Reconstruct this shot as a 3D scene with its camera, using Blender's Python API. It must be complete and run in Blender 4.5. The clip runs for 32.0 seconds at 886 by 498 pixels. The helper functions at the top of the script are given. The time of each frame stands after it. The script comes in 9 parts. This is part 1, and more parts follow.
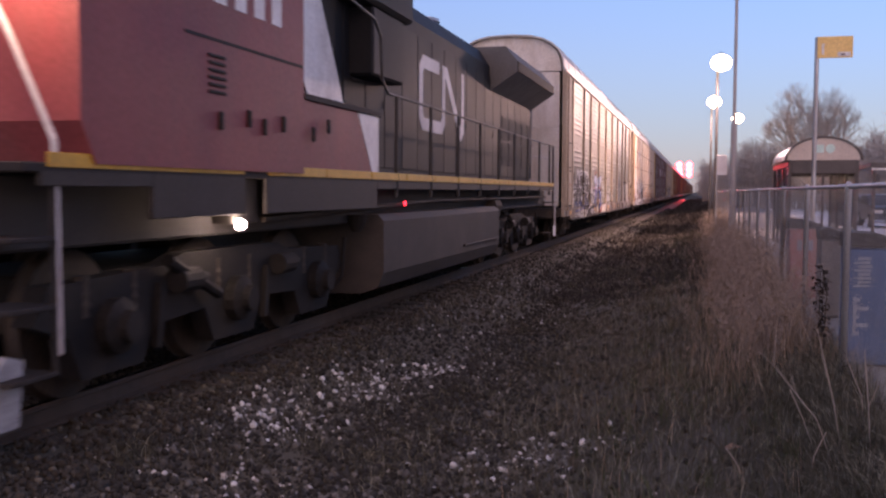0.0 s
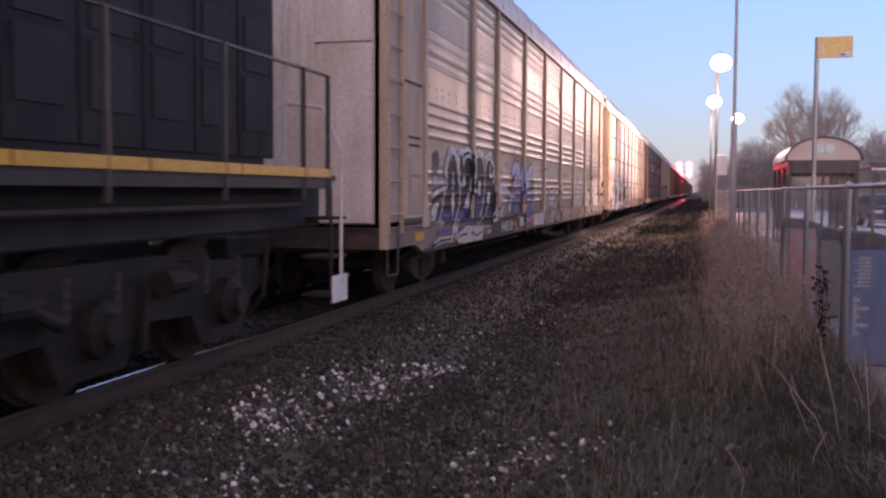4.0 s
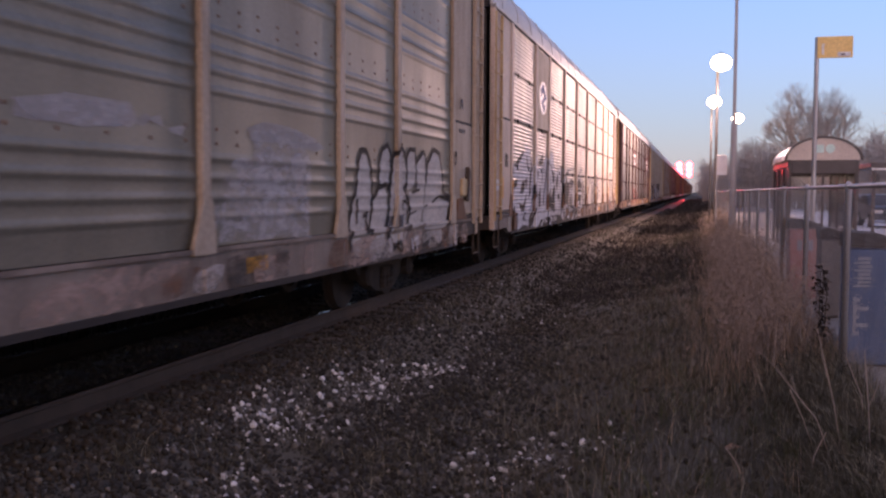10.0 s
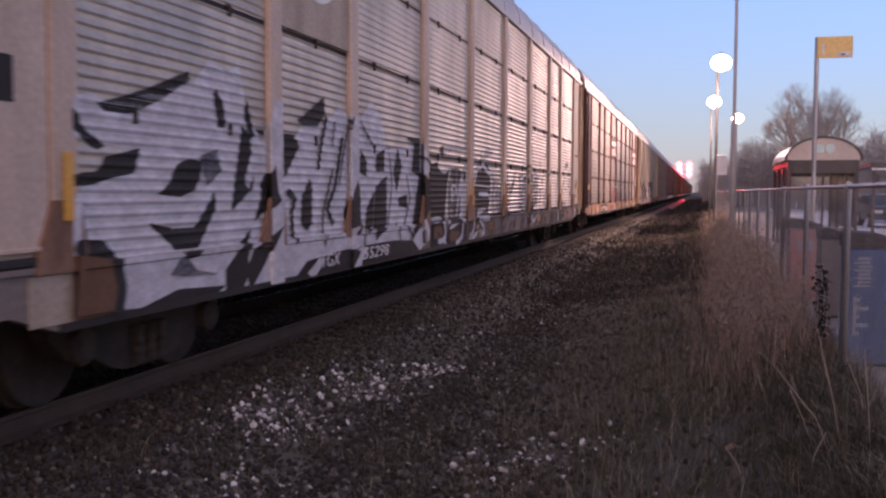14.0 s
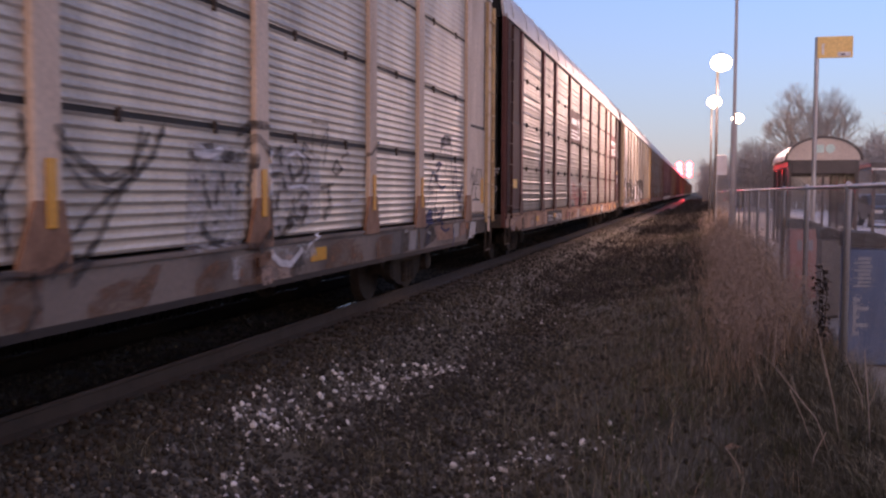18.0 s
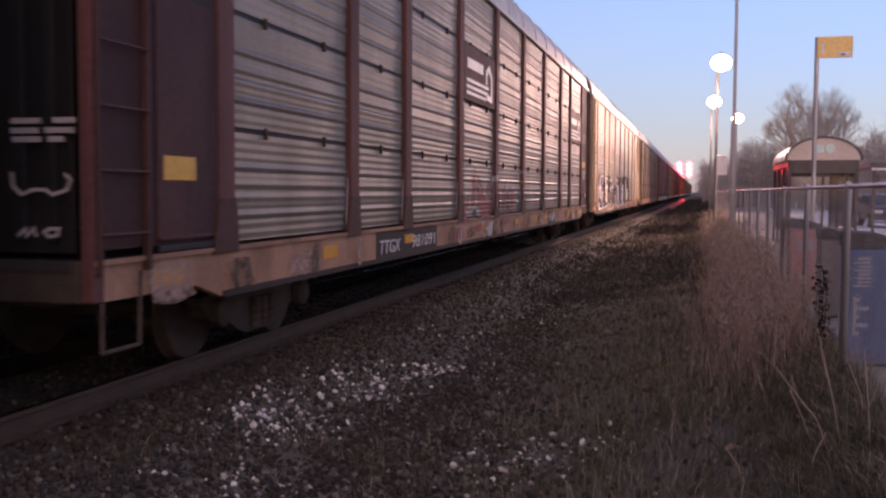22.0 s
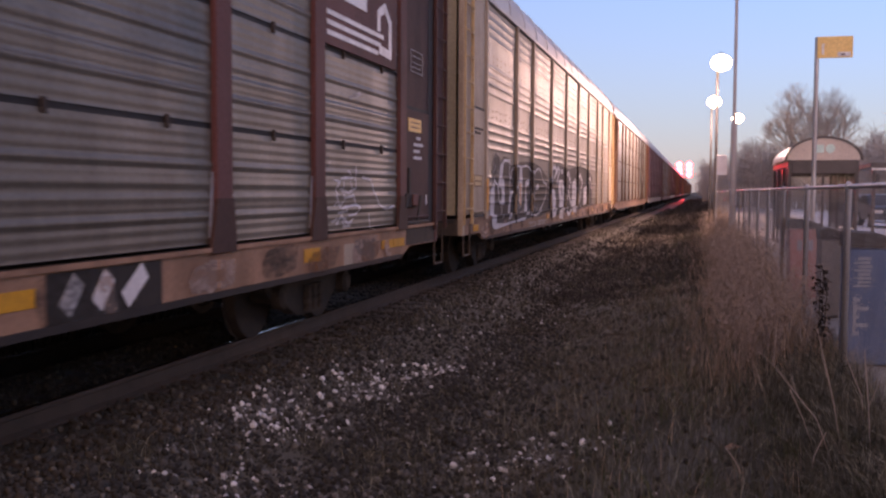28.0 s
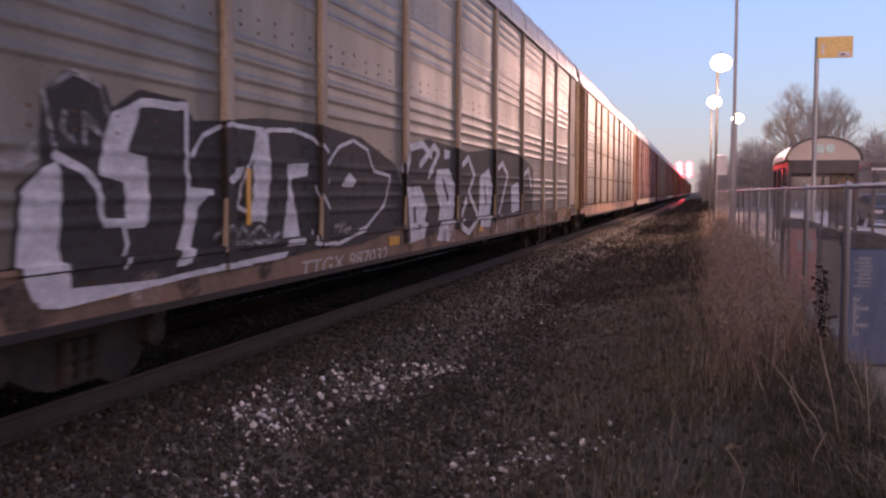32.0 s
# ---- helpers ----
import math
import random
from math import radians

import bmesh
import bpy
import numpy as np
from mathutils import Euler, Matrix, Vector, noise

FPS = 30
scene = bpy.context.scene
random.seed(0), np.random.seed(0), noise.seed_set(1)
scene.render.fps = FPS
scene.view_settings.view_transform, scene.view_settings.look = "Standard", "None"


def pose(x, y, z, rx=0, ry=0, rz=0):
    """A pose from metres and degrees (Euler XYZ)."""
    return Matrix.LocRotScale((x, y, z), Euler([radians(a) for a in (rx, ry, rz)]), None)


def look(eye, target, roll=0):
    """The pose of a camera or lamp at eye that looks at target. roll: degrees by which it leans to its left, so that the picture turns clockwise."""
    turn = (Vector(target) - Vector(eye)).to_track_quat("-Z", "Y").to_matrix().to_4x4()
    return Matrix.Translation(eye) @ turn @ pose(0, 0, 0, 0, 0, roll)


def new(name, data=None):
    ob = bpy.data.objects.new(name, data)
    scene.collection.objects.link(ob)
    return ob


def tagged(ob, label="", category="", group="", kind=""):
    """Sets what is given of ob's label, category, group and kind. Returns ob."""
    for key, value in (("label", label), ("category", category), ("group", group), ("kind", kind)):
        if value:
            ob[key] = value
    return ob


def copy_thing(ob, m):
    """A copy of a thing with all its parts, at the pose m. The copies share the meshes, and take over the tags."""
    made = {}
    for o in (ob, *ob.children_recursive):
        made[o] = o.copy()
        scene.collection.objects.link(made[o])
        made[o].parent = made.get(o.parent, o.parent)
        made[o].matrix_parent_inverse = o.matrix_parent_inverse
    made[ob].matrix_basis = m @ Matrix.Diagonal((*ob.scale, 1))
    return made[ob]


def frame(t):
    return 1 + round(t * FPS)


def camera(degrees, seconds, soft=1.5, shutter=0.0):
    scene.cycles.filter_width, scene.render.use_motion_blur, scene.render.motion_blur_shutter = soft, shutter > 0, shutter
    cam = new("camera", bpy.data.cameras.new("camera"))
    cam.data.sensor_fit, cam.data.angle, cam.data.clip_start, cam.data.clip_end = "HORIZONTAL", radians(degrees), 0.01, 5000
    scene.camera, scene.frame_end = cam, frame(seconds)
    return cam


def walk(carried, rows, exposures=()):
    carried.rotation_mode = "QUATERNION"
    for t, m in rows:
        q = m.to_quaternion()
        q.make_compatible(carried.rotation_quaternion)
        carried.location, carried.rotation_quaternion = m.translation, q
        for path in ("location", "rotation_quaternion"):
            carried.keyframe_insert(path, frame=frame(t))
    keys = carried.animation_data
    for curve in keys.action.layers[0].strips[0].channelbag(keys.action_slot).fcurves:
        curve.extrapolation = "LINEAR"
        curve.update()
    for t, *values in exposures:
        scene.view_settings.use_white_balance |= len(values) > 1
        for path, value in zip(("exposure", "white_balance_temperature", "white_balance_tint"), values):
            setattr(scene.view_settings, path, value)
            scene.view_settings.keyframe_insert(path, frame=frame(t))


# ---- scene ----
# The camera stands still beside the line; the train rolls past it.
cam = camera(48.32, 32.0, soft=2.4, shutter=0.5)
AIM = pose(0, 0, 1.485, 90 - 3.37, 0, 14.49) @ pose(0, 0, 0, 0, 0, 0.28)
walk(cam, [(0, AIM), (32, AIM)], exposures=[(0, 2.01, 10300, 37), (1, 2.25, 10100, 36), (2, 2.33, 10100, 36), (3.5, 2.27, 10100, 36), (7, 2.08, 10300, 36), (12, 2.07, 10400, 36), (18, 2.09, 10900, 37), (23, 2.14, 11600, 39), (32, 2.14, 11600, 39)])

TRACK = -5.14      # the track's middle line
SIDE = 1.58        # half the width of a car


def rolled(t):
    """Metres that the train has rolled at t seconds; it slows down on the way."""
    return 4.0985 * t - 0.028323 * t * t + 2.8177e-4 * t ** 3


# ---- light ----
world = bpy.data.worlds.new("dusk_sky")
scene.world = world
world.use_nodes = True
wn, wl = world.node_tree.nodes, world.node_tree.links
wn.clear()
sky = wn.new("ShaderNodeTexSky")
sky.sky_type = "NISHITA"
sky.sun_disc = False
sky.sun_elevation = radians(5.0)
sky.sun_rotation = radians(205)
sky.air_density, sky.dust_density, sky.ozone_density = 1.0, 0.2, 6.4
sky_bg = wn.new("ShaderNodeBackground")
sky_bg.inputs["Strength"].default_value = 0.15
sky_out = wn.new("ShaderNodeOutputWorld")
veil = wn.new("ShaderNodeMix")     # thin lavender dusk haze over the whole sky
veil.data_type = "RGBA"
sky_at = wn.new("ShaderNodeTexCoord")
sky_up = wn.new("ShaderNodeSeparateXYZ")
thin = wn.new("ShaderNodeMapRange")     # the haze thins out upwards
thin.inputs[1].default_value, thin.inputs[2].default_value = 0.0, 0.25
thin.inputs[3].default_value, thin.inputs[4].default_value = 0.8, 0.3
wl.new(sky_at.outputs["Generated"], sky_up.inputs[0])
wl.new(sky_up.outputs["Z"], thin.inputs[0])
wl.new(thin.outputs[0], veil.inputs[0])
veil.inputs[7].default_value = (0.64, 0.77, 1.2, 1)
wl.new(sky.outputs[0], veil.inputs[6])
wl.new(veil.outputs[2], sky_bg.inputs[0])
wl.new(sky_bg.outputs[0], sky_out.inputs[0])

sun = new("sun", bpy.data.lights.new("sun", "SUN"))
sun.data.energy, sun.data.angle, sun.data.color = 0.27, radians(70), (1.0, 0.73, 0.54)
sun.matrix_world = look((6, -20, 10), (0, 0, 0))

LAMP_COLOUR = (1.0, 0.86, 0.98)


def lamp_light(x, y, z, watts):
    ob = new("platform_light", bpy.data.lights.new("platform_light", "SPOT"))
    ob.data.energy, ob.data.color, ob.data.shadow_soft_size = watts, LAMP_COLOUR, 0.25
    ob.data.spot_size, ob.data.spot_blend = radians(150), 0.7
    ob.matrix_world = look((x, y, z), (x - 5.0, y - 3.0, 0))
    return ob


# ---- mesh building ----
class Shape:
    """Vertices and faces of one mesh."""

    def __init__(self):
        self.v, self.f = [], []

    def add(self, verts, faces):
        n = len(self.v)
        self.v += [tuple(p) for p in verts]
        self.f += [tuple(i + n for i in f) for f in faces]
        return self

    def box(self, x0, x1, y0, y1, z0, z1, b=0.0):
        lo, hi = (x0, y0, z0), (x1, y1, z1)
        if b <= 0:
            vs = [(hi[0] if i & 1 else lo[0], hi[1] if i & 2 else lo[1], hi[2] if i & 4 else lo[2]) for i in range(8)]
            return self.add(vs, [(0, 2, 3, 1), (4, 5, 7, 6), (0, 1, 5, 4), (2, 6, 7, 3), (0, 4, 6, 2), (1, 3, 7, 5)])
        b = min(b, 0.45 * (x1 - x0), 0.45 * (y1 - y0), 0.45 * (z1 - z0))
        vs = []
        for i in range(8):
            for a in range(3):
                p = []
                for k in range(3):
                    far = (i >> k) & 1
                    edge = hi[k] if far else lo[k]
                    p.append(edge if k == a else edge + (-b if far else b))
                vs.append(tuple(p))
        fs = []
        for a in range(3):
            k, m = (a + 1) % 3, (a + 2) % 3
            for s in (0, 1):
                c = [s << a, (s << a) | (1 << k), (s << a) | (1 << k) | (1 << m), (s << a) | (1 << m)]
                fs.append(tuple(3 * q + a for q in c))
            for s in range(4):
                i = ((s & 1) << k) | ((s >> 1) << m)
                j = i | (1 << a)
                fs.append((3 * i + k, 3 * j + k, 3 * j + m, 3 * i + m))
        for i in range(8):
            fs.append((3 * i, 3 * i + 1, 3 * i + 2))
        return self.add(vs, fs)

    def tube(self, p0, p1, r0, r1=None, n=8, caps=True):
        r1 = r0 if r1 is None else r1
        a, b = Vector(p0), Vector(p1)
        d = (b - a).normalized()
        u = d.orthogonal().normalized()
        w = d.cross(u)
        vs = []
        for c, r in ((a, r0), (b, r1)):
            vs += [c + r * (math.cos(2 * math.pi * i / n) * u + math.sin(2 * math.pi * i / n) * w) for i in range(n)]
        fs = [(i, (i + 1) % n, n + (i + 1) % n, n + i) for i in range(n)]
        if caps:
            fs += [tuple(range(n))[::-1], tuple(range(n, 2 * n))]
        return self.add(vs, fs)

    def rod(self, pts, r, n=8):
        for a, b in zip(pts, pts[1:]):
            self.tube(a, b, r, r, n)
        return self

    def lathe(self, prof, centre, axis="x", n=24):
        """prof: (along, radius) pairs."""
        vs = []
        for s, r in prof:
            for i in range(n):
                c, q = r * math.cos(2 * math.pi * i / n), r * math.sin(2 * math.pi * i / n)
                p = {"x": (s, c, q), "y": (c, s, q), "z": (c, q, s)}[axis]
                vs.append(tuple(p[k] + centre[k] for k in range(3)))
        m = len(prof)
        fs = [(k * n + i, k * n + (i + 1) % n, (k + 1) * n + (i + 1) % n, (k + 1) * n + i) for k in range(m - 1) for i in range(n)]
        fs += [tuple(range(n))[::-1], tuple(range((m - 1) * n, m * n))]
        return self.add(vs, fs)

    def prism(self, pts, lo, hi, axis="x"):
        """A flat outline pushed from lo to hi along an axis; pts are (y, z) for x, (x, z) for y, (x, y) for z."""
        n = len(pts)
        vs = []
        for s in (lo, hi):
            for a, b in pts:
                vs.append({"x": (s, a, b), "y": (a, s, b), "z": (a, b, s)}[axis])
        fs = [(i, (i + 1) % n, n + (i + 1) % n, n + i) for i in range(n)]
        fs += [tuple(range(n))[::-1], tuple(range(n, 2 * n))]
        return self.add(vs, fs)

    def mesh(self, name, material, smooth=False):
        me = bpy.data.meshes.new(name)
        me.from_pydata(self.v, [], self.f)
        if len(self.f) < 30000:
            bm = bmesh.new()
            bm.from_mesh(me)
            bmesh.ops.recalc_face_normals(bm, faces=bm.faces)
            bm.to_mesh(me)
            bm.free()
        if smooth:
            me.shade_smooth()
        for m in material if isinstance(material, (list, tuple)) else [material]:
            me.materials.append(m)
        me.update()
        return me


def part(name, shape, material, parent, label="", smooth=False, at=None, kind=""):
    """Links a shape, or a mesh that is shared, as one object under its thing."""
    me = shape if isinstance(shape, bpy.types.Mesh) else shape.mesh(name, material, smooth)
    ob = new(name, me)
    ob.parent = parent
    if at is not None:
        ob.matrix_basis = at if isinstance(at, Matrix) else Matrix.Translation(at)
    return tagged(ob, label, kind=kind)


def thing(name, label, category, x=0, y=0, z=0, group="", kind="", rz=0):
    ob = new(name)
    ob.empty_display_size = 0.2
    ob.matrix_basis = pose(x, y, z, 0, 0, rz)
    return tagged(ob, label, category, group, kind)


# ---- materials ----
def material(name, colour, rough=0.6, metal=0.0, dirt=None, amount=0.5, scale=1.5, streak=1.0, grain=40.0, bump=0.15, vary=0.0, spec=0.5):
    """Paint, metal or earth with dirt in patches (streak > 1 draws them out downwards), fine grain and relief."""
    m = bpy.data.materials.new(name)
    m.use_nodes = True
    ns, ln = m.node_tree.nodes, m.node_tree.links
    bsdf = ns["Principled BSDF"]
    bsdf.inputs["Roughness"].default_value = rough
    bsdf.inputs["Metallic"].default_value = metal
    bsdf.inputs["Specular IOR Level"].default_value = spec
    co = ns.new("ShaderNodeTexCoord")
    mp = ns.new("ShaderNodeMapping")
    mp.inputs["Scale"].default_value = (1, 1, 1 / streak)
    ln.new(co.outputs["Object"], mp.inputs[0])
    info = ns.new("ShaderNodeObjectInfo")
    shift = ns.new("ShaderNodeMath")
    shift.operation = "MULTIPLY"
    shift.inputs[1].default_value = 37.0
    ln.new(info.outputs["Random"], shift.inputs[0])
    big = ns.new("ShaderNodeTexNoise")
    big.noise_dimensions = "4D"
    big.inputs["Scale"].default_value = scale
    big.inputs["Detail"].default_value = 6
    big.inputs["Roughness"].default_value = 0.65
    ln.new(mp.outputs[0], big.inputs["Vector"])
    ln.new(shift.outputs[0], big.inputs["W"])
    ramp = ns.new("ShaderNodeMapRange")
    ramp.inputs[1].default_value, ramp.inputs[2].default_value = 0.42, 0.72
    ramp.inputs[3].default_value, ramp.inputs[4].default_value = 0.0, amount
    ln.new(big.outputs[0], ramp.inputs[0])
    fine = ns.new("ShaderNodeTexNoise")
    fine.inputs["Scale"].default_value = grain
    fine.inputs["Detail"].default_value = 4
    ln.new(co.outputs["Object"], fine.inputs["Vector"])
    mix = ns.new("ShaderNodeMix")
    mix.data_type = "RGBA"
    mix.inputs[6].default_value = (*colour, 1)
    mix.inputs[7].default_value = (*(dirt or [c * 0.45 for c in colour]), 1)
    ln.new(ramp.outputs[0], mix.inputs[0])
    hsv = ns.new("ShaderNodeHueSaturation")
    val = ns.new("ShaderNodeMapRange")
    val.inputs[1].default_value, val.inputs[2].default_value = 0.25, 0.75
    val.inputs[3].default_value, val.inputs[4].default_value = 0.82, 1.18
    ln.new(fine.outputs[0], val.inputs[0])
    if vary:
        own = ns.new("ShaderNodeMapRange")
        own.inputs[3].default_value, own.inputs[4].default_value = 1 - vary, 1 + vary
        ln.new(info.outputs["Random"], own.inputs[0])
        mul = ns.new("ShaderNodeMath")
        mul.operation = "MULTIPLY"
        ln.new(val.outputs[0], mul.inputs[0])
        ln.new(own.outputs[0], mul.inputs[1])
        ln.new(mul.outputs[0], hsv.inputs["Value"])
    else:
        ln.new(val.outputs[0], hsv.inputs["Value"])
    ln.new(mix.outputs[2], hsv.inputs["Color"])
    ln.new(hsv.outputs[0], bsdf.inputs["Base Color"])
    rr = ns.new("ShaderNodeMapRange")
    rr.inputs[3].default_value, rr.inputs[4].default_value = max(0.02, rough - 0.12), min(1, rough + 0.15)
    ln.new(big.outputs[0], rr.inputs[0])
    ln.new(rr.outputs[0], bsdf.inputs["Roughness"])
    if bump:
        bp = ns.new("ShaderNodeBump")
        bp.inputs["Strength"].default_value = bump
        bp.inputs["Distance"].default_value = 0.01
        ln.new(fine.outputs[0], bp.inputs["Height"])
        ln.new(bp.outputs[0], bsdf.inputs["Normal"])
    return m


def islands(name, a, b, rough=0.9, c=None):
    """Small loose pieces in one mesh, each with its own tone between a and b."""
    m = bpy.data.materials.new(name)
    m.use_nodes = True
    ns, ln = m.node_tree.nodes, m.node_tree.links
    bsdf = ns["Principled BSDF"]
    bsdf.inputs["Roughness"].default_value = rough
    bsdf.inputs["Specular IOR Level"].default_value = 0.25
    geo = ns.new("ShaderNodeNewGeometry")
    ramp = ns.new("ShaderNodeValToRGB")
    ramp.color_ramp.elements[0].color = (*a, 1)
    ramp.color_ramp.elements[1].color = (*b, 1)
    if c:
        e = ramp.color_ramp.elements.new(0.82)
        e.color = (*c, 1)
    ln.new(geo.outputs["Random Per Island"], ramp.inputs[0])
    ln.new(ramp.outputs[0], bsdf.inputs["Base Color"])
    return m


def glowing(name, colour, strength):
    m = bpy.data.materials.new(name)
    m.use_nodes = True
    b = m.node_tree.nodes["Principled BSDF"]
    b.inputs["Base Color"].default_value = (*colour, 1)
    b.inputs["Emission Color"].default_value = (*colour, 1)
    b.inputs["Emission Strength"].default_value = strength
    return m


def clear_glass(name, tint=(0.8, 0.85, 0.85)):
    m = bpy.data.materials.new(name)
    m.use_nodes = True
    ns, ln = m.node_tree.nodes, m.node_tree.links
    ns.remove(ns["Principled BSDF"])
    out = ns["Material Output"]
    tr, gl, mx, fr = (ns.new("ShaderNodeBsdf" + k) if k in ("Transparent", "Glossy") else ns.new("ShaderNode" + k) for k in ("Transparent", "Glossy", "MixShader", "Fresnel"))
    tr.inputs[0].default_value = (*tint, 1)
    gl.inputs["Roughness"].default_value = 0.05
    fr.inputs[0].default_value = 1.32
    ln.new(fr.outputs[0], mx.inputs[0])
    ln.new(tr.outputs[0], mx.inputs[1])
    ln.new(gl.outputs[0], mx.inputs[2])
    ln.new(mx.outputs[0], out.inputs[0])
    return m


def spray(name, colour, rough=0.7, low=0.74, spec=0.2, high=1.0):
    """Sprayed paint, faded and worn thin in blotches so that the sheet shows through."""
    m = material(name, colour, rough, dirt=[c * 0.75 + 0.03 for c in colour], amount=0.7, scale=2.5, bump=0, spec=spec)
    ns, ln = m.node_tree.nodes, m.node_tree.links
    co = ns.new("ShaderNodeTexCoord")
    mp = ns.new("ShaderNodeMapping")
    mp.inputs["Scale"].default_value = (3.0, 3.0, 7.0)
    worn = ns.new("ShaderNodeTexNoise")
    worn.inputs["Scale"].default_value = 1.6
    worn.inputs["Detail"].default_value = 8
    worn.inputs["Roughness"].default_value = 0.7
    ramp = ns.new("ShaderNodeMapRange")
    ramp.inputs[1].default_value, ramp.inputs[2].default_value = 0.38, 0.6
    ramp.inputs[3].default_value, ramp.inputs[4].default_value = high, low
    ln.new(co.outputs["Object"], mp.inputs[0])
    ln.new(mp.outputs[0], worn.inputs["Vector"])
    ln.new(worn.outputs[0], ramp.inputs[0])
    ln.new(ramp.outputs[0], ns["Principled BSDF"].inputs["Alpha"])
    return m


EARTH = material("earth", (0.111, 0.103, 0.081), 0.95, dirt=(0.049, 0.044, 0.035), amount=0.95, scale=1.2, grain=60, bump=0.6, spec=0.2)
CONCRETE = material("platform_concrete", (0.25, 0.24, 0.22), 0.9, dirt=(0.14, 0.13, 0.12), scale=0.8, grain=80, bump=0.2)
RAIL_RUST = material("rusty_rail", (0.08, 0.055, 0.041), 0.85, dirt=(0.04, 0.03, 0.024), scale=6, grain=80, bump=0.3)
# Far rail's near-black colour holds the shade under the cars.
RAIL_SHADED = material("shaded_rail", (0.022, 0.018, 0.015), 0.9, dirt=(0.012, 0.01, 0.009), scale=6, grain=80, bump=0.3, spec=0.1)
RAIL_SHINE = material("polished_rail_head", (0.6, 0.58, 0.56), 0.12, metal=1.0, dirt=(0.3, 0.26, 0.24), amount=0.6, scale=5, bump=0.05)
TIE_WOOD = material("tarred_wood", (0.06, 0.047, 0.038), 0.9, scale=3, grain=30, bump=0.5, vary=0.3)
GALV = material("weathered_galvanised_steel", (0.178, 0.165, 0.127), 0.48, spec=0.38, metal=0.2, dirt=(0.082, 0.073, 0.052), amount=0.8, scale=1.1, streak=4, grain=30, bump=0.08, vary=0.10)
GALV_DARK = material("darkened_galvanised_steel", (0.188, 0.167, 0.137), 0.48, spec=0.38, metal=0.2, dirt=(0.079, 0.065, 0.050), amount=0.8, scale=1.1, streak=4, grain=30, bump=0.08, vary=0.12)
GALV_LIGHT = material("pale_galvanised_steel", (0.56, 0.495, 0.41), 0.46, spec=0.45, metal=0.25, dirt=(0.19, 0.168, 0.16), amount=0.7, scale=1.1, streak=4, grain=30, bump=0.08, vary=0.08)
PINK_CREAM = material("pinkish_cream_paint", (0.68, 0.53, 0.42), 0.7, spec=0.25, dirt=(0.42, 0.30, 0.225), amount=0.8, scale=1.6, streak=3, grain=25, bump=0.08)
CREAM = material("cream_paint", (0.48, 0.385, 0.295), 0.7, spec=0.25, dirt=(0.255, 0.177, 0.116), amount=0.8, scale=1.6, streak=3, grain=25, bump=0.08, vary=0.06)
BROWN = material("oxide_brown_paint", (0.151, 0.060, 0.056), 0.7, spec=0.2, dirt=(0.054, 0.039, 0.036), amount=0.8, scale=1.4, streak=3, grain=25, bump=0.08, vary=0.08)
ORANGE = material("faded_orange_paint", (0.448, 0.240, 0.153), 0.7, spec=0.25, dirt=(0.128, 0.068, 0.043), amount=0.85, scale=1.3, streak=2, grain=25, bump=0.1)
ROOF = material("weathered_roof_steel", (0.5, 0.48, 0.46), 0.5, metal=0.2, dirt=(0.24, 0.2, 0.18), scale=0.8, grain=20, bump=0.05)
PALE_END = material("pale_cream_end_plate", (0.70, 0.66, 0.61), 0.5, dirt=(0.389, 0.294, 0.211), amount=0.7, scale=1.6, streak=3, grain=25, bump=0.05)
LADDER_CREAM = material("yellowed_cream_paint", (0.570, 0.409, 0.229), 0.65, spec=0.25, dirt=(0.230, 0.136, 0.070), amount=0.8, scale=3, streak=3, grain=25, bump=0.06)
OLIVE_CREAM = material("olive_cream_paint", (0.304, 0.276, 0.200), 0.65, spec=0.25, dirt=(0.192, 0.166, 0.120), amount=0.7, scale=1.5, streak=3, grain=25, bump=0.05)
TAN_CREAM = material("tan_cream_paint", (0.44, 0.35, 0.265), 0.7, spec=0.25, dirt=(0.21, 0.15, 0.105), amount=0.8, scale=1.8, streak=3, grain=25, bump=0.08)
HINGE_RUST = material("dark_rusted_hinge", (0.055, 0.042, 0.037), 0.8, spec=0.2, dirt=(0.1, 0.07, 0.055), scale=8, grain=40, bump=0.2)
SOOT_BROWN = material("sooty_brown_paint", (0.085, 0.045, 0.038), 0.75, spec=0.2, dirt=(0.04, 0.03, 0.027), scale=3, streak=2, grain=30, bump=0.12)
RUST = material("rust_brown_paint", (0.2, 0.1, 0.06), 0.8, spec=0.2, dirt=(0.09, 0.05, 0.035), scale=3, streak=2, grain=30, bump=0.15)
BLACK = material("black_steel", (0.028, 0.026, 0.026), 0.7, spec=0.2, dirt=(0.06, 0.048, 0.04), amount=0.7, scale=3, grain=40, bump=0.2)
UNDER = material("grimy_running_gear", (0.05, 0.042, 0.037), 0.8, spec=0.2, dirt=(0.12, 0.09, 0.07), amount=0.7, scale=4, grain=40, bump=0.3)
GAP = material("dark_seam", (0.028, 0.026, 0.026), 0.8, bump=0)
YELLOW = material("yellow_paint", (0.72, 0.36, 0.03), 0.5, dirt=(0.3, 0.16, 0.04), scale=3, streak=2, grain=30, bump=0.05)
WHITE = material("white_paint", (0.78, 0.77, 0.76), 0.5, dirt=(0.4, 0.36, 0.34), amount=0.6, scale=2.5, streak=2, grain=30, bump=0.05)
RED = material("red_locomotive_paint", (0.29, 0.066, 0.07), 0.55, spec=0.25, dirt=(0.2, 0.1, 0.096), amount=0.75, scale=1.2, streak=3, grain=25, bump=0.05)
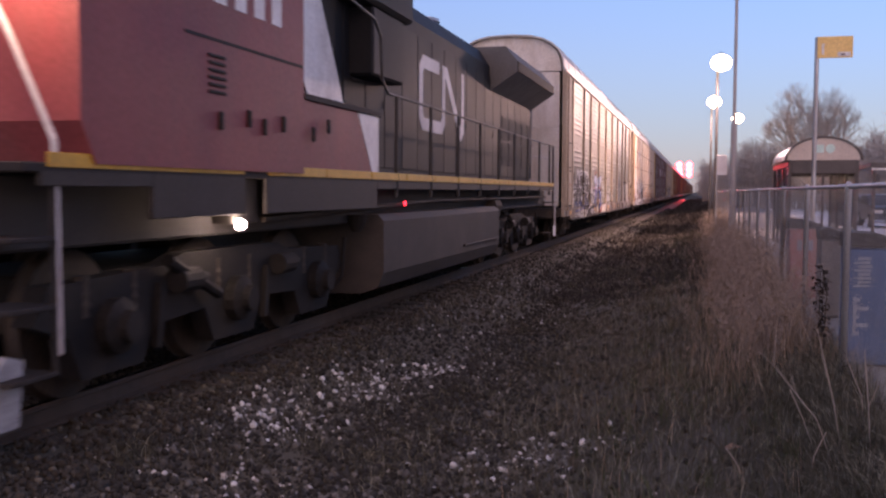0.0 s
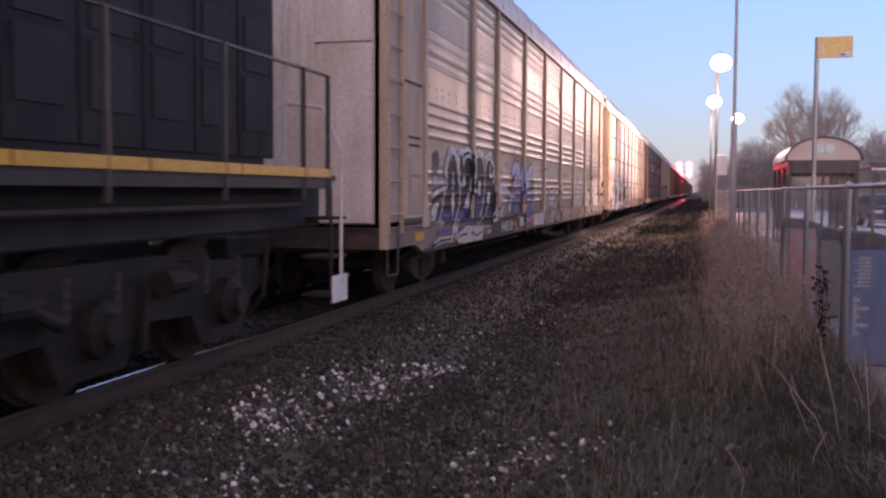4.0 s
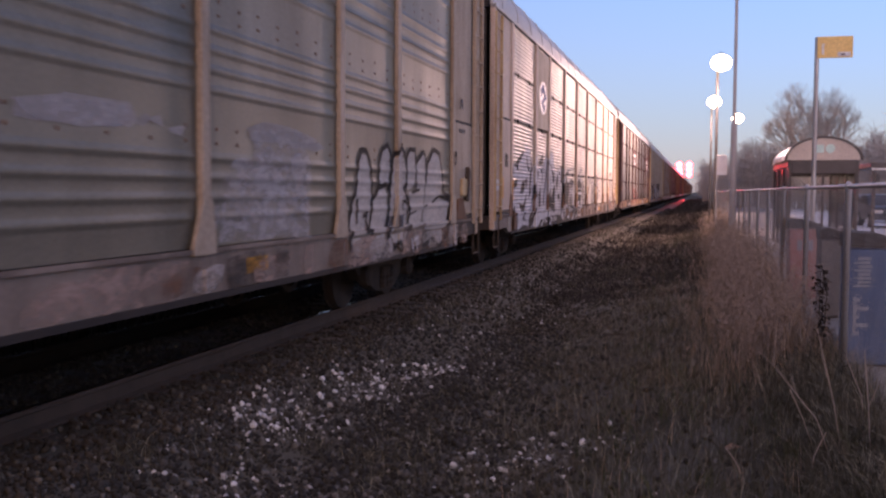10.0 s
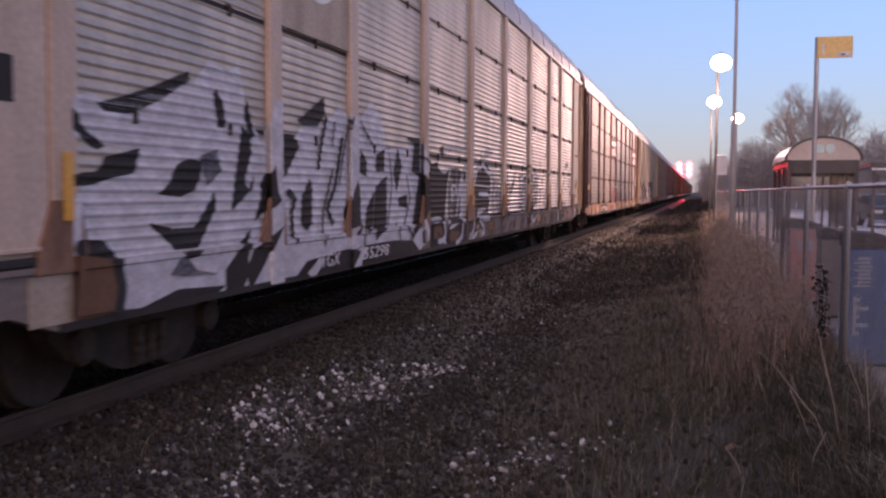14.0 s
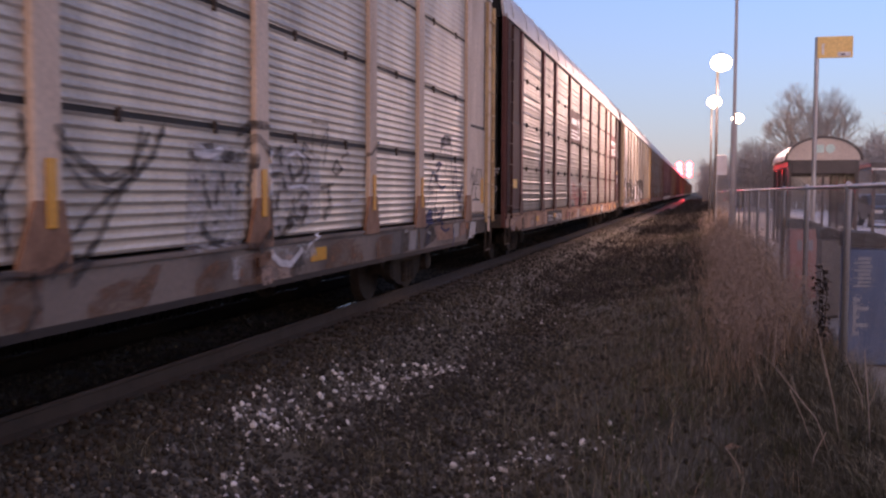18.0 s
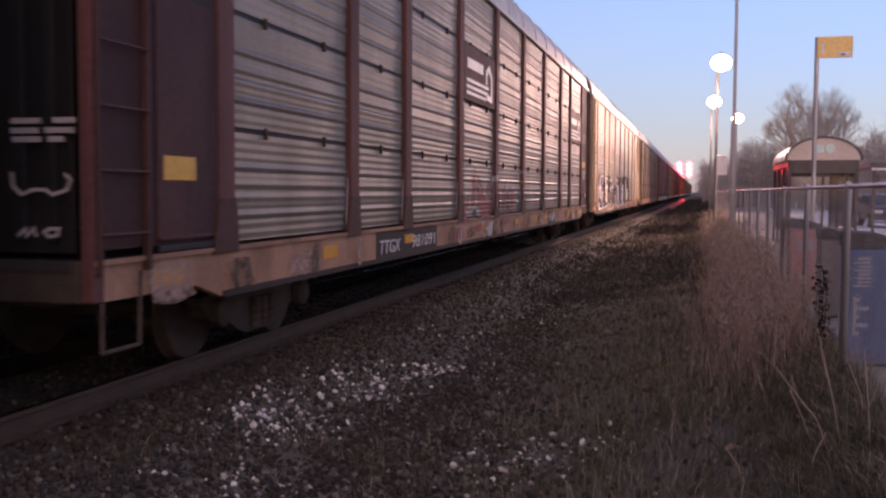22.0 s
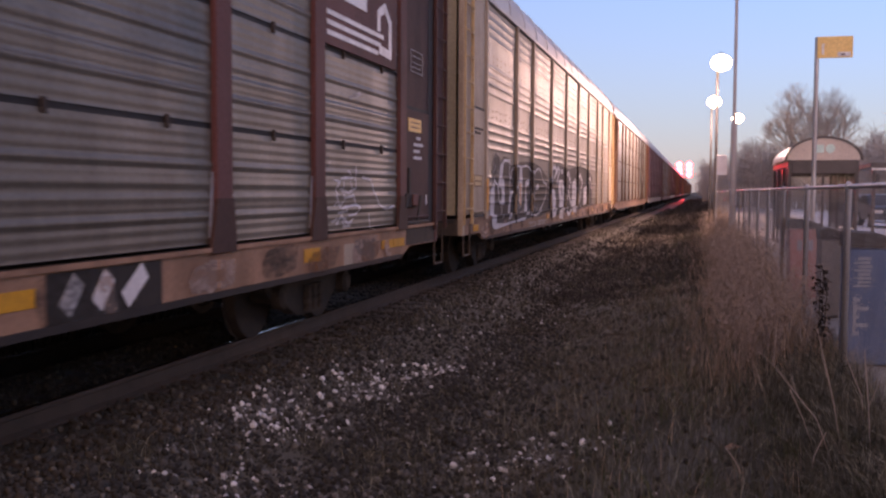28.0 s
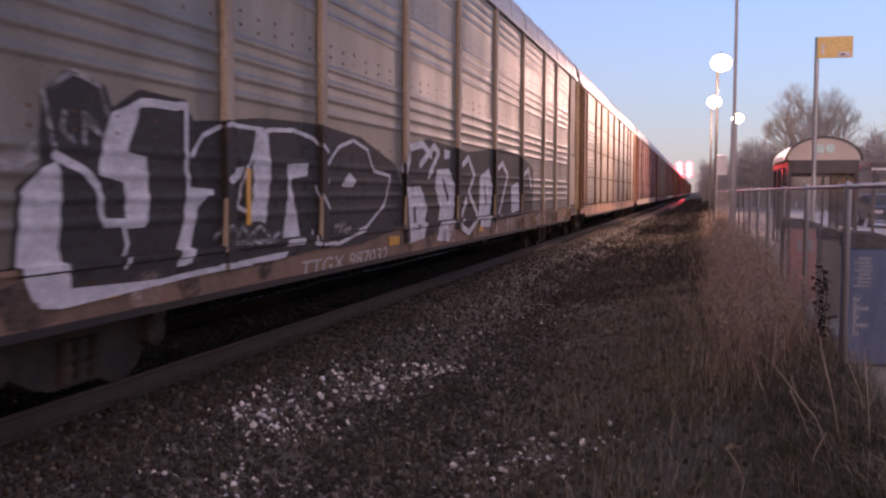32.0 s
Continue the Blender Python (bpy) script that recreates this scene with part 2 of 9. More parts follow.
LOCO_BLACK = material("black_locomotive_paint", (0.0138, 0.0156, 0.0178), 0.6, spec=0.16, dirt=(0.027, 0.0285, 0.03), amount=0.7, scale=1.5, streak=3, grain=25, bump=0.05)
SPRAY_BLACK = spray("black_spray_paint", (0.03, 0.0275, 0.0275), low=0.86, spec=0.12)
SPRAY_WORN = spray("worn_black_spray_paint", (0.048, 0.045, 0.045), low=0.8, spec=0.15)
SPRAY_WHITE = spray("white_spray_paint", (0.72, 0.71, 0.72))
SPRAY_BLUE = spray("blue_spray_paint", (0.075, 0.115, 0.27), low=0.85)
SPRAY_NAVY = spray("navy_spray_paint", (0.03, 0.042, 0.11), low=0.85, spec=0.12)
SPRAY_HAZE = spray("thin_white_overspray", (0.55, 0.53, 0.52), low=0.12, high=0.72)
SPRAY_SKY = spray("pale_blue_spray_paint", (0.4, 0.46, 0.6), low=0.9)
SPRAY_RED = spray("red_spray_paint", (0.36, 0.125, 0.115))
SPRAY_SMUDGE = spray("smudged_black_spray_paint", (0.05, 0.047, 0.05), low=0.3, high=0.85)
SPRAY_PATCH = spray("bare_pale_patch", (0.38, 0.36, 0.34), low=0.75, high=0.95)
SPRAY_DULL = spray("dull_grey_cover_paint", (0.13, 0.122, 0.118), low=0.7, high=0.95)
SPRAY_UMBER = spray("dark_umber_cover_paint", (0.075, 0.06, 0.053), low=0.7, high=0.95)
SPRAY_ROSE = spray("faded_rose_cover_paint", (0.43, 0.25, 0.19), low=0.6, high=0.95)
SPRAY_SILVER = spray("silvery_white_spray_paint", (0.56, 0.52, 0.47), low=0.8)
SPRAY_SLATE = spray("slate_spray_paint", (0.06, 0.065, 0.085), low=0.45, high=0.9)
SPRAY_GREY = spray("silver_spray_paint", (0.42, 0.42, 0.43))
LAMP_POLE = material("grey_pole_paint", (0.07, 0.068, 0.066), 0.75, dirt=(0.045, 0.043, 0.042), scale=3, streak=3, bump=0.03)
STEEL = material("galvanised_post", (0.5, 0.5, 0.5), 0.4, metal=0.6, dirt=(0.26, 0.24, 0.22), scale=4, streak=3, grain=50, bump=0.05)
MAST_GREY = material("pale_mast_paint", (0.42, 0.4, 0.39), 0.7, dirt=(0.3, 0.28, 0.27), scale=3, streak=3, bump=0.03)
SHEET_RED = material("reddish_weathered_sheet", (0.34, 0.2, 0.165), 0.7, spec=0.2, dirt=(0.13, 0.075, 0.06), amount=0.8, scale=1.2, streak=4, grain=30, bump=0.06)
GLASS = clear_glass("shelter_glass", (0.9, 0.92, 0.92))
LAMP_GLOW = glowing("lamp_lens", (1.0, 0.83, 0.62), 7)
RED_GLOW = glowing("red_signal_lens", (1.0, 0.045, 0.075), 9)
# ---- ground ----
def lift(x, stops):
    for (a, za), (b, zb) in zip(stops, stops[1:]):
        if x <= b:
            k = max(0.0, (x - a) / (b - a))
            k = k * k * (3 - 2 * k)
            return za + (zb - za) * k
    return stops[-1][1]


PROFILE = [(-11.0, -0.5), (-7.5, -0.3), (-7.2, -0.19), (-3.55, -0.19), (-2.55, -0.48), (-1.4, -0.42), (0.2, -0.22), (1.1, -0.02), (1.3, 0.0)]


def ground_height(x, y):
    z = lift(x, PROFILE)
    k = max(0.0, 1 - abs(x + 1.2) / 2.4)
    if k > 0:
        z += k * 0.05 * noise.noise((x * 0.9, y * 0.9, 0.0)) + k * 0.025 * noise.noise((x * 3.1, y * 3.1, 4.0))
    return z


def make_ground():
    xs = [-2500, -600, -150, -40, -14, -11, -10.4, -9.8, -9.2, -8.6, -8.0, -7.5, -7.2, -6.5] + [-3.9 + 0.2 * i for i in range(26)] + [1.3, 1.4, 4, 40, 200, 700, 2500]
    ys = [-200, -30, -6, -2] + [0.25 * i for i in range(0, 64)] + [16 + i for i in range(0, 24)] + [42, 50, 60, 80, 110, 160, 240, 400, 800, 1600, 4500]
    s = Shape()
    s.v = [(x, y, ground_height(x, y)) for y in ys for x in xs]
    n = len(xs)
    s.f = [(j * n + i, j * n + i + 1, (j + 1) * n + i + 1, (j + 1) * n + i) for j in range(len(ys) - 1) for i in range(n - 1)]
    ob = new("ground", s.mesh("ground", EARTH, True))
    return tagged(ob, "dark brown earth with sparse weeds beside the track", "ground", kind="structure")


ground = make_ground()
# Unseen wall added to keep low sky off the track under the train.
far_wall = new("wall_far", Shape().box(-7.95, -7.6, -40, 400, -0.4, 0.98, 0.03).mesh("wall_far", material("dark_shade_wall", (0.05, 0.046, 0.042), 0.9, dirt=(0.025, 0.023, 0.021), scale=1.2, streak=3, grain=30, bump=0.3)))
tagged(far_wall, "low unseen wall added behind the train to block sky light", "wall", kind="structure")


def rail_bar(x, side, rust):
    ob = thing("rail", "rusty steel rail with a polished running surface", "rail", x, 0, 0, "rails of the track", kind="structure")
    web = [(-0.07, -0.171), (0.07, -0.171), (0.07, -0.155), (0.012, -0.135), (0.01, -0.045), (0.036, -0.032), (0.036, -0.006), (0.028, -0.001), (-0.028, -0.001), (-0.036, -0.006), (-0.036, -0.032), (-0.01, -0.045), (-0.012, -0.135), (-0.07, -0.155)]
    part("web", Shape().prism(web, -60, 900, "y"), rust, ob)
    part("running_surface", Shape().box(-0.017 - 0.006 * side, 0.017 - 0.006 * side, -60, 900, -0.0005, 0.0025), RAIL_SHINE, ob, "bright worn strip")
    part("running_edge", Shape().prism([(0.0175 - 0.006 * side, 0.0024), (0.0175 - 0.006 * side, -0.003), (0.027 - 0.006 * side, -0.005)], -60, 900, "y"), RAIL_SHINE, ob, "bright worn edge")
    return ob


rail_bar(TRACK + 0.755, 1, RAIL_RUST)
rail_bar(TRACK - 0.755, -1, RAIL_SHADED)


def make_ties():
    """Sleepers under the rails, the nearest ones singly."""
    me = Shape().box(-1.3, 1.3, -0.115, 0.115, -0.35, -0.172, 0.012).mesh("tie", TIE_WOOD)
    track = thing("track_bed", "tarred wooden sleepers bedded in ballast", "track", TRACK, 0, 0, kind="structure")
    rnd = random.Random(3)
    for i in range(70):
        part("tie", me, None, track, at=pose(rnd.uniform(-0.03, 0.03), 1.5 + 0.52 * i, rnd.uniform(-0.012, 0.0), 0, 0, rnd.uniform(-0.8, 0.8)))
    plate = Shape().box(-0.19, 0.19, -0.1, 0.1, -0.178, -0.166, 0.004)
    for sx in (-1, 1):
        plate.tube((sx * 0.11, 0.06, -0.17), (sx * 0.11, 0.06, -0.135), 0.016, 0.02, 6)
    pm = plate.mesh("tie_plate", RAIL_RUST)
    for i in range(34):
        part("tie_plate", pm, None, track, at=(0.755, 1.5 + 0.52 * i, 0))
    far = Shape()
    for i in range(70, 400):
        y = 1.5 + 0.52 * i
        far.box(-1.3, 1.3, y - 0.115, y + 0.115, -0.35, -0.175)
    part("far_ties", far, TIE_WOOD, track, kind="stuff")


make_ties()

# ---- platform ----
PLATFORM_Z = 0.05


def make_platform():
    s = Shape()
    s.prism([(1.32, -0.3), (5.4, -0.3), (5.4, PLATFORM_Z), (1.36, PLATFORM_Z), (1.32, PLATFORM_Z - 0.04)], -30, 140, "y")
    ob = new("platform", s.mesh("platform", CONCRETE))
    tagged(ob, "grey concrete station platform behind the fence", "platform", kind="structure")
    lot = new("parking_lot", Shape().box(5.4, 60, -40, 160, -0.3, 0.02).mesh("parking_lot", material("lot_asphalt", (0.82, 0.81, 0.8), 0.85, dirt=(0.5, 0.49, 0.48), scale=0.3, grain=60, bump=0.2)))
    tagged(lot, "very pale asphalt of the parking lot", "parking lot", kind="structure")


make_platform()

FENCE_X, FENCE_TOP = 1.13, 1.535


def make_fence():
    ob = thing("fence", "galvanised chain-link fence with round posts and top rail", "fence", FENCE_X, 0, 0)
    post = Shape().lathe([(-0.1, 0.026), (1.5, 0.026), (1.53, 0.034), (1.545, 0.032), (1.575, 0.01)], (0, 0, 0), "z", 10).mesh("post", STEEL, True)
    first = 8.27 - 3.05 * 4
    for i in range(34):
        y = first + 3.05 * i
        part("post", post, None, ob, at=(0, y, 0))
        part("top_rail", Shape().tube((0, 0, 0), (0, 3.05, 0), 0.018, 0.018, 8), STEEL, ob, at=(0, y, FENCE_TOP)) if i == 0 else part("top_rail", bpy.data.objects["top_rail"].data, None, ob, at=(0, y, FENCE_TOP))
    # woven wire
    def wire(bay0, bay1, step, r):
        s = Shape()
        y0, y1, z0, z1 = first + 3.05 * bay0, first + 3.05 * bay1, 0.05, FENCE_TOP - 0.02
        h = z1 - z0
        k = 0
        y = y0 - h
        while y < y1:
            for d in (1, -1):
                a, b = (y, z0), (y + h, z1)
                lo, hi = max(a[0], y0), min(b[0], y1)
                if hi - lo > 0.02:
                    za, zb = z0 + lo - a[0], z0 + hi - a[0]
                    if d < 0:
                        za, zb = z1 - (lo - a[0]), z1 - (hi - a[0])
                    s.tube((0.026 + 0.002 * d, lo, za), (0.026 + 0.002 * d, hi, zb), r, r, 3, False)
            y += step
        return s
    part("wire_mesh", wire(3, 10, 0.085, 0.0011), material("dull_fence_wire", (0.42, 0.41, 0.4), 0.7, bump=0), ob, "thin woven steel wire")
    return ob


make_fence()


# ---- lamps, masts and signs on the platform ----
def lamp_post(name, x, y, top, r0, r1, label, head=True, thick_to=None):
    ob = thing(name, label, "lamp post", x, y, PLATFORM_Z, "platform lamps" if head else "")
    part("base_plate", Shape().box(-0.17, 0.17, -0.17, 0.17, 0, 0.03, 0.006), LAMP_POLE, ob)
    if thick_to:
        part("pole", Shape().lathe([(0.03, r0), (thick_to, r0 * 0.9), (thick_to + 0.08, r1), (top, r1 * 0.7)], (0, 0, 0), "z", 12), MAST_GREY, ob)
    else:
        part("pole", Shape().tube((0, 0, 0.03), (0, 0, top), r0, r1, 12), LAMP_POLE, ob)
    if head:
        part("arm", Shape().rod([(0, 0, top - 0.25), (0.05, -0.1, top + 0.02), (0.12, -0.45, top + 0.06)], 0.03), LAMP_POLE, ob)
        part("lamp_head", Shape().lathe([(0.27, 0.12), (0.33, 0.1), (0.36, 0.04)], (0.12, -0.55, top), "z", 14), BLACK, ob)
        # Lens swollen into a ball to take in the lamp's glare.
        lens = Shape().lathe([(0.27, 0.12), (0.2, 0.27), (0.08, 0.36), (-0.06, 0.39), (-0.2, 0.33), (-0.3, 0.2), (-0.34, 0.05)], (0.12, -0.55, top), "z", 16)
        part("lens", lens, LAMP_GLOW, ob, "glowing warm white lens enlarged for glare", True)
        lamp_light(x + 0.12, y - 0.55, PLATFORM_Z + top - 0.46, 830)
    return ob


def along(px_deg, y):
    """x at distance y on a line of sight that many degrees off the track's direction."""
    return y * math.tan(radians(px_deg))


lamp_post("lamp_post", 0.62, 40.5, 6.45, 0.07, 0.05, "slim grey platform lamp post with a glowing warm lamp")
lamp_post("lamp_post", 0.6, 57.5, 6.45, 0.07, 0.05, "slim grey platform lamp post with a glowing warm lamp")
lamp_post("lamp_post", 2.32, 70.5, 6.45, 0.07, 0.05, "slim grey platform lamp post with a glowing warm lamp")
lamp_post("mast", 0.95, 30.0, 14.0, 0.095, 0.05, "tall grey steel mast with a thicker lower section", False, 3.4)


def flat_sign(name, label, x, y, pole_top, w, h, z0, face, off):
    ob = thing(name, label, "sign", x, y, PLATFORM_Z)
    part("pole", Shape().tube((0, 0, 0), (0, 0, pole_top), 0.032, 0.032, 10), STEEL, ob)
    part("panel", Shape().box(off, off + w, -0.045, -0.032, z0, z0 + h, 0.004), face, ob)
    return ob


YELLOW_SIGN = material("faded_yellow_sign", (0.9, 0.6, 0.22), 0.45, dirt=(0.75, 0.48, 0.16), amount=0.5, scale=4, bump=0.02)
flag = flat_sign("platform_sign", "yellow flag sign on a tall thin grey pole", 1.58, 15.0, 3.63, 0.47, 0.3, 3.33, YELLOW_SIGN, 0.0)
part("sign_bar", Shape().box(0.06, 0.09, -0.05, -0.045, 3.38, 3.53), WHITE, flag, "white mark")
part("sign_bar", Shape().box(0.27, 0.44, -0.05, -0.045, 3.35, 3.41), WHITE, flag, "white mark")
part("sign_bar", Shape().box(0.31, 0.37, -0.054, -0.05, 3.365, 3.385), BLACK, flag, "small dark mark")

notice = flat_sign("notice_board", "white notice panel on a grey pole", 0.64, 39.0, 2.84, 0.37, 0.74, 2.09, WHITE, 0.0)


# ---- waiting shelter ----
def make_shelter():
    w, l = 1.64, 5.0
    ob = thing("waiting_shelter", "small glazed platform shelter with a barrel roof and white gable", "shelter", 2.14, 26.0, PLATFORM_Z)
    frame_m = material("dark_bronze_frame", (0.09, 0.075, 0.068), 0.5, scale=3, bump=0.05)
    gable_m = material("off_white_gable", (0.62, 0.52, 0.43), 0.6, dirt=(0.46, 0.38, 0.31), scale=2, bump=0.03)
    # Orange light falling on the roof sheet is put into roof_m's colour.
    roof_m = material("orange_lit_roof_sheet", (0.55, 0.36, 0.25), 0.25, dirt=(0.3, 0.22, 0.18), scale=2, bump=0.03)
    eave, crown, n = 2.18, 2.8, 14
    arc = [(w / 2 - (w / 2 + 0.06) * math.cos(math.pi * i / n), eave + 0.06 + (crown - eave - 0.06) * math.sin(math.pi * i / n)) for i in range(n + 1)]
    inner = [(w / 2 + (a - w / 2) * 0.97, eave + 0.06 + (b - eave - 0.06) * 0.96) for a, b in arc]
    for j in range(4):
        part("roof_sheet", Shape().prism(arc + inner[::-1], 0.04 + j * 1.235, 0.04 + (j + 1) * 1.235 - 0.03, "y"), roof_m, ob)
    rim = [(w / 2 + (a - w / 2) * 1.04, eave + 0.06 + (b - eave - 0.06) * 1.05) for a, b in arc]
    for y in (0.0, l - 0.06):
        part("gable", Shape().prism(inner, y + 0.012, y + 0.04, "y"), gable_m, ob, "off-white arched panel")
        part("gable_rim", Shape().prism(rim + inner[::-1], y - 0.01, y + 0.055, "y"), frame_m, ob)
    disc = Shape().box(0.62, 0.82, -0.004, 0.008, 2.42, 2.62, 0.003)
    part("badge", disc, material("mint_badge", (0.6, 0.85, 0.74), 0.5, scale=3, bump=0), ob, "pale green square badge")
    d2 = Shape().lathe([(-0.004, 0.11), (0.008, 0.11)], (0.97, 0, 2.52), "y", 20)
    part("badge", d2, bpy.data.materials["mint_badge"], ob, "pale green round badge")
    for x in (0.0, w - 0.08):
        part("eave_beam", Shape().box(x, x + 0.08, 0, l, eave - 0.1, eave + 0.06, 0.01), frame_m, ob)
    for y in (0.0, l - 0.08):
        part("end_beam", Shape().box(0.08, w - 0.08, y, y + 0.08, eave - 0.28, eave + 0.05, 0.01), frame_m, ob)
    for x in (0.0, w - 0.08):
        for y in (0.0, l / 3, 2 * l / 3, l - 0.08):
            part("post", Shape().box(x, x + 0.08, y, y + 0.08, 0, eave - 0.1, 0.008), frame_m, ob)
    for x in (0.03, w - 0.05):
        for k in range(3):
            part("pane", Shape().box(x, x + 0.012, k * l / 3 + 0.09, (k + 1) * l / 3 - 0.01, 0.15, eave - 0.12), GLASS, ob)
    part("mid_post", Shape().box(w / 2 - 0.03, w / 2 + 0.03, 0.01, 0.07, 0, eave - 0.28, 0.006), frame_m, ob)
    for a, b in ((0.09, w / 2 - 0.04), (w / 2 + 0.04, w - 0.09)):
        part("pane", Shape().box(a, b, 0.03, 0.042, 0.15, eave - 0.3), GLASS, ob)
    part("bench", Shape().box(w - 0.5, w - 0.12, 0.5, 4.2, 0.42, 0.46, 0.01), STEEL, ob)
    return ob


make_shelter()


# ---- newspaper boxes behind the fence ----
def paper_box(label, colour_m, x, y, w, d, h, bars):
    ob = thing("newspaper_box", label, "newspaper box", x, y, PLATFORM_Z, "newspaper boxes")
    part("pedestal", Shape().box(0.06, w - 0.06, 0.06, d - 0.06, 0, 0.03, 0.01), BLACK, ob)
    part("cabinet", Shape().box(0, w, 0, d, 0.02, h, 0.015), colour_m, ob)
    part("hood", Shape().prism([(-0.01, h + 0.002), (w + 0.01, h + 0.002), (w + 0.01, h + 0.07), (w * 0.5, h + 0.13), (-0.01, h + 0.13)], -0.01, d + 0.01, "y"), BLACK, ob)
    for (a, b, c, e) in bars:
        part("lettering_bar", Shape().box(a, b, -0.006, -0.001, c, e), PALE_INK, ob, "pale lettering bar")
    return ob


PALE_INK = material("faded_pale_ink", (0.26, 0.3, 0.35), 0.8, spec=0.2, dirt=(0.13, 0.17, 0.23), amount=0.8, scale=14, bump=0)
BOX_BLUE = material("blue_box_paint", (0.05, 0.115, 0.235), 0.7, spec=0.2, dirt=(0.025, 0.048, 0.09), scale=3, streak=2, bump=0.03)
BOX_RED = material("faded_red_box_paint", (0.38, 0.15, 0.145), 0.6, dirt=(0.2, 0.14, 0.13), amount=0.9, scale=2, streak=2, bump=0.03)
BOX_GREY = material("grey_box_paint", (0.12, 0.115, 0.11), 0.5, scale=2, bump=0.03)
rows = [(0.05 + 0.03 * (i % 2), 0.17 + 0.01 * (i % 3), 0.66 + 0.032 * i, 0.682 + 0.032 * i) for i in range(8)] + [(0.07, 0.1 + 0.07 * (i % 2), 0.26 + 0.07 * i, 0.29 + 0.07 * i) for i in range(5)] + [(0.05, 0.075, 0.26, 0.58)]
paper_box("blue newspaper box with a black sloping hood and pale lettering", BOX_BLUE, 1.2, 8.7, 0.42, 0.45, 0.98, rows)
paper_box("faded red newspaper box behind the fence", BOX_RED, 1.19, 14.0, 0.38, 0.45, 0.95, [(0.1, 0.16, 0.66, 0.8), (0.24, 0.3, 0.66, 0.8)])
paper_box("dark grey newspaper box behind the fence", BOX_GREY, 1.36, 12.0, 0.27, 0.4, 0.9, [])


# ---- signal ----
def make_signal():
    y = 240.0
    ob = thing("cantilever_signal", "cantilever railway signal with two heads of red lights", "railway signal", 2.4, y, 0)
    part("mast", Shape().tube((0, 0, -0.2), (0, 0, 6.6), 0.18, 0.16, 10), STEEL, ob)
    for z in (5.2, 5.95):
        part("arm_chord", Shape().box(-7.2, 0, 0.14, 0.26, z - 0.06, z + 0.06), STEEL, ob)
    for i in range(8):
        part("lattice", Shape().tube((-7.2 + 0.9 * i, 0.2, 5.2 if i % 2 else 5.95), (-7.2 + 0.9 * (i + 1), 0.2, 5.95 if i % 2 else 5.2), 0.035, 0.035, 5), STEEL, ob)
    for x in (-7.0, -4.75):
        head = part("signal_head", Shape().box(x - 0.66, x + 0.66, -0.1, 0.13, 4.9, 8.6, 0.03), BLACK, ob)
        # Lenses drawn oversize, so that their discs include the red glare.
        for z in (5.6, 6.75, 7.9):
            part("red_lens", Shape().lathe([(-0.34, 0.4), (-0.24, 0.66), (-0.1, 0.74)], (x, 0, z), "y", 14), RED_GLOW, head, "glowing red lens enlarged for glare")
        glow = new("signal_light", bpy.data.lights.new("signal_light", "SPOT"))
        glow.data.energy, glow.data.color, glow.data.shadow_soft_size = 22000, (1.0, 0.05, 0.08), 0.4
        glow.data.spot_size, glow.data.spot_blend = radians(70), 0.8
        glow.matrix_world = look((2.4 + x, y - 0.6, 6.75), (2.4 + x + 0.5, y - 60, 2))
    return ob


make_signal()
# ---- the train ----
BAYS = [0.0, 0.67, 1.78, 4.74, 6.76, 9.63, 12.42, 15.26, 18.1, 21.02, 23.02, 25.8, 27.46]
TIERS = [1.05, 1.97, 2.9, 3.83, 4.76]
RACK = 27.46
PITCH = 28.79
OUT = SIDE       # outer face of the posts


FINE_STEP = 0.0775     # shallow creases between the ribs of some sheets


def ribs(z, st):
    """How far a corrugated sheet stands out at the height z."""
    k = (z - TIERS[0]) % st.period
    low = st.fine * math.cos(2 * math.pi * (z - TIERS[0]) / FINE_STEP)
    for i in range(st.count):
        q = (k - st.first - st.step * i) / st.half
        if abs(q) < 1:
            return low + st.depth * 0.5 * (1 + math.cos(math.pi * q))
    return low


class Style:
    """The look of one kind of car; rows: period of the sheets' pattern, first rib, step, number of ribs, half width of a rib."""

    def __init__(self, rows, seams, sheet, post, sill, end, width, flare, door, depth, bulge=False, foot=None, ladder=None, rear=27.4, slot=0.05, fine=0.0):
        self.period, self.first, self.step, self.count, self.half = rows
        self.ladder, self.rear, self.slot = ladder or post, rear, slot
        self.door, self.depth, self.bulge, self.foot = door, depth, bulge, foot or post
        self.seams, self.sheet, self.post, self.sill, self.end, self.width, self.flare = seams, sheet, post, sill, end, width, flare
        self.fine, self.cache = fine, {}

    def once(self, key, make, material):
        """A mesh that alike pieces of this style share."""
        if key not in self.cache:
            self.cache[key] = make().mesh(key, material)
        return self.cache[key]


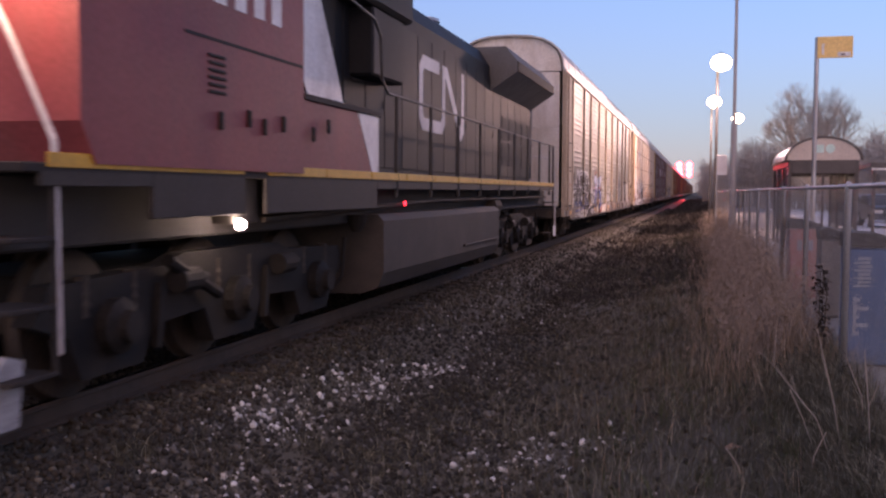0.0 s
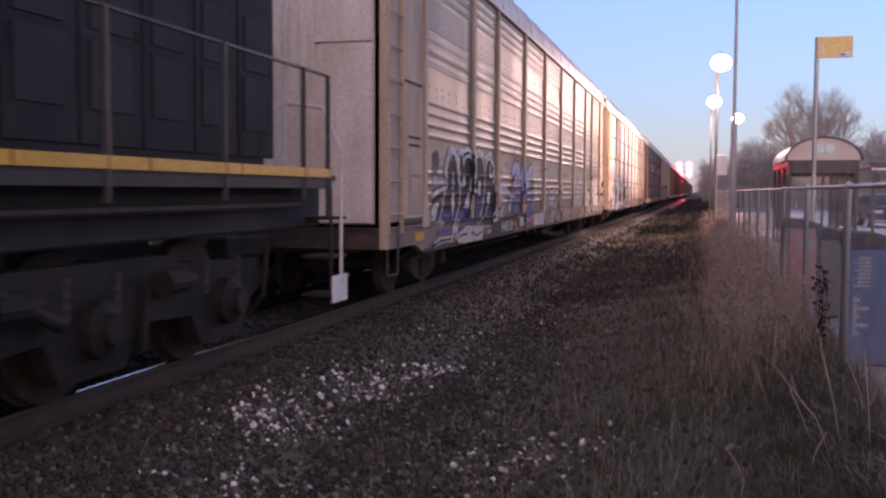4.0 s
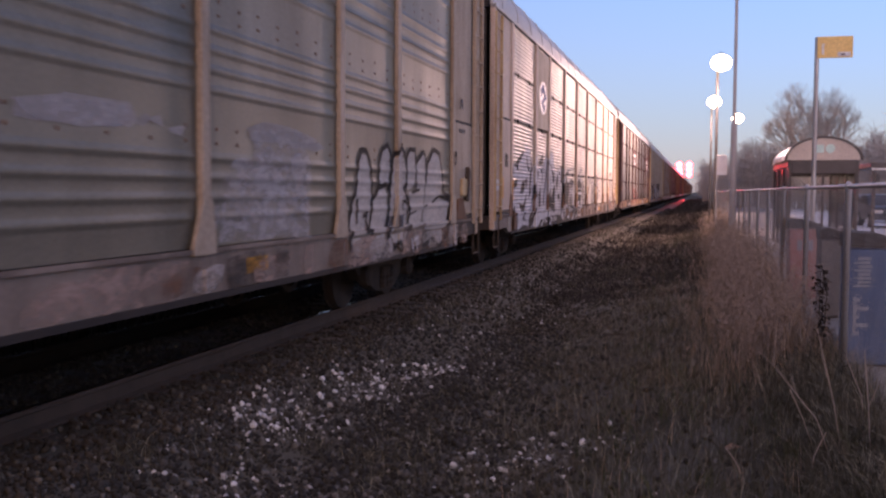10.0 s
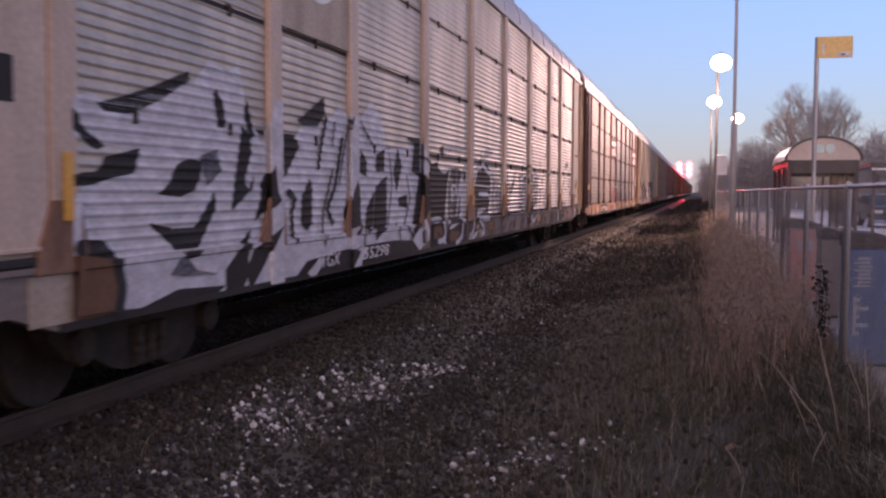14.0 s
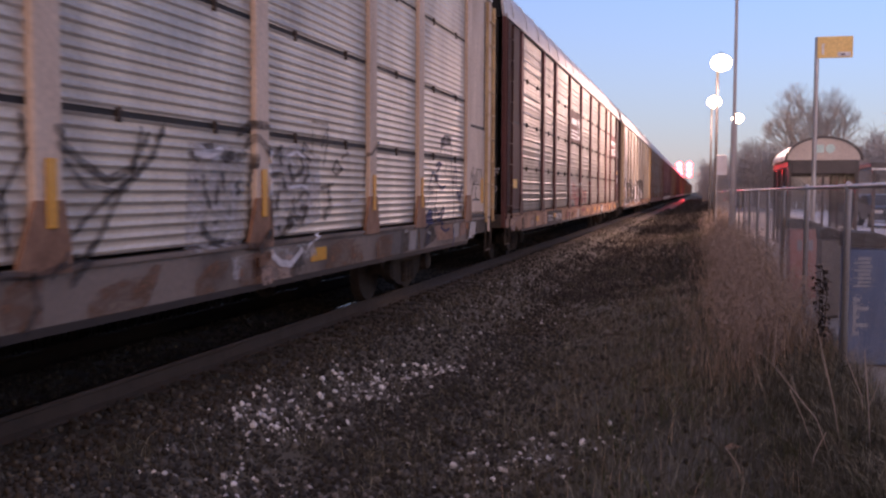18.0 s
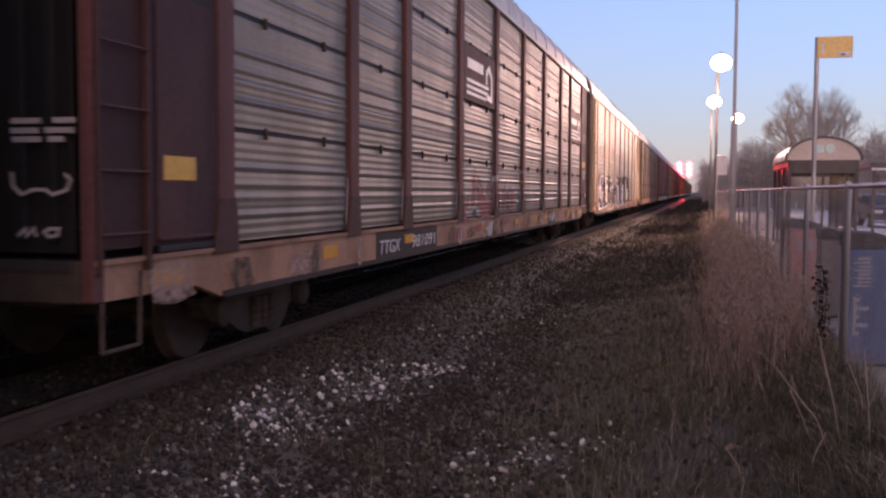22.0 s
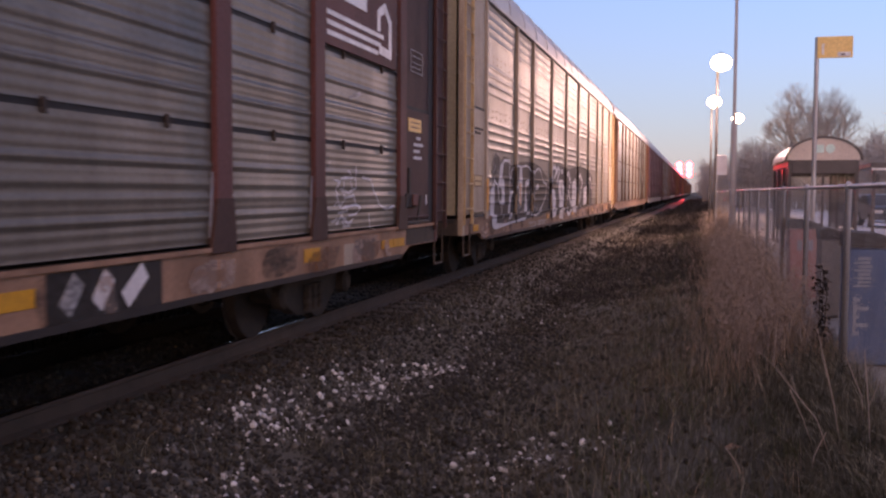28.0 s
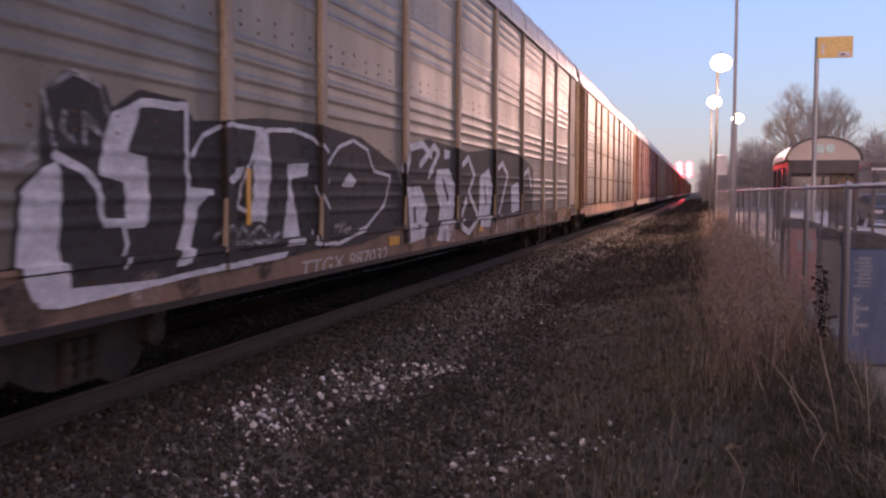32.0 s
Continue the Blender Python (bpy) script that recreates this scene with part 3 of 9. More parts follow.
def sheet_mesh(st, length, z0, z1):
    key = (round(length, 3), z0)
    if key not in st.cache:
        zs = [z0]
        k = math.floor((z0 - TIERS[0]) / st.period) - 1
        while TIERS[0] + k * st.period < z1:
            for i in range(st.count):
                for q in (-1.0, -0.75, -0.5, -0.25, 0.0, 0.25, 0.5, 0.75, 1.0):
                    z = TIERS[0] + k * st.period + st.first + st.step * i + st.half * q
                    if z0 + 0.004 < z < z1 - 0.004:
                        zs.append(z)
            k += 1
        if st.fine:
            zs += [z0 + FINE_STEP / 6 * i for i in range(1, int((z1 - z0 - 0.004) / FINE_STEP * 6))]
        zs = sorted(zs) + [z1]
        s = Shape()
        vs = []
        for z in zs:
            x = ribs(z, st)
            vs += [(x, 0, z), (x, length, z)]
        n = len(zs)
        s.add(vs, [(2 * i, 2 * i + 1, 2 * i + 3, 2 * i + 2) for i in range(n - 1)])
        # back of the sheet
        s.add([(-0.02, 0, z0), (-0.02, length, z0), (-0.02, length, z1), (-0.02, 0, z1)], [(0, 3, 2, 1)])
        st.cache[key] = s.mesh("side_sheet", st.sheet, True)
    return st.cache[key]


def rivet_mesh(st, length):
    """Rows of rusty bolt heads on the flats of a side sheet."""
    key = ("rivets", round(length, 3))
    if key not in st.cache:
        s = Shape()
        n = max(3, round(length / 0.42))
        for k in range(3):
            for row in (0.79, 0.9):
                for i in range(n):
                    y = (i + 0.5 + 0.14 * math.sin(5.3 * i + k)) * length / n
                    z = TIERS[0] + k * st.period + row + 0.012 * math.sin(3.1 * i + 2 * k)
                    s.lathe([(0.0, 0.017), (0.006, 0.013)], (0, y, z), "x", 6)
        st.cache[key] = s.mesh("rivets", RUST)
    return st.cache[key]


SHEET_X = OUT - 0.05     # plane of the sheets; posts stand out in front of it

WHEEL_R = 0.42
WHEELSET = None
spinning = []            # wheelsets that turn


def wheelset_mesh():
    s = Shape()
    for sx in (-1, 1):
        c = (sx * 0.755, 0, 0)
        prof = [(-0.06, 0.30), (-0.06, 0.40), (-0.055, WHEEL_R), (0.045, WHEEL_R + 0.004), (0.05, WHEEL_R + 0.026), (0.068, WHEEL_R + 0.02), (0.07, 0.36), (0.02, 0.33), (0.01, 0.14), (0.07, 0.11), (0.07, 0.07)]
        s.lathe([(-sx * a, r) for a, r in prof] if sx > 0 else [(a, r) for a, r in prof], c, "x", 26)
        # holes cast in the plate
        for i in range(6):
            a = math.pi * i / 3
            s.tube((sx * 0.79, 0.22 * math.cos(a), 0.22 * math.sin(a)), (sx * 0.80, 0.22 * math.cos(a), 0.22 * math.sin(a)), 0.035, 0.035, 8)
    s.tube((-1.0, 0, 0), (1.0, 0, 0), 0.075, 0.075, 10)
    return s.mesh("wheelset", UNDER)


WHEELSET = wheelset_mesh()


SPRING = Shape().lathe([(0.2, 0.06), (0.24, 0.05), (0.28, 0.06), (0.32, 0.05), (0.36, 0.06), (0.4, 0.05), (0.48, 0.06)], (0, 0, 0), "z", 8).mesh("spring", UNDER)


def bogie(parent, y, turning, base=1.78, name="bogie"):
    h = base / 2
    ob = part(name, Shape().box(-0.75, 0.75, -0.2, 0.2, 0.42, 0.72, 0.03), UNDER, parent, at=(0, y, 0))
    for sx in (-1, 1):
        fr = [(-h - 0.28, 0.5), (-h - 0.28, 0.56), (-h + 0.15, 0.62), (-0.5, 0.72), (0.5, 0.72), (h - 0.15, 0.62), (h + 0.28, 0.56), (h + 0.28, 0.5), (h + 0.1, 0.36), (h - 0.1, 0.36), (0.45, 0.2), (0.28, 0.16), (-0.28, 0.16), (-0.45, 0.2), (-h + 0.1, 0.36), (-h - 0.1, 0.36)]
        x0 = 0.93 if sx > 0 else -1.07
        part("side_frame", Shape().prism(fr, x0, x0 + 0.14), UNDER, ob)
        for k in (-0.16, 0.0, 0.16):
            part("spring", SPRING, None, ob, at=(sx * 1.09, k, 0))
        for k in (-h, h):
            part("axle_box", Shape().lathe([(0, 0.13), (sx * 0.1, 0.13), (sx * 0.13, 0.08)], (sx * 1.05, k, WHEEL_R), "x", 10), UNDER, ob)
    for k in (-h, h):
        w = part("wheelset", WHEELSET, None, ob, at=(0, k, WHEEL_R + 0.0))
        if turning:
            spinning.append((w, k, WHEEL_R))
    return ob


ROOF_ARC = []
for i in range(13):
    a = math.pi * i / 12
    ROOF_ARC.append((-(OUT - 0.03) * math.copysign(abs(math.cos(a)) ** 0.75, math.cos(a)), 4.78 + 1.0 * abs(math.sin(a)) ** 0.8))


def auto_rack(st, name, label, detail=True):
    """A covered car carrier: flat car, racks of posts and corrugated sheets, end doors and a bowed roof."""
    car = thing(name, label, "rail car", TRACK, 0, 0, "cars of the train")
    # flat car
    part("underframe", Shape().box(-1.1, 1.1, 0.2, RACK - 0.2, 0.72, 1.0, 0.02), UNDER, car)
    part("deck", Shape().box(-1.45, 1.45, -0.05, RACK + 0.05, 0.98, 1.04), GAP, car)
    for sx in (-1, 1):
        s = Shape()
        prof = [(0.02, 0.78), (1.3, 0.78), (1.7, 0.66), (RACK - 1.7, 0.66), (RACK - 1.3, 0.78), (RACK - 0.02, 0.78), (RACK - 0.02, 1.03), (0.02, 1.03)]
        x0 = OUT - 0.09 if sx > 0 else -OUT + 0.02
        s.prism(prof, x0, x0 + 0.07)
        part("side_sill", s, st.sill, car)
        lip = Shape().box(OUT - 0.03 if sx > 0 else -OUT, OUT if sx > 0 else -OUT + 0.03, 1.72, RACK - 1.72, 0.65, 0.70)
        part("sill_lip", lip, BLACK, car)
        part("sill_lip", Shape().box(OUT - 0.025 if sx > 0 else -OUT, OUT + 0.004 if sx > 0 else -OUT + 0.025, 0.02, RACK - 0.02, 1.012, 1.045), st.sill, car)
    # near side, bay by bay
    hw = st.width / 2
    post_me = st.once("side_post", lambda: Shape().box(-0.055, 0.0, -hw, hw, 1.045, 4.8, 0.008), st.post)
    foot_me = st.once("post_foot", lambda: Shape().prism([(-hw, 1.42), (hw, 1.42), (hw + st.flare * 0.4, 1.13), (hw + st.flare * 0.4, 1.0), (-hw - st.flare, 1.0), (-hw - st.flare, 1.06)], -0.02, 0.012), st.foot)
    seam_me = st.once("seam_strip", lambda: Shape().box(-0.02, -0.01, 0, 1, -0.03, 0.03), GAP)
    hinge_me = st.once("hinge", lambda: Shape().box(0, 0.025, -0.022, 0.022, -0.055, 0.04, 0.006), HINGE_RUST)
    for k, y in enumerate(BAYS):
        if k == 1:
            continue
        if k in (0, len(BAYS) - 1):
            yy = 0.06 if k == 0 else RACK - 0.06
            part("corner_post", Shape().box(OUT - 0.09, OUT, yy - 0.06, yy + 0.06, 0.78, 4.8, 0.01), st.post, car)
            continue
        part("side_post", post_me, None, car, at=(OUT + 0.004, y, 0))
        if k < len(BAYS) - 2 or st.foot is not BLACK:
            part("post_foot", foot_me, None, car, at=(OUT, y, 0))
    for k in range(2, len(BAYS) - 2):
        y0, y1 = BAYS[k], BAYS[k + 1]
        g = hw - 0.01
        if st.seams:
            for z0, z1 in zip(TIERS, TIERS[1:]):
                part("side_sheet", sheet_mesh(st, y1 - y0 - 2 * g, z0 + 0.022, z1 - 0.022), None, car, at=(SHEET_X, y0 + g, 0))
            for z in TIERS[1:-1]:
                part("seam_strip", seam_me, None, car, at=Matrix.Translation((SHEET_X, y0 + g, z)) @ Matrix.Diagonal((1, y1 - y0 - 2 * g, 1, 1)))
                if detail:
                    for q in (0.27, 0.73) if y1 - y0 > 2.5 else (0.5,):
                        part("hinge", hinge_me, None, car, at=(SHEET_X, y0 + q * (y1 - y0), z))
        else:
            if detail:
                part("rivets", rivet_mesh(st, y1 - y0 - 2 * g), None, car, at=(SHEET_X, y0 + g, 0), kind="stuff")
            part("side_sheet", sheet_mesh(st, y1 - y0 - 2 * g, TIERS[0], 3.36), None, car, at=(SHEET_X, y0 + g, 0))
            part("side_sheet", sheet_mesh(st, y1 - y0 - 2 * g, 3.37, TIERS[-1]), None, car, at=(SHEET_X, y0 + g, 0))
    # plain end sheets and ladders on both ends of the near side
    for y0, y1, ladder in ((0.1, 1.7, 0.33), (BAYS[-2] + 0.05, RACK - 0.1, st.rear)):
        part("end_sheet", Shape().box(OUT - 0.055, OUT - 0.03, y0, y1, 1.1, 4.76, 0.006), st.end, car)
        for d in (-0.3, 0.26):
            part("ladder_rail", st.once("ladder_rail", lambda: Shape().box(OUT - 0.02, OUT + 0.03, 0, 0.04, 0.95, 4.7, 0.005), st.ladder), None, car, at=(0, ladder + d, 0))
        a, b, top = (0.78, 1.64, 2.84) if ladder < 5 else (25.95, 27.02, 2.52)
        if ladder > 5:
            part("ladder_panel", Shape().box(OUT - 0.05, OUT - 0.028, RACK - 0.3, ladder + 0.29, 1.05, 4.74, 0.006), st.ladder, car)
            # Flat dark strip stands in for the deep shaded gap beside the ladder.
            part("panel_gap", Shape().box(OUT - 0.03, OUT - 0.024, 27.03, 27.03 + st.slot, 1.06, 4.7), GAP, car)
            part("sill_end", Shape().box(OUT - 0.03, OUT - 0.014, 25.98, RACK - 0.02, 0.79, 1.0, 0.004), UNDER, car, "grimy rusted sill end")
        part("end_panel", Shape().box(OUT - 0.035, OUT - 0.014, a, b, 1.13, top, 0.006), st.end, car)
        part("panel_gap", Shape().box(OUT - 0.032, OUT - 0.026, a, b, top + 0.004, top + 0.044), GAP, car)
        # Dark bar in place of the shaded slot under the panel.
        part("end_ledge", Shape().box(OUT - 0.035, OUT + 0.002, a, b, 1.05, 1.1, 0.01), GAP, car)
        part("panel_lip", Shape().box(OUT - 0.016, OUT + 0.004, a, b, 1.13, 1.16, 0.006), st.end, car)
        for i in range(9):
            part("rung", st.once("rung", lambda: Shape().tube((0, -0.28, 0), (0, 0.28, 0), 0.013, 0.012, 6), st.ladder), None, car, at=(OUT + 0.025, ladder, 1.2 + 0.4 * i))
        if detail:
            st_s = Shape().rod([(OUT - 0.02, ladder - 0.22, 0.95), (OUT - 0.02, ladder - 0.22, 0.46), (OUT - 0.02, ladder + 0.2, 0.46), (OUT - 0.02, ladder + 0.22, 0.95)], 0.016, 6)
            part("stirrup_step", st_s, UNDER, car)
    # far side, roof, ends
    part("far_side", Shape().box(-OUT, -OUT + 0.06, 0.05, RACK - 0.05, 1.05, 4.78), st.sheet, car)
    inner = [(a * 0.97, 4.74 + (b - 4.74) * 0.96) for a, b in ROOF_ARC]
    part("roof", Shape().prism(ROOF_ARC + inner[::-1], -0.05, RACK + 0.05, "y"), ROOF, car)
    part("roof_edge", Shape().box(OUT - 0.06, OUT + 0.02, 0, RACK, 4.75, 4.83, 0.01), ROOF, car)
    if detail:
        for k in range(17):
            part("roof_rib", st.once("roof_rib", lambda: Shape().prism([(a * 1.008, b + 0.012) for a, b in ROOF_ARC] + ROOF_ARC[::-1], -0.03, 0.03, "y"), ROOF), None, car, at=(0, 0.9 + 1.6 * k, 0))
    for y, s in ((0.12, -1), (RACK - 0.12, 1)):
        part("end_bulkhead", Shape().prism([(a * 0.96, b) for a, b in inner], y - 0.02, y + 0.02, "y"), st.door, car)
        if st.bulge:
            # two smooth leaves that bow outwards
            for sx in (-1, 1):
                arc = [(sx * 1.44 * k / 8, y + s * (0.05 + 0.3 * (1 - (k / 8) ** 2.2))) for k in range(9)]
                inner_arc = [(a, b - s * 0.05) for a, b in arc]
                part("door_leaf", Shape().prism(arc + inner_arc[::-1], 1.1, 4.74, "z"), st.door, car)
        else:
            # folding doors in four leaves
            for k in range(4):
                x0 = -1.42 + 0.71 * k
                bow = 0.12 if k in (1, 2) else 0.0
                part("door_leaf", Shape().box(x0 + 0.015, x0 + 0.695, y + s * 0.03 - 0.02, y + s * 0.03 + 0.02, 1.08, 4.74, 0.01), st.door, car, at=(0, s * bow, 0))
                if detail:
                    for q in (0.08, 0.3, 0.52):
                        part("door_rib", Shape().box(x0 + q, x0 + q + 0.07, y + s * 0.065 - 0.02, y + s * 0.065 + 0.02, 1.15, 4.7, 0.008), st.door, car, at=(0, s * bow, 0))
        if st.door is PALE_END and s < 0:
            for z0, z1 in ((1.1, 3.22), (3.24, 4.74)):
                part("end_plate", Shape().box(-1.45, 1.4, y - 0.115, y - 0.1, z0, z1, 0.003), PALE_END, car)
                for i in range(14):
                    for x, z in ((1.36, z0 + 0.06 + i * (z1 - z0 - 0.12) / 13), (-1.3 + 0.2 * i, z1 - 0.05)):
                        part("rivet", st.once("rivet", lambda: Shape().lathe([(-0.118, 0.012), (-0.124, 0.006)], (0, 0, 0), "y", 6), PALE_END), None, car, at=(x, y, z))
        part("end_beam", Shape().box(-1.5, 1.5, y - 0.06 + s * 0.1, y + 0.06 + s * 0.1, 0.78, 1.04, 0.01), UNDER, car)
        part("coupler", Shape().box(-0.12, 0.12, min(y, y + s * 0.75), max(y, y + s * 0.75), 0.72, 0.94, 0.02), UNDER, car)
    if detail:
        part("air_pipe", Shape().rod([(0.9, 3.6, 0.6), (0.9, 12.0, 0.55), (0.9, RACK - 3.6, 0.6)], 0.03, 6), UNDER, car)
    for y in (3.45, RACK - 3.45):
        bogie(car, y, detail)
    return car


STAINED_SILL = material("stained_cream_sill", (0.294, 0.231, 0.189), 0.75, spec=0.2, dirt=(0.091, 0.070, 0.059), amount=0.95, scale=1.6, streak=2.5, grain=25, bump=0.1)
WIDE_RIBS = (0.97, 0.225, 0.152, 4, 0.052)
TIER_RIBS = (0.93, 0.232, 0.13, 4, 0.05)
FINE_RIBS = (0.0775, 0.045, 0.0775, 1, 0.027)
GREY_CREAM = Style(WIDE_RIBS, False, GALV, CREAM, STAINED_SILL, CREAM, 0.13, 0.15, PALE_END, 0.011)
GRIMY_CREAM = material("grimy_cream_paint", (0.238, 0.189, 0.161), 0.75, spec=0.2, dirt=(0.070, 0.056, 0.049), amount=0.95, scale=1.1, streak=2, grain=25, bump=0.1)
# Dark grey door; the shade between the cars deepens its colour.
END_DARK = material("dark_end_door_paint", (0.06, 0.052, 0.048), 0.7, spec=0.25, dirt=(0.028, 0.025, 0.024), amount=0.8, scale=1.6, streak=3, grain=25, bump=0.06)
RUSTY_PINK = material("rusting_pink_cream_paint", (0.33, 0.175, 0.115), 0.75, spec=0.25, dirt=(0.13, 0.062, 0.04), amount=0.95, scale=3.5, streak=2, grain=30, bump=0.12)
PALE_CREAM = Style(FINE_RIBS, True, GALV_LIGHT, PINK_CREAM, GRIMY_CREAM, PINK_CREAM, 0.25, 0.16, END_DARK, 0.0115, foot=RUSTY_PINK, ladder=LADDER_CREAM)
# Darker copy of BROWN: shade on the car's ends is in the colour.
END_BROWN = material("shaded_oxide_end_paint", (0.09, 0.042, 0.04), 0.75, spec=0.2, dirt=(0.038, 0.028, 0.027), amount=0.8, scale=1.6, streak=3, grain=25, bump=0.08)
DARK_BROWN = Style(TIER_RIBS, True, GALV_DARK, BROWN, ORANGE, END_BROWN, 0.26, 0.1, LOCO_BLACK, 0.010, foot=SOOT_BROWN, ladder=END_BROWN, rear=27.58, slot=0.22, fine=0.0028)
DULL_ORANGE = material("rusted_orange_paint", (0.289, 0.170, 0.117), 0.75, spec=0.2, dirt=(0.111, 0.072, 0.054), amount=0.9, scale=1.2, streak=1.5, grain=25, bump=0.1)
DARK_ORANGE = Style(WIDE_RIBS, False, GALV_DARK, TAN_CREAM, DULL_ORANGE, TAN_CREAM, 0.14, 0.03, OLIVE_CREAM, 0.011, True, ladder=LADDER_CREAM)

FRONT = 27.05
car_1 = auto_rack(GREY_CREAM, "auto_rack", "grey corrugated car carrier with cream posts and black-and-blue graffiti")
car_2 = auto_rack(PALE_CREAM, "auto_rack", "pale grey car carrier with cream ends and white-and-black graffiti")
car_3 = auto_rack(DARK_BROWN, "auto_rack", "dark grey car carrier with oxide brown posts and an orange sill")
car_4 = auto_rack(DARK_ORANGE, "auto_rack", "dark grey car carrier with cream posts and white outlined graffiti")
cars = [car_1, car_2, car_3, car_4]
FAR_RED = Style(TIER_RIBS, True, SHEET_RED, BROWN, CREAM, BROWN, 0.29, 0.1, LOCO_BLACK, 0.010, foot=BLACK)
FAR_GREY = Style(TIER_RIBS, True, GALV, RUST, DULL_ORANGE, RUST, 0.2, 0.1, LOCO_BLACK, 0.010, foot=RUST)
far_styles = [auto_rack(FAR_GREY, "auto_rack", "distant grey car carrier with rust-brown posts", False), auto_rack(FAR_RED, "auto_rack", "distant reddish-brown car carrier of the same train", False)]
cars += far_styles
for i in range(6, 20):
    cars.append(copy_thing(far_styles[i % 2], pose(TRACK, 0, 0)))


# ---- the locomotive ----
LOCO_R = 0.53
DUSTY = material("dusty_black_steel", (0.017, 0.0155, 0.015), 0.75, spec=0.2, dirt=(0.045, 0.039, 0.036), amount=0.7, scale=2, streak=0.6, grain=40, bump=0.2)
EMBLEM_WHITE = material("dulled_white_paint", (0.7, 0.68, 0.67), 0.6, spec=0.25, dirt=(0.45, 0.42, 0.4), amount=0.8, scale=2, streak=3, grain=30, bump=0.04)
TANK_GREY = material("dusty_tank_paint", (0.051, 0.045, 0.042), 0.7, spec=0.25, dirt=(0.102, 0.085, 0.076), amount=0.8, scale=1.2, streak=0.7, grain=40, bump=0.15)
WING_GREY = material("faded_grey_paint", (0.13, 0.128, 0.126), 0.65, spec=0.25, dirt=(0.07, 0.066, 0.063), amount=0.8, scale=1.5, streak=2, grain=30, bump=0.06)
SILL_GREY = material("grey_grimy_sill", (0.043, 0.039, 0.036), 0.65, spec=0.25, dirt=(0.079, 0.068, 0.061), amount=0.7, scale=2, grain=30, bump=0.1)


def ribbon(points, width, x, t=0.006):
    """A flat painted band with mitred corners on a side wall."""
    pts = [Vector(p) for p in points]
    left, right = [], []
    for i, p in enumerate(pts):
        d0 = (p - pts[i - 1]).normalized() if i else (pts[1] - p).normalized()
        d1 = (pts[i + 1] - p).normalized() if i + 1 < len(pts) else d0
        n0, n1 = Vector((-d0.y, d0.x)), Vector((-d1.y, d1.x))
        m = (n0 + n1).normalized()
        m *= min(1.6, 1 / max(0.4, m.dot(n0))) * width / 2
        left.append(p + m)
        right.append(p - m)
    n = len(pts)
    vs = [(k, v.x, v.y) for k in (x, x + t) for v in left + right]
    fs = []
    for i in range(n - 1):
        fs += [(i, i + 1, n + i + 1, n + i), (2 * n + i, 3 * n + i, 3 * n + i + 1, 2 * n + i + 1), (i, 2 * n + i, 2 * n + i + 1, i + 1), (n + i, n + i + 1, 3 * n + i + 1, 3 * n + i)]
    fs += [(0, n, 3 * n, 2 * n), (n - 1, 3 * n - 1, 4 * n - 1, 2 * n - 1)]
    return Shape().add(vs, fs)


def loco_truck(loco, y):
    t = part("truck", Shape().box(-0.7, 0.7, -1.9, 1.9, 0.5, 0.85, 0.03), DUSTY, loco, at=(0, y, 0))
    for sx in (-1, 1):
        x0 = 1.0 if sx > 0 else -1.16
        f = [(-2.75, 0.62), (-2.6, 0.86), (-1.2, 0.9), (-0.9, 0.98), (0.9, 0.98), (1.2, 0.9), (2.6, 0.86), (2.75, 0.62), (2.4, 0.5), (2.25, 0.2), (1.5, 0.2), (1.35, 0.46), (0.55, 0.5), (0.38, 0.2), (-0.38, 0.2), (-0.55, 0.5), (-1.35, 0.46), (-1.5, 0.2), (-2.25, 0.2), (-2.4, 0.5)]
        part("side_frame", Shape().prism(f, x0, x0 + 0.16), DUSTY, t)
        for k in (-1.9, 0.0, 1.9):
            part("axle_box", Shape().lathe([(0, 0.2), (sx * 0.1, 0.2), (sx * 0.14, 0.12), (sx * 0.2, 0.11)], (sx * 1.15, k, LOCO_R), "x", 14), DUSTY, t)
            for q in (-0.3, 0.3):
                part("spring", SPRING, None, t, at=(sx * 1.12, k + q, 0.42))
        for k in (-0.95, 0.95):
            part("brake_cylinder", Shape().lathe([(-0.2, 0.1), (0.1, 0.1), (0.16, 0.06), (0.3, 0.03)], (sx * 1.24, k, 0.78), "y", 12), DUSTY, t)
            part("brake_lever", Shape().prism([(k - 0.45, 0.3), (k - 0.38, 0.3), (k - 0.3, 0.75), (k - 0.38, 0.78)], sx * 1.17, sx * 1.22), DUSTY, t)
        part("damper", Shape().tube((sx * 1.26, -1.3, 0.95), (sx * 1.26, -0.5, 0.62), 0.05, 0.05, 8), DUSTY, t)
        part("sand_pipe", Shape().rod([(sx * 1.2, 2.7, 0.95), (sx * 1.2, 2.62, 0.5), (sx * 0.9, 2.5, 0.12)], 0.025, 6), DUSTY, t)
    for k in (-1.9, 0.0, 1.9):
        w = part("wheelset", LOCO_WHEELS, None, t, at=(0, k, LOCO_R))
        spinning.append((w, k, LOCO_R))
    return t


def loco_wheel_mesh():
    s = Shape()
    for sx in (-1, 1):
        prof = [(-0.06, 0.40), (-0.055, LOCO_R), (0.045, LOCO_R + 0.004), (0.05, LOCO_R + 0.026), (0.07, LOCO_R), (0.06, 0.42), (0.0, 0.4), (0.0, 0.16), (0.08, 0.12)]
        s.lathe([(-sx * a, r) for a, r in prof], (sx * 0.755, 0, 0), "x", 28)
    s.tube((-1.0, 0, 0), (1.0, 0, 0), 0.1, 0.1, 10)
    return s.mesh("wheelset", UNDER)


LOCO_WHEELS = loco_wheel_mesh()


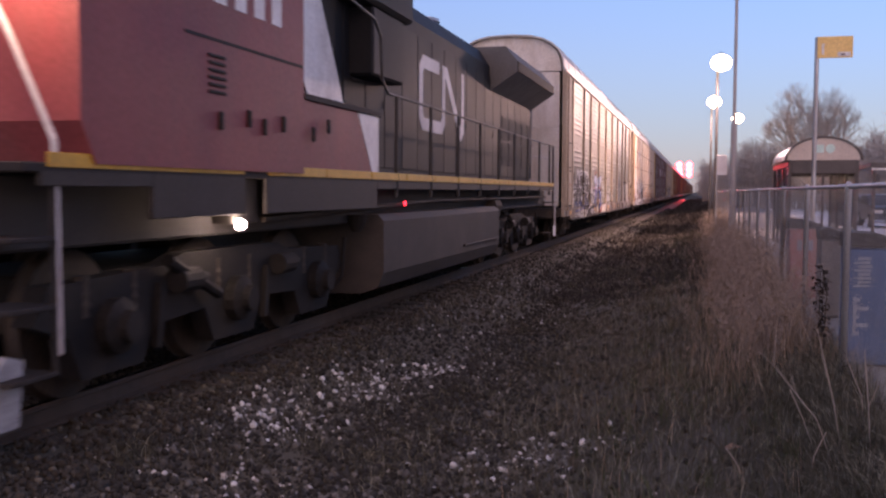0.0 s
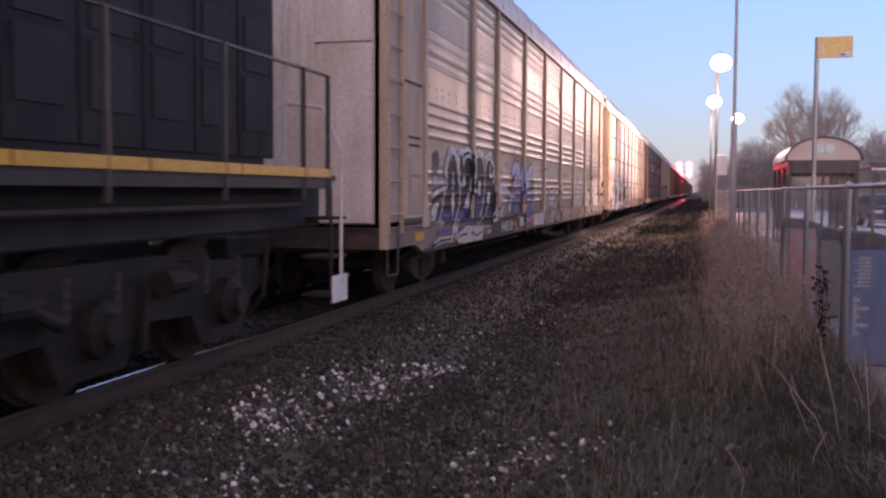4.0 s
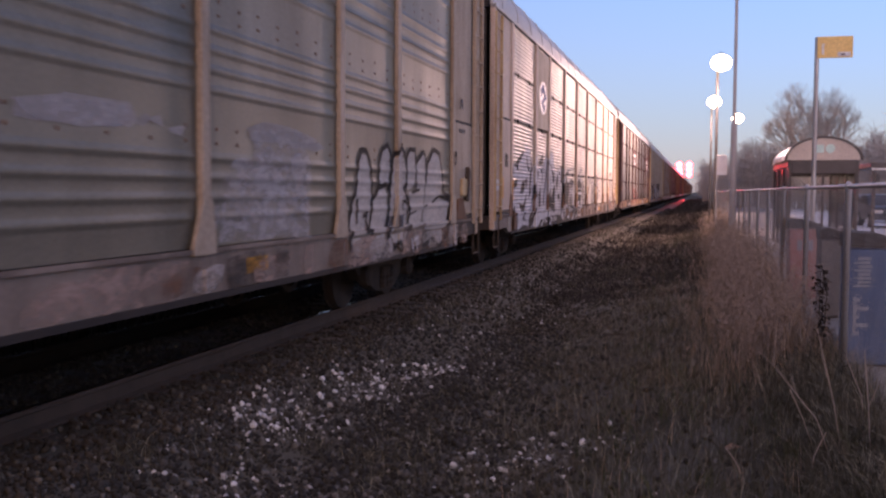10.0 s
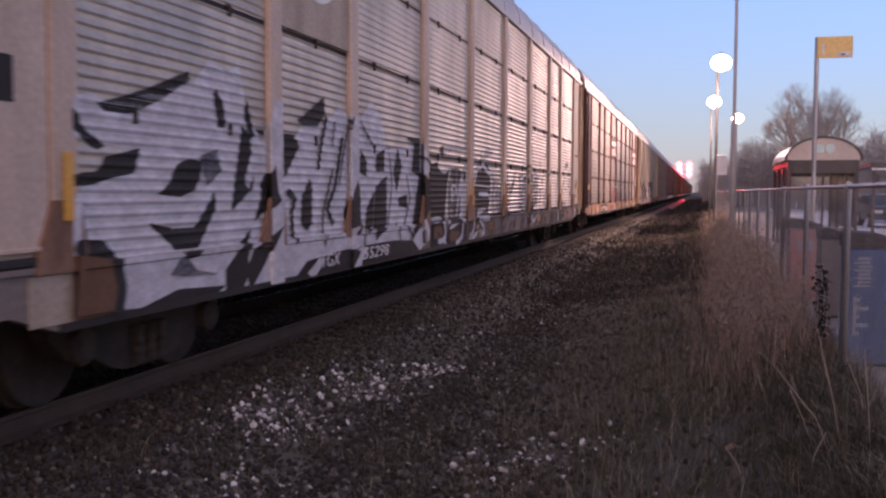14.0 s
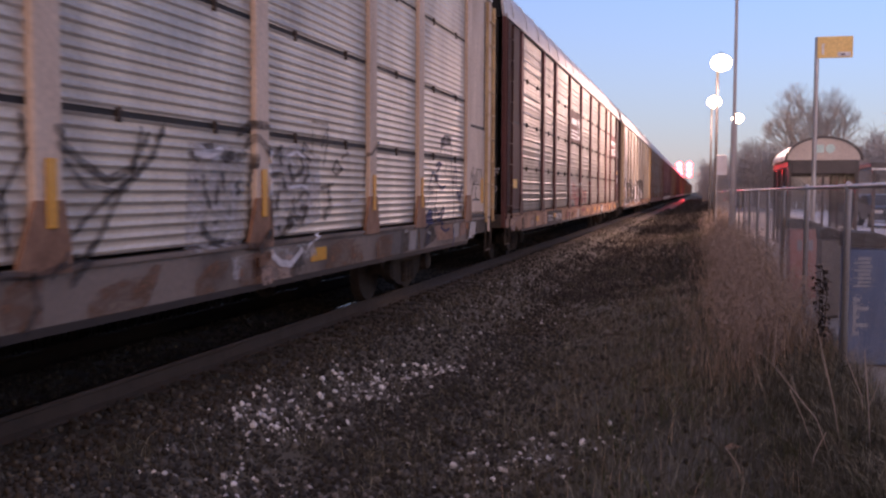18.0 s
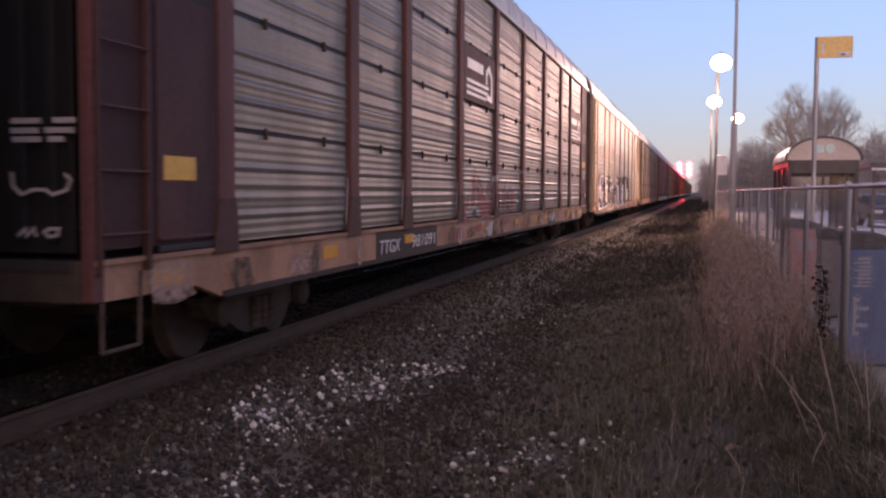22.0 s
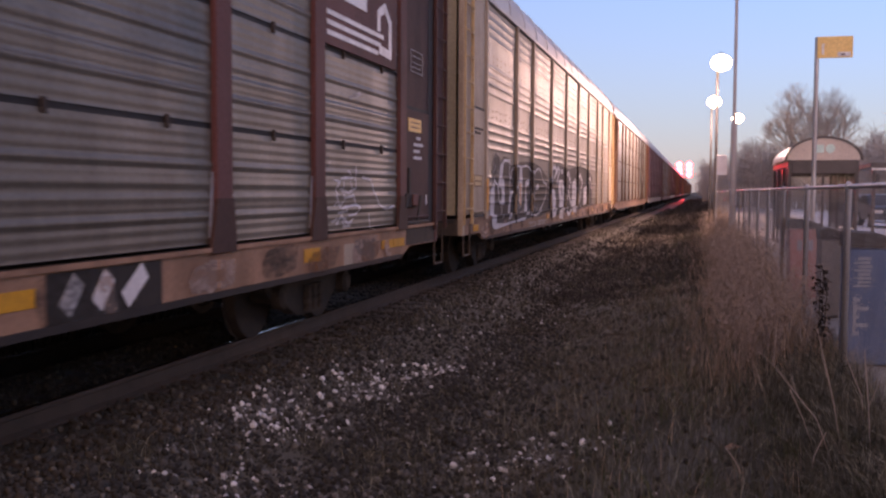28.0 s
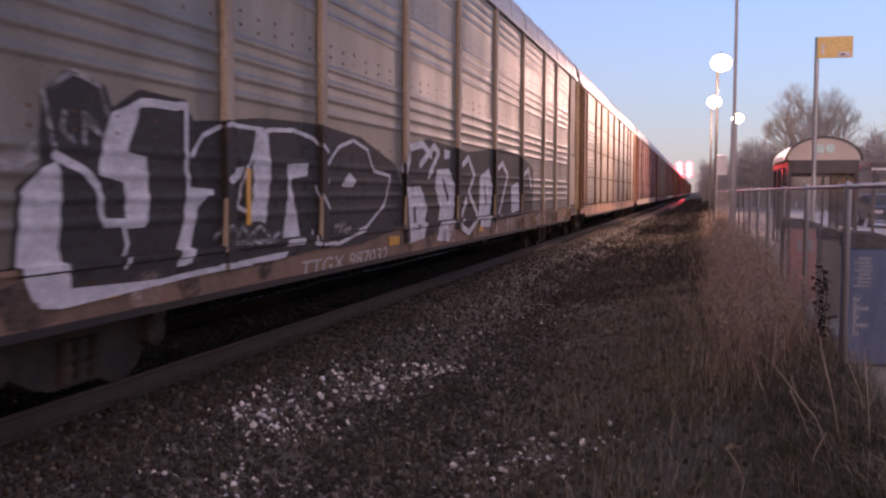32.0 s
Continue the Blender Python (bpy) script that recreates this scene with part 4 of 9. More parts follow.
def locomotive():
    ob = thing("locomotive", "red, white and black diesel locomotive with a yellow sill stripe", "locomotive", TRACK, 0, 0)
    part("frame", Shape().box(-1.2, 1.2, 4.7, 25.9, 1.1, 1.58, 0.02), GAP, ob)
    part("walkway", Shape().box(-1.5, 1.5, 4.75, 25.6, 1.58, 1.64, 0.008), BLACK, ob)
    # full-width cab with a blunt nose, and the compartment behind it
    nose = [(5.4, 1.64), (5.24, 1.9), (5.24, 3.1), (5.6, 3.45), (6.15, 4.3), (6.4, 4.72), (6.8, 4.82), (8.72, 4.82), (8.72, 1.64)]
    part("cab", Shape().prism(nose, -1.53, 1.53), RED, ob)
    part("nose_door", Shape().box(-0.35, 0.35, 5.19, 5.25, 1.7, 3.0, 0.02), RED, ob)
    part("windscreen", Shape().prism([(5.62, 3.5), (6.13, 4.27), (6.1, 4.3), (5.59, 3.52)], -1.2, 1.2), BLACK, ob)
    part("cab_window", Shape().box(1.525, 1.536, 7.2, 8.3, 3.6, 4.3, 0.004), BLACK, ob)
    part("compartment", Shape().box(-1.5, 1.5, 8.74, 11.05, 1.64, 2.38, 0.02), LOCO_BLACK, ob)
    part("compartment_hood", Shape().box(-0.92, 0.92, 8.74, 11.15, 2.36, 4.4, 0.03), LOCO_BLACK, ob)
    side = 1.5
    part("red_panel", Shape().prism([(8.76, 1.7), (10.78, 1.7), (10.3, 2.34), (8.76, 2.34)], side, side + 0.006), RED, ob, "red painted panel")
    part("white_band", Shape().prism([(10.8, 1.7), (11.03, 1.7), (11.03, 2.34), (10.32, 2.34)], side, side + 0.006), WHITE, ob, "white painted band")
    part("ledge", Shape().box(side - 0.02, side + 0.03, 8.76, 11.06, 2.34, 2.4, 0.006), BLACK, ob)
    part("red_panel", Shape().prism([(8.76, 2.42), (10.3, 2.42), (9.95, 2.9), (9.3, 3.9), (8.76, 4.3)], 0.92, 0.926), RED, ob, "red painted panel")
    part("white_band", Shape().prism([(10.32, 2.42), (11.4, 2.5), (11.15, 2.9), (10.4, 4.0), (9.4, 4.0), (9.97, 2.92)], 0.938, 0.944), WHITE, ob, "white painted band")
    part("duct_box", Shape().box(0.9, 1.25, 11.6, 12.9, 2.9, 3.75, 0.03), LOCO_BLACK, ob)
    part("grab_bar", Shape().rod([(1.0, 11.5, 2.85), (1.0, 12.8, 2.9)], 0.014, 6), BLACK, ob)
    for i in range(6):
        part("louvre", Shape().box(1.53, 1.545, 6.85, 7.12, 2.22 + 0.055 * i, 2.245 + 0.055 * i, 0.004), BLACK, ob)
    part("panel_seam", Shape().prism([(6.5, 2.62), (8.7, 2.62), (8.7, 2.645), (6.5, 2.645)], 1.53, 1.534), BLACK, ob)
    for i, y in enumerate((6.95, 7.3, 7.65, 8.0)):
        part("number_bar", Shape().prism([(y, 2.92), (y + 0.2, 2.92), (y + 0.2, 3.24), (y, 3.24)], 1.53, 1.535), WHITE, ob, "white lettering bar")
    for y, z in ((7.5, 2.0), (7.8, 1.95), (8.2, 2.0), (8.9, 1.95), (9.3, 2.05), (7.0, 1.95)):
        part("latch", Shape().box(1.53, 1.56, y, y + 0.05, z, z + 0.14, 0.008), BLACK, ob)
    # side sill, stripe and skirts
    for sx in (-1, 1):
        for y0, y1 in ((4.9, 6.1), (6.1, 7.53), (7.95, 11.0), (11.0, 25.5)):
            x0 = 1.46 if sx > 0 else -1.5
            part("side_sill", Shape().box(x0, x0 + 0.04, y0, y1, 1.5 if y0 > 10.9 or y0 < 5 else 1.28, 1.62, 0.006), SILL_GREY, ob)
    y = 4.95
    while y < 25.3:
        y1 = min(7.5 if y < 7.5 else y + 1.38, 25.45)
        if not 7.5 <= y < 7.95:
            part("stripe", Shape().box(1.5, 1.512, y, y1, 1.612, 1.7, 0.003), YELLOW, ob, "yellow reflective stripe")
        y = 7.97 if abs(y1 - 7.5) < 0.01 else y1 + 0.025
    part("recess", Shape().box(1.2, 1.4, 7.5, 7.98, 1.2, 1.62, 0.01), BLACK, ob)
    # long hood with doors
    part("hood", Shape().prism([(-0.92, 1.64), (0.92, 1.64), (0.92, 4.05), (0.7, 4.38), (-0.7, 4.38), (-0.92, 4.05)], 11.1, 25.1, "y"), LOCO_BLACK, ob)
    y = 11.4
    k = 0
    while y < 24.6:
        w = 0.82
        part("hood_door", Shape().box(0.918, 0.936, y, y + w - 0.03, 1.8, 3.85, 0.005), LOCO_BLACK, ob)
        if k % 3 == 1:
            part("door_latch", Shape().box(0.936, 0.95, y + w - 0.1, y + w - 0.07, 2.6, 2.7, 0.004), BLACK, ob)
        k += 1
        if y > 20.9:
            for z in (2.05, 2.62):
                part("vent_grille", Shape().box(0.934, 0.95, y + 0.12, y + w - 0.18, z, z + 0.5, 0.004), GAP, ob)
        y += w
    part("blower_box", Shape().box(-1.3, 1.3, 11.2, 13.2, 3.75, 4.5, 0.05), LOCO_BLACK, ob)
    part("exhaust_stack", Shape().lathe([(4.36, 0.3), (4.5, 0.28), (4.52, 0.36), (4.58, 0.34), (4.6, 0.1)], (0.2, 17.4, 0), "z", 16), STEEL, ob, "pale steel cap")
    part("radiator_wing", Shape().prism([(-1.5, 3.94), (-0.93, 3.55), (0.93, 3.55), (1.5, 3.94), (1.5, 4.14), (1.25, 4.45), (-1.25, 4.45), (-1.5, 4.14)], 20.1, 25.25, "y"), WING_GREY, ob)
    part("radiator_trim", Shape().box(1.5, 1.52, 20.1, 25.25, 3.94, 4.14, 0.004), DUSTY, ob)
    worm = [(15.95, 3.5), (14.98, 3.5), (14.84, 3.38), (14.84, 2.66), (14.98, 2.53), (16.1, 2.53), (16.24, 2.66), (16.24, 3.48), (16.42, 3.48), (17.36, 2.6), (17.5, 2.5), (17.62, 2.58), (17.62, 3.6)]
    part("emblem", ribbon(worm, 0.2, 0.937), EMBLEM_WHITE, ob, "white looping band emblem")
    # handrails
    rail = material("dark_handrail", (0.06, 0.055, 0.05), 0.5, metal=0.3, scale=4, bump=0.05)
    part("handrail", Shape().rod([(1.47, 25.4, 2.64), (1.47, 11.5, 2.66), (1.47, 11.28, 2.8), (1.47, 11.22, 3.3), (1.5, 10.9, 3.45), (1.52, 8.9, 3.62)], 0.018, 7), rail, ob)
    for k in range(9):
        part("stanchion", Shape().tube((1.49, 11.8 + 1.62 * k, 1.4), (1.49, 11.8 + 1.62 * k, 2.65), 0.027, 0.024, 7), rail, ob)
    part("rear_stanchion", Shape().tube((1.49, 25.4, 1.2), (1.49, 25.4, 2.64), 0.027, 0.024, 7), rail, ob)
    pale = material("pale_handrail", (0.62, 0.6, 0.6), 0.4, dirt=(0.4, 0.36, 0.35), scale=5, bump=0.03)
    part("front_handrail", Shape().rod([(1.47, 5.08, 0.5), (1.46, 5.08, 1.77), (1.17, 5.08, 2.4), (1.05, 5.1, 2.6)], 0.022, 8), pale, ob, "pale bent handrail")
    part("rear_handrail", Shape().rod([(1.5, 25.75, 0.5), (1.5, 25.75, 1.9), (1.3, 25.72, 2.35), (0.9, 25.72, 2.4)], 0.02, 8), pale, ob, "pale bent handrail")
    for y0 in (4.62, 25.5):
        for i, z in enumerate((0.38, 0.78, 1.18)):
            part("step", Shape().box(1.15, 1.5, y0, y0 + 0.42, z, z + 0.03, 0.005), BLACK, ob)
        part("step_plate", Shape().box(1.46, 1.49, y0 + (0.0 if y0 > 10 else 0.4), y0 + (0.03 if y0 > 10 else 0.43), 0.38, 1.5, 0.004), BLACK, ob)
    part("step_edge", Shape().box(1.49, 1.51, 25.5, 25.92, 0.32, 0.6, 0.004), WHITE, ob, "white painted step edge")
    part("pilot_plow", Shape().prism([(4.3, 0.12), (4.8, 0.12), (4.85, 0.5), (4.7, 0.54)], -1.4, 1.4), SPRAY_GREY, ob, "white snow plow")
    for y0, y1 in ((3.6, 4.75), (25.85, 26.45)):
        part("coupler", Shape().box(-0.13, 0.13, y0, y1, 0.72, 0.96, 0.03), UNDER, ob)
    # tank, pipes and small lights
    tank = [(-1.5, 0.5), (-1.42, 0.32), (-1.2, 0.24), (1.2, 0.24), (1.42, 0.32), (1.5, 0.5), (1.5, 1.12), (1.42, 1.2), (-1.42, 1.2), (-1.5, 1.12)]
    part("fuel_tank", Shape().prism(tank, 11.25, 18.3, "y"), TANK_GREY, ob, "dusty grey-black tank")
    part("tank_step", Shape().box(1.48, 1.53, 15.4, 18.2, 0.6, 0.63, 0.005), SILL_GREY, ob)
    part("air_pipe", Shape().rod([(1.35, 8.2, 1.22), (1.35, 14.0, 1.34), (1.35, 25.0, 1.34)], 0.03, 6), UNDER, ob)
    part("air_tank", Shape().lathe([(18.5, 0.05), (18.55, 0.2), (19.1, 0.2), (19.15, 0.05)], (1.2, 0, 1.2), "y", 12), UNDER, ob)
    part("bell", Shape().lathe([(0.0, 0.13), (-0.1, 0.1), (-0.2, 0.05)], (1.28, 10.9, 1.2), "z", 12), DUSTY, ob)
    part("ground_light", Shape().lathe([(1.44, 0.04), (1.48, 0.046), (1.5, 0.03)], (0, 7.5, 1.2), "x", 12), glowing("white_ground_light", (0.92, 0.94, 1.0), 40), ob, "small glowing white lamp")
    # Glowing ball out of view, added to brighten the nose and handrail.
    part("walkway_light", Shape().lathe([(2.9, 0.04), (2.93, 0.1), (3.0, 0.13), (3.07, 0.1), (3.1, 0.04)], (1.24, 4.84, 0), "z", 12), glowing("warm_nose_glow", (1.0, 0.82, 0.74), 22), ob, "unseen glow added to brighten the nose")
    part("lamp_bracket", Shape().rod([(1.24, 4.84, 3.0), (1.24, 5.3, 3.0)], 0.02, 6), BLACK, ob)
    part("reflector", Shape().lathe([(1.44, 0.03), (1.46, 0.03)], (0, 12.3, 1.32), "x", 10), glowing("red_marker", (1.0, 0.03, 0.06), 1.5), ob, "small glowing red marker")
    loco_truck(ob, 8.0)
    loco_truck(ob, 21.85)
    return ob


loco = locomotive()


# ---- paint on the cars' sides ----
def weld(s):
    """Joins corners that lie on one spot."""
    seen, index, verts = {}, [], []
    for p in s.v:
        key = (round(p[0], 4), round(p[1], 4), round(p[2], 4))
        if key not in seen:
            seen[key] = len(verts)
            verts.append(p)
        index.append(seen[key])
    out = Shape()
    out.v = verts
    out.f = [f for f in (tuple(dict.fromkeys(index[i] for i in f)) for f in s.f) if len(f) > 2]
    return out


class Tag:
    """Spray paint on a car's near side: it follows the ribs of the sheets and lies on the posts and the sill."""

    def __init__(self, car, st, label):
        self.car, self.st, self.label, self.layers = car, st, label, []

    @staticmethod
    def pairs(text):
        return [tuple(float(v) for v in p.split(",")) for p in text.split()]

    def fill(self, m, text):
        self.layers.append((m, [self.pairs(text)], []))

    def line(self, m, r, text):
        p = self.pairs(text)
        quads, discs = [], [(y, z, r) for y, z in p]
        for (a, b), (c, d) in zip(p, p[1:]):
            n = max(1e-6, math.hypot(c - a, d - b))
            u, v = -(d - b) / n * r, (c - a) / n * r
            quads.append([(a + u, b + v), (c + u, d + v), (c - u, d - v), (a - u, b - v)])
        self.layers.append((m, quads, discs))

    def spans(self, polys, discs, z):
        out = []
        for p in polys:
            cut = []
            for (a, b), (c, d) in zip(p, p[1:] + p[:1]):
                if (b <= z) != (d <= z):
                    cut.append(a + (z - b) / (d - b) * (c - a))
            cut.sort()
            out += list(zip(cut[::2], cut[1::2]))
        for y, b, r in discs:
            if abs(z - b) < r:
                h = math.sqrt(r * r - (z - b) ** 2)
                out.append((y - h, y + h))
        out.sort()
        merged = []
        for a, b in out:
            if merged and a <= merged[-1][1]:
                merged[-1][1] = max(b, merged[-1][1])
            else:
                merged.append([a, b])
        return merged

    def surface(self, post, z):
        """How far out the car's side stands at the height z."""
        st = self.st
        if z < 1.0:
            return OUT + (0.014 if post else -0.012)
        if z < 1.052:
            return OUT + (0.014 if post else 0.005)
        if post:
            return OUT + (0.014 if z < 1.42 else 0.006)
        return SHEET_X + ribs(z, st)

    def done(self):
        st, hw = self.st, self.st.width / 2
        paints, verts, faces, slots = [], [], [], []
        for n, (m, polys, discs) in enumerate(self.layers):
            zs = [z for p in polys for _, z in p] + [z - r for _, z, r in discs] + [z + r for _, z, r in discs]
            z, top, dz = max(min(zs), 0.67), min(max(zs), 4.7), 0.012
            s = Shape()
            lift = 0.003 + 0.0005 * n
            posts = [BAYS[k] for k in range(2, 12)]
            while z < top:
                low, high = self.spans(polys, discs, z), self.spans(polys, discs, z + dz)
                if len(low) != len(high) or any(a[1] < b[0] or b[1] < a[0] for a, b in zip(low, high)):
                    low = high = self.spans(polys, discs, z + dz / 2)
                for (a0, b0), (a1, b1) in zip(low, high):
                    cuts = sorted(q for p in posts for q in (p - hw, p + hw) if max(a0, a1) < q < min(b0, b1))
                    for (y0, y1), (y2, y3) in zip(zip([a0] + cuts, cuts + [b0]), zip([a1] + cuts, cuts + [b1])):
                        mid = (y0 + y1) / 2
                        post = any(abs(mid - p) < hw for p in posts)
                        x0, x1 = self.surface(post, z), self.surface(post, z + dz)
                        s.add([(x0 + lift, y0, z), (x0 + lift, y1, z), (x1 + lift, y3, z + dz), (x1 + lift, y2, z + dz)], [(0, 1, 2, 3)])
                        if y1 in cuts:
                            q0, q1 = self.surface(not post, z), self.surface(not post, z + dz)
                            s.add([(x0 + lift, y1, z), (q0 + lift, y1, z), (q1 + lift, y1, z + dz), (x1 + lift, y1, z + dz)], [(0, 1, 2, 3)])
                z += dz
            s = weld(s)
            if m not in paints:
                paints.append(m)
            faces += [tuple(i + len(verts) for i in q) for q in s.f]
            slots += [paints.index(m)] * len(s.f)
            verts += s.v
        me = bpy.data.meshes.new("graffiti")
        me.from_pydata(verts, [], faces)
        for m in paints:
            me.materials.append(m)
        me.polygons.foreach_set("material_index", slots)
        me.update()
        part("graffiti", me, None, self.car, self.label, kind="stuff")


def lettering(car, text, y, z, height, m, x, label="", width=1.0):
    """Painted letters in the built-in font, standing on a side wall."""
    cu = bpy.data.curves.new("lettering", "FONT")
    cu.body, cu.size, cu.extrude, cu.shear = text, height * 1.4, 0.001, 0.15
    tmp = bpy.data.objects.new("lettering", cu)
    scene.collection.objects.link(tmp)
    bpy.context.view_layer.update()
    me = bpy.data.meshes.new_from_object(tmp)
    bpy.data.objects.remove(tmp)
    me.materials.clear()
    me.materials.append(m)
    squeeze = width / max(v.co.x for v in me.vertices)
    turn = Matrix(((0, 0, 1, x), (squeeze, 0, 0, y), (0, 1, 0, z), (0, 0, 0, 1)))
    me.transform(turn)
    return part("lettering", me, None, car, label)


def plate(car, name, m, y0, y1, z0, z1, x=OUT - 0.012, label="", t=0.006):
    return part(name, Shape().box(x - t, x, y0, y1, z0, z1, 0.002), m, car, label)


REFLECT = material("yellow_reflector", (0.78, 0.34, 0.03), 0.35, dirt=(0.45, 0.18, 0.02), amount=0.5, scale=4, bump=0.02)
SILL_X = OUT - 0.012
for car, ys in ((car_1, (1.5, 4.3, 8.4, 10.7, 13.6, 19.0, 24.6)), (car_2, (3.3, 9.0, 14.0, 19.4, 24.2)), (car_3, (0.9, 4.05, 6.84, 11.2, 14.5, 17.0, 18.55, 22.84)), (car_4, (1.0, 3.0, 9.1, 14.0, 19.6, 25.0))):
    for k, y in enumerate(ys):
        plate(car, "reflector", REFLECT, y - 0.2, y + 0.2, 0.82 - 0.02 * (k % 2), 0.93, SILL_X, "yellow reflective strip")

# first car: placards on the end sheets
plate(car_1, "placard", CREAM, 1.0, 1.55, 1.15, 1.9, OUT - 0.008, "raised cream box")
plate(car_1, "placard_line", ORANGE, 1.02, 1.53, 1.66, 1.7, OUT - 0.004)
for z in (2.05, 2.15):
    plate(car_1, "stencil_bar", SPRAY_BLACK, 0.98, 1.5, z, z + 0.035, OUT - 0.008)
plate(car_1, "sill_patch", BLACK, 5.35, 8.45, 0.69, 1.0, OUT - 0.016)
lettering(car_1, "TTGX", 5.5, 0.745, 0.15, SPRAY_WHITE, OUT - 0.013, "faint white stencilled letters", 0.68)
lettering(car_1, "940518", 7.1, 0.725, 0.19, SPRAY_WHITE, OUT - 0.013, "faint white stencilled digits", 1.16)
# latch gear and stencils at the rear of the first car
gear = part("latch_box", Shape().box(OUT - 0.03, OUT + 0.03, 26.25, 26.62, 1.4, 1.68, 0.02), LADDER_CREAM, car_1)
part("latch_lever", Shape().prism([(26.5, 1.35), (26.62, 1.32), (26.7, 1.8), (26.6, 1.86)], OUT - 0.02, OUT + 0.05), UNDER, gear)
part("bracket", Shape().prism([(25.95, 1.05), (26.6, 1.05), (26.35, 1.38), (26.05, 1.36)], OUT - 0.02, OUT + 0.012), RUST, car_1, "rusty bracket")
plate(car_1, "stencil_bar", SPRAY_SLATE, 26.15, 26.55, 2.38, 2.44, OUT - 0.008)
plate(car_1, "stencil_bar", SPRAY_SLATE, 26.25, 26.4, 2.75, 2.9, OUT - 0.008)
# second car: cream badge plate and yellow uprights
part("badge_plate", Shape().box(SHEET_X + 0.002, SHEET_X + 0.034, 4.9, 6.65, 2.93, 4.7, 0.004), CREAM, car_2, "smooth cream plate")
oval = [(5.75 + 0.56 * math.cos(a * math.pi / 12), 3.66 + 0.38 * math.sin(a * math.pi / 12)) for a in range(24)]
part("badge", Shape().prism(oval, SHEET_X + 0.034, SHEET_X + 0.038), WHITE, car_2, "white oval badge")
part("badge_mark", ribbon([(5.4, 3.75), (5.7, 3.9), (6.05, 3.7), (5.6, 3.55), (5.95, 3.42)], 0.16, SHEET_X + 0.038), SPRAY_BLUE, car_2, "blue curl on the badge")
for k, z0 in ((2, 1.3), (5, 1.26), (6, 1.26), (7, 1.26), (8, 1.26), (9, 1.26), (10, 1.26)):
    plate(car_2, "reflector", REFLECT, BAYS[k] - 0.05, BAYS[k] + 0.05, z0, z0 + 0.4, OUT + 0.02, "yellow reflective strip")
plate(car_2, "reflector", REFLECT, 0.82, 0.97, 1.35, 1.75, OUT - 0.008, "yellow reflective strip")
plate(car_2, "data_plate", BLACK, 1.1, 1.35, 1.95, 2.2, OUT - 0.008)
plate(car_2, "sticker", WHITE, 0.25, 0.5, 1.5, 1.7, OUT - 0.008)
for a, b, m in ((1.45, 1.85, CREAM), (1.9, 2.3, RUST)):
    plate(car_2, "sill_patch", m, a, b, 0.7, 0.99, OUT - 0.014)
plate(car_2, "reflector", REFLECT, 26.75, 26.95, 1.28, 1.7, OUT - 0.008, "yellow reflective strip")
for a, b, c, d in ((25.86, 26.26, 0.92, 0.94), (25.84, 26.24, 0.79, 0.81), (25.82, 26.2, 0.72, 0.74), (25.84, 25.86, 0.73, 0.93), (26.22, 26.24, 0.73, 0.93), (26.03, 26.05, 0.82, 0.91)):
    plate(car_2, "stencil_bar", SPRAY_GREY, a, b, c, d, OUT - 0.009)
for text in (((26.0, 1.62), (26.02, 1.8), (26.12, 1.66), (26.14, 1.86), (26.2, 1.86)), ((26.2, 1.72), (26.28, 1.74), (26.2, 1.62), (26.3, 1.64)), ((26.4, 1.62), (26.34, 1.7), (26.4, 1.82), (26.48, 1.74), (26.42, 1.63)), ((26.42, 1.84), (26.72, 1.84), (26.84, 1.72)), ((26.62, 1.8), (26.61, 1.62)), ((26.44, 1.54), (26.36, 1.54), (26.33, 1.44), (26.38, 1.36), (26.56, 1.33)), ((26.14, 1.34), (26.66, 1.34)), ((26.1, 1.6), (26.66, 1.59)), ((26.08, 1.42), (26.16, 1.6))):
    part("scrawl", ribbon(text, 0.022, OUT - 0.0135, 0.003), SPRAY_SLATE, car_2, "thin dark scrawl")
lettering(car_2, "TTGX", 5.53, 0.735, 0.13, WHITE, OUT + 0.032, "white stencilled letters", 0.7)
lettering(car_2, "255298", 6.75, 0.735, 0.13, WHITE, OUT + 0.032, "white stencilled digits", 1.12)
# third car: brown badge plates, dark sill patches
for y0, y1 in ((9.86, 12.22), (23.08, 25.58)):
    part("badge_plate", Shape().box(SHEET_X + 0.002, SHEET_X + 0.034, y0, y1, 2.93, 3.81, 0.004), BROWN, car_3, "smooth brown plate")
    for i in range(3):
        z = 3.05 + 0.1 * i
        part("badge_bar", ribbon([(y0 + 0.15, z), (y1 - 0.75 + 0.1 * i, z)], 0.05, SHEET_X + 0.034), WHITE, car_3, "white stripe of the badge")
    part("badge_bar", ribbon([(y1 - 0.7, 3.1), (y1 - 0.3, 3.08), (y1 - 0.3, 3.45), (y1 - 0.5, 3.6), (y1 - 0.72, 3.5), (y1 - 0.72, 3.3)], 0.1, SHEET_X + 0.034), WHITE, car_3, "white looping band of the badge")
    part("badge_word_bar", ribbon([(y0 + 0.2, 3.52), (y0 + 1.35, 3.52)], 0.16, SHEET_X + 0.034), WHITE, car_3, "white lettering bar")
plate(car_3, "sill_patch", BLACK, 5.5, 8.22, 0.69, 1.0, OUT - 0.016)
lettering(car_3, "TTGX", 5.6, 0.745, 0.16, WHITE, OUT - 0.013, "white stencilled letters", 0.85)
lettering(car_3, "981091", 6.93, 0.755, 0.16, WHITE, OUT - 0.013, "white stencilled digits", 1.18)
plate(car_3, "sill_patch", BLACK, 18.85, 20.1, 0.69, 1.0, OUT - 0.016)
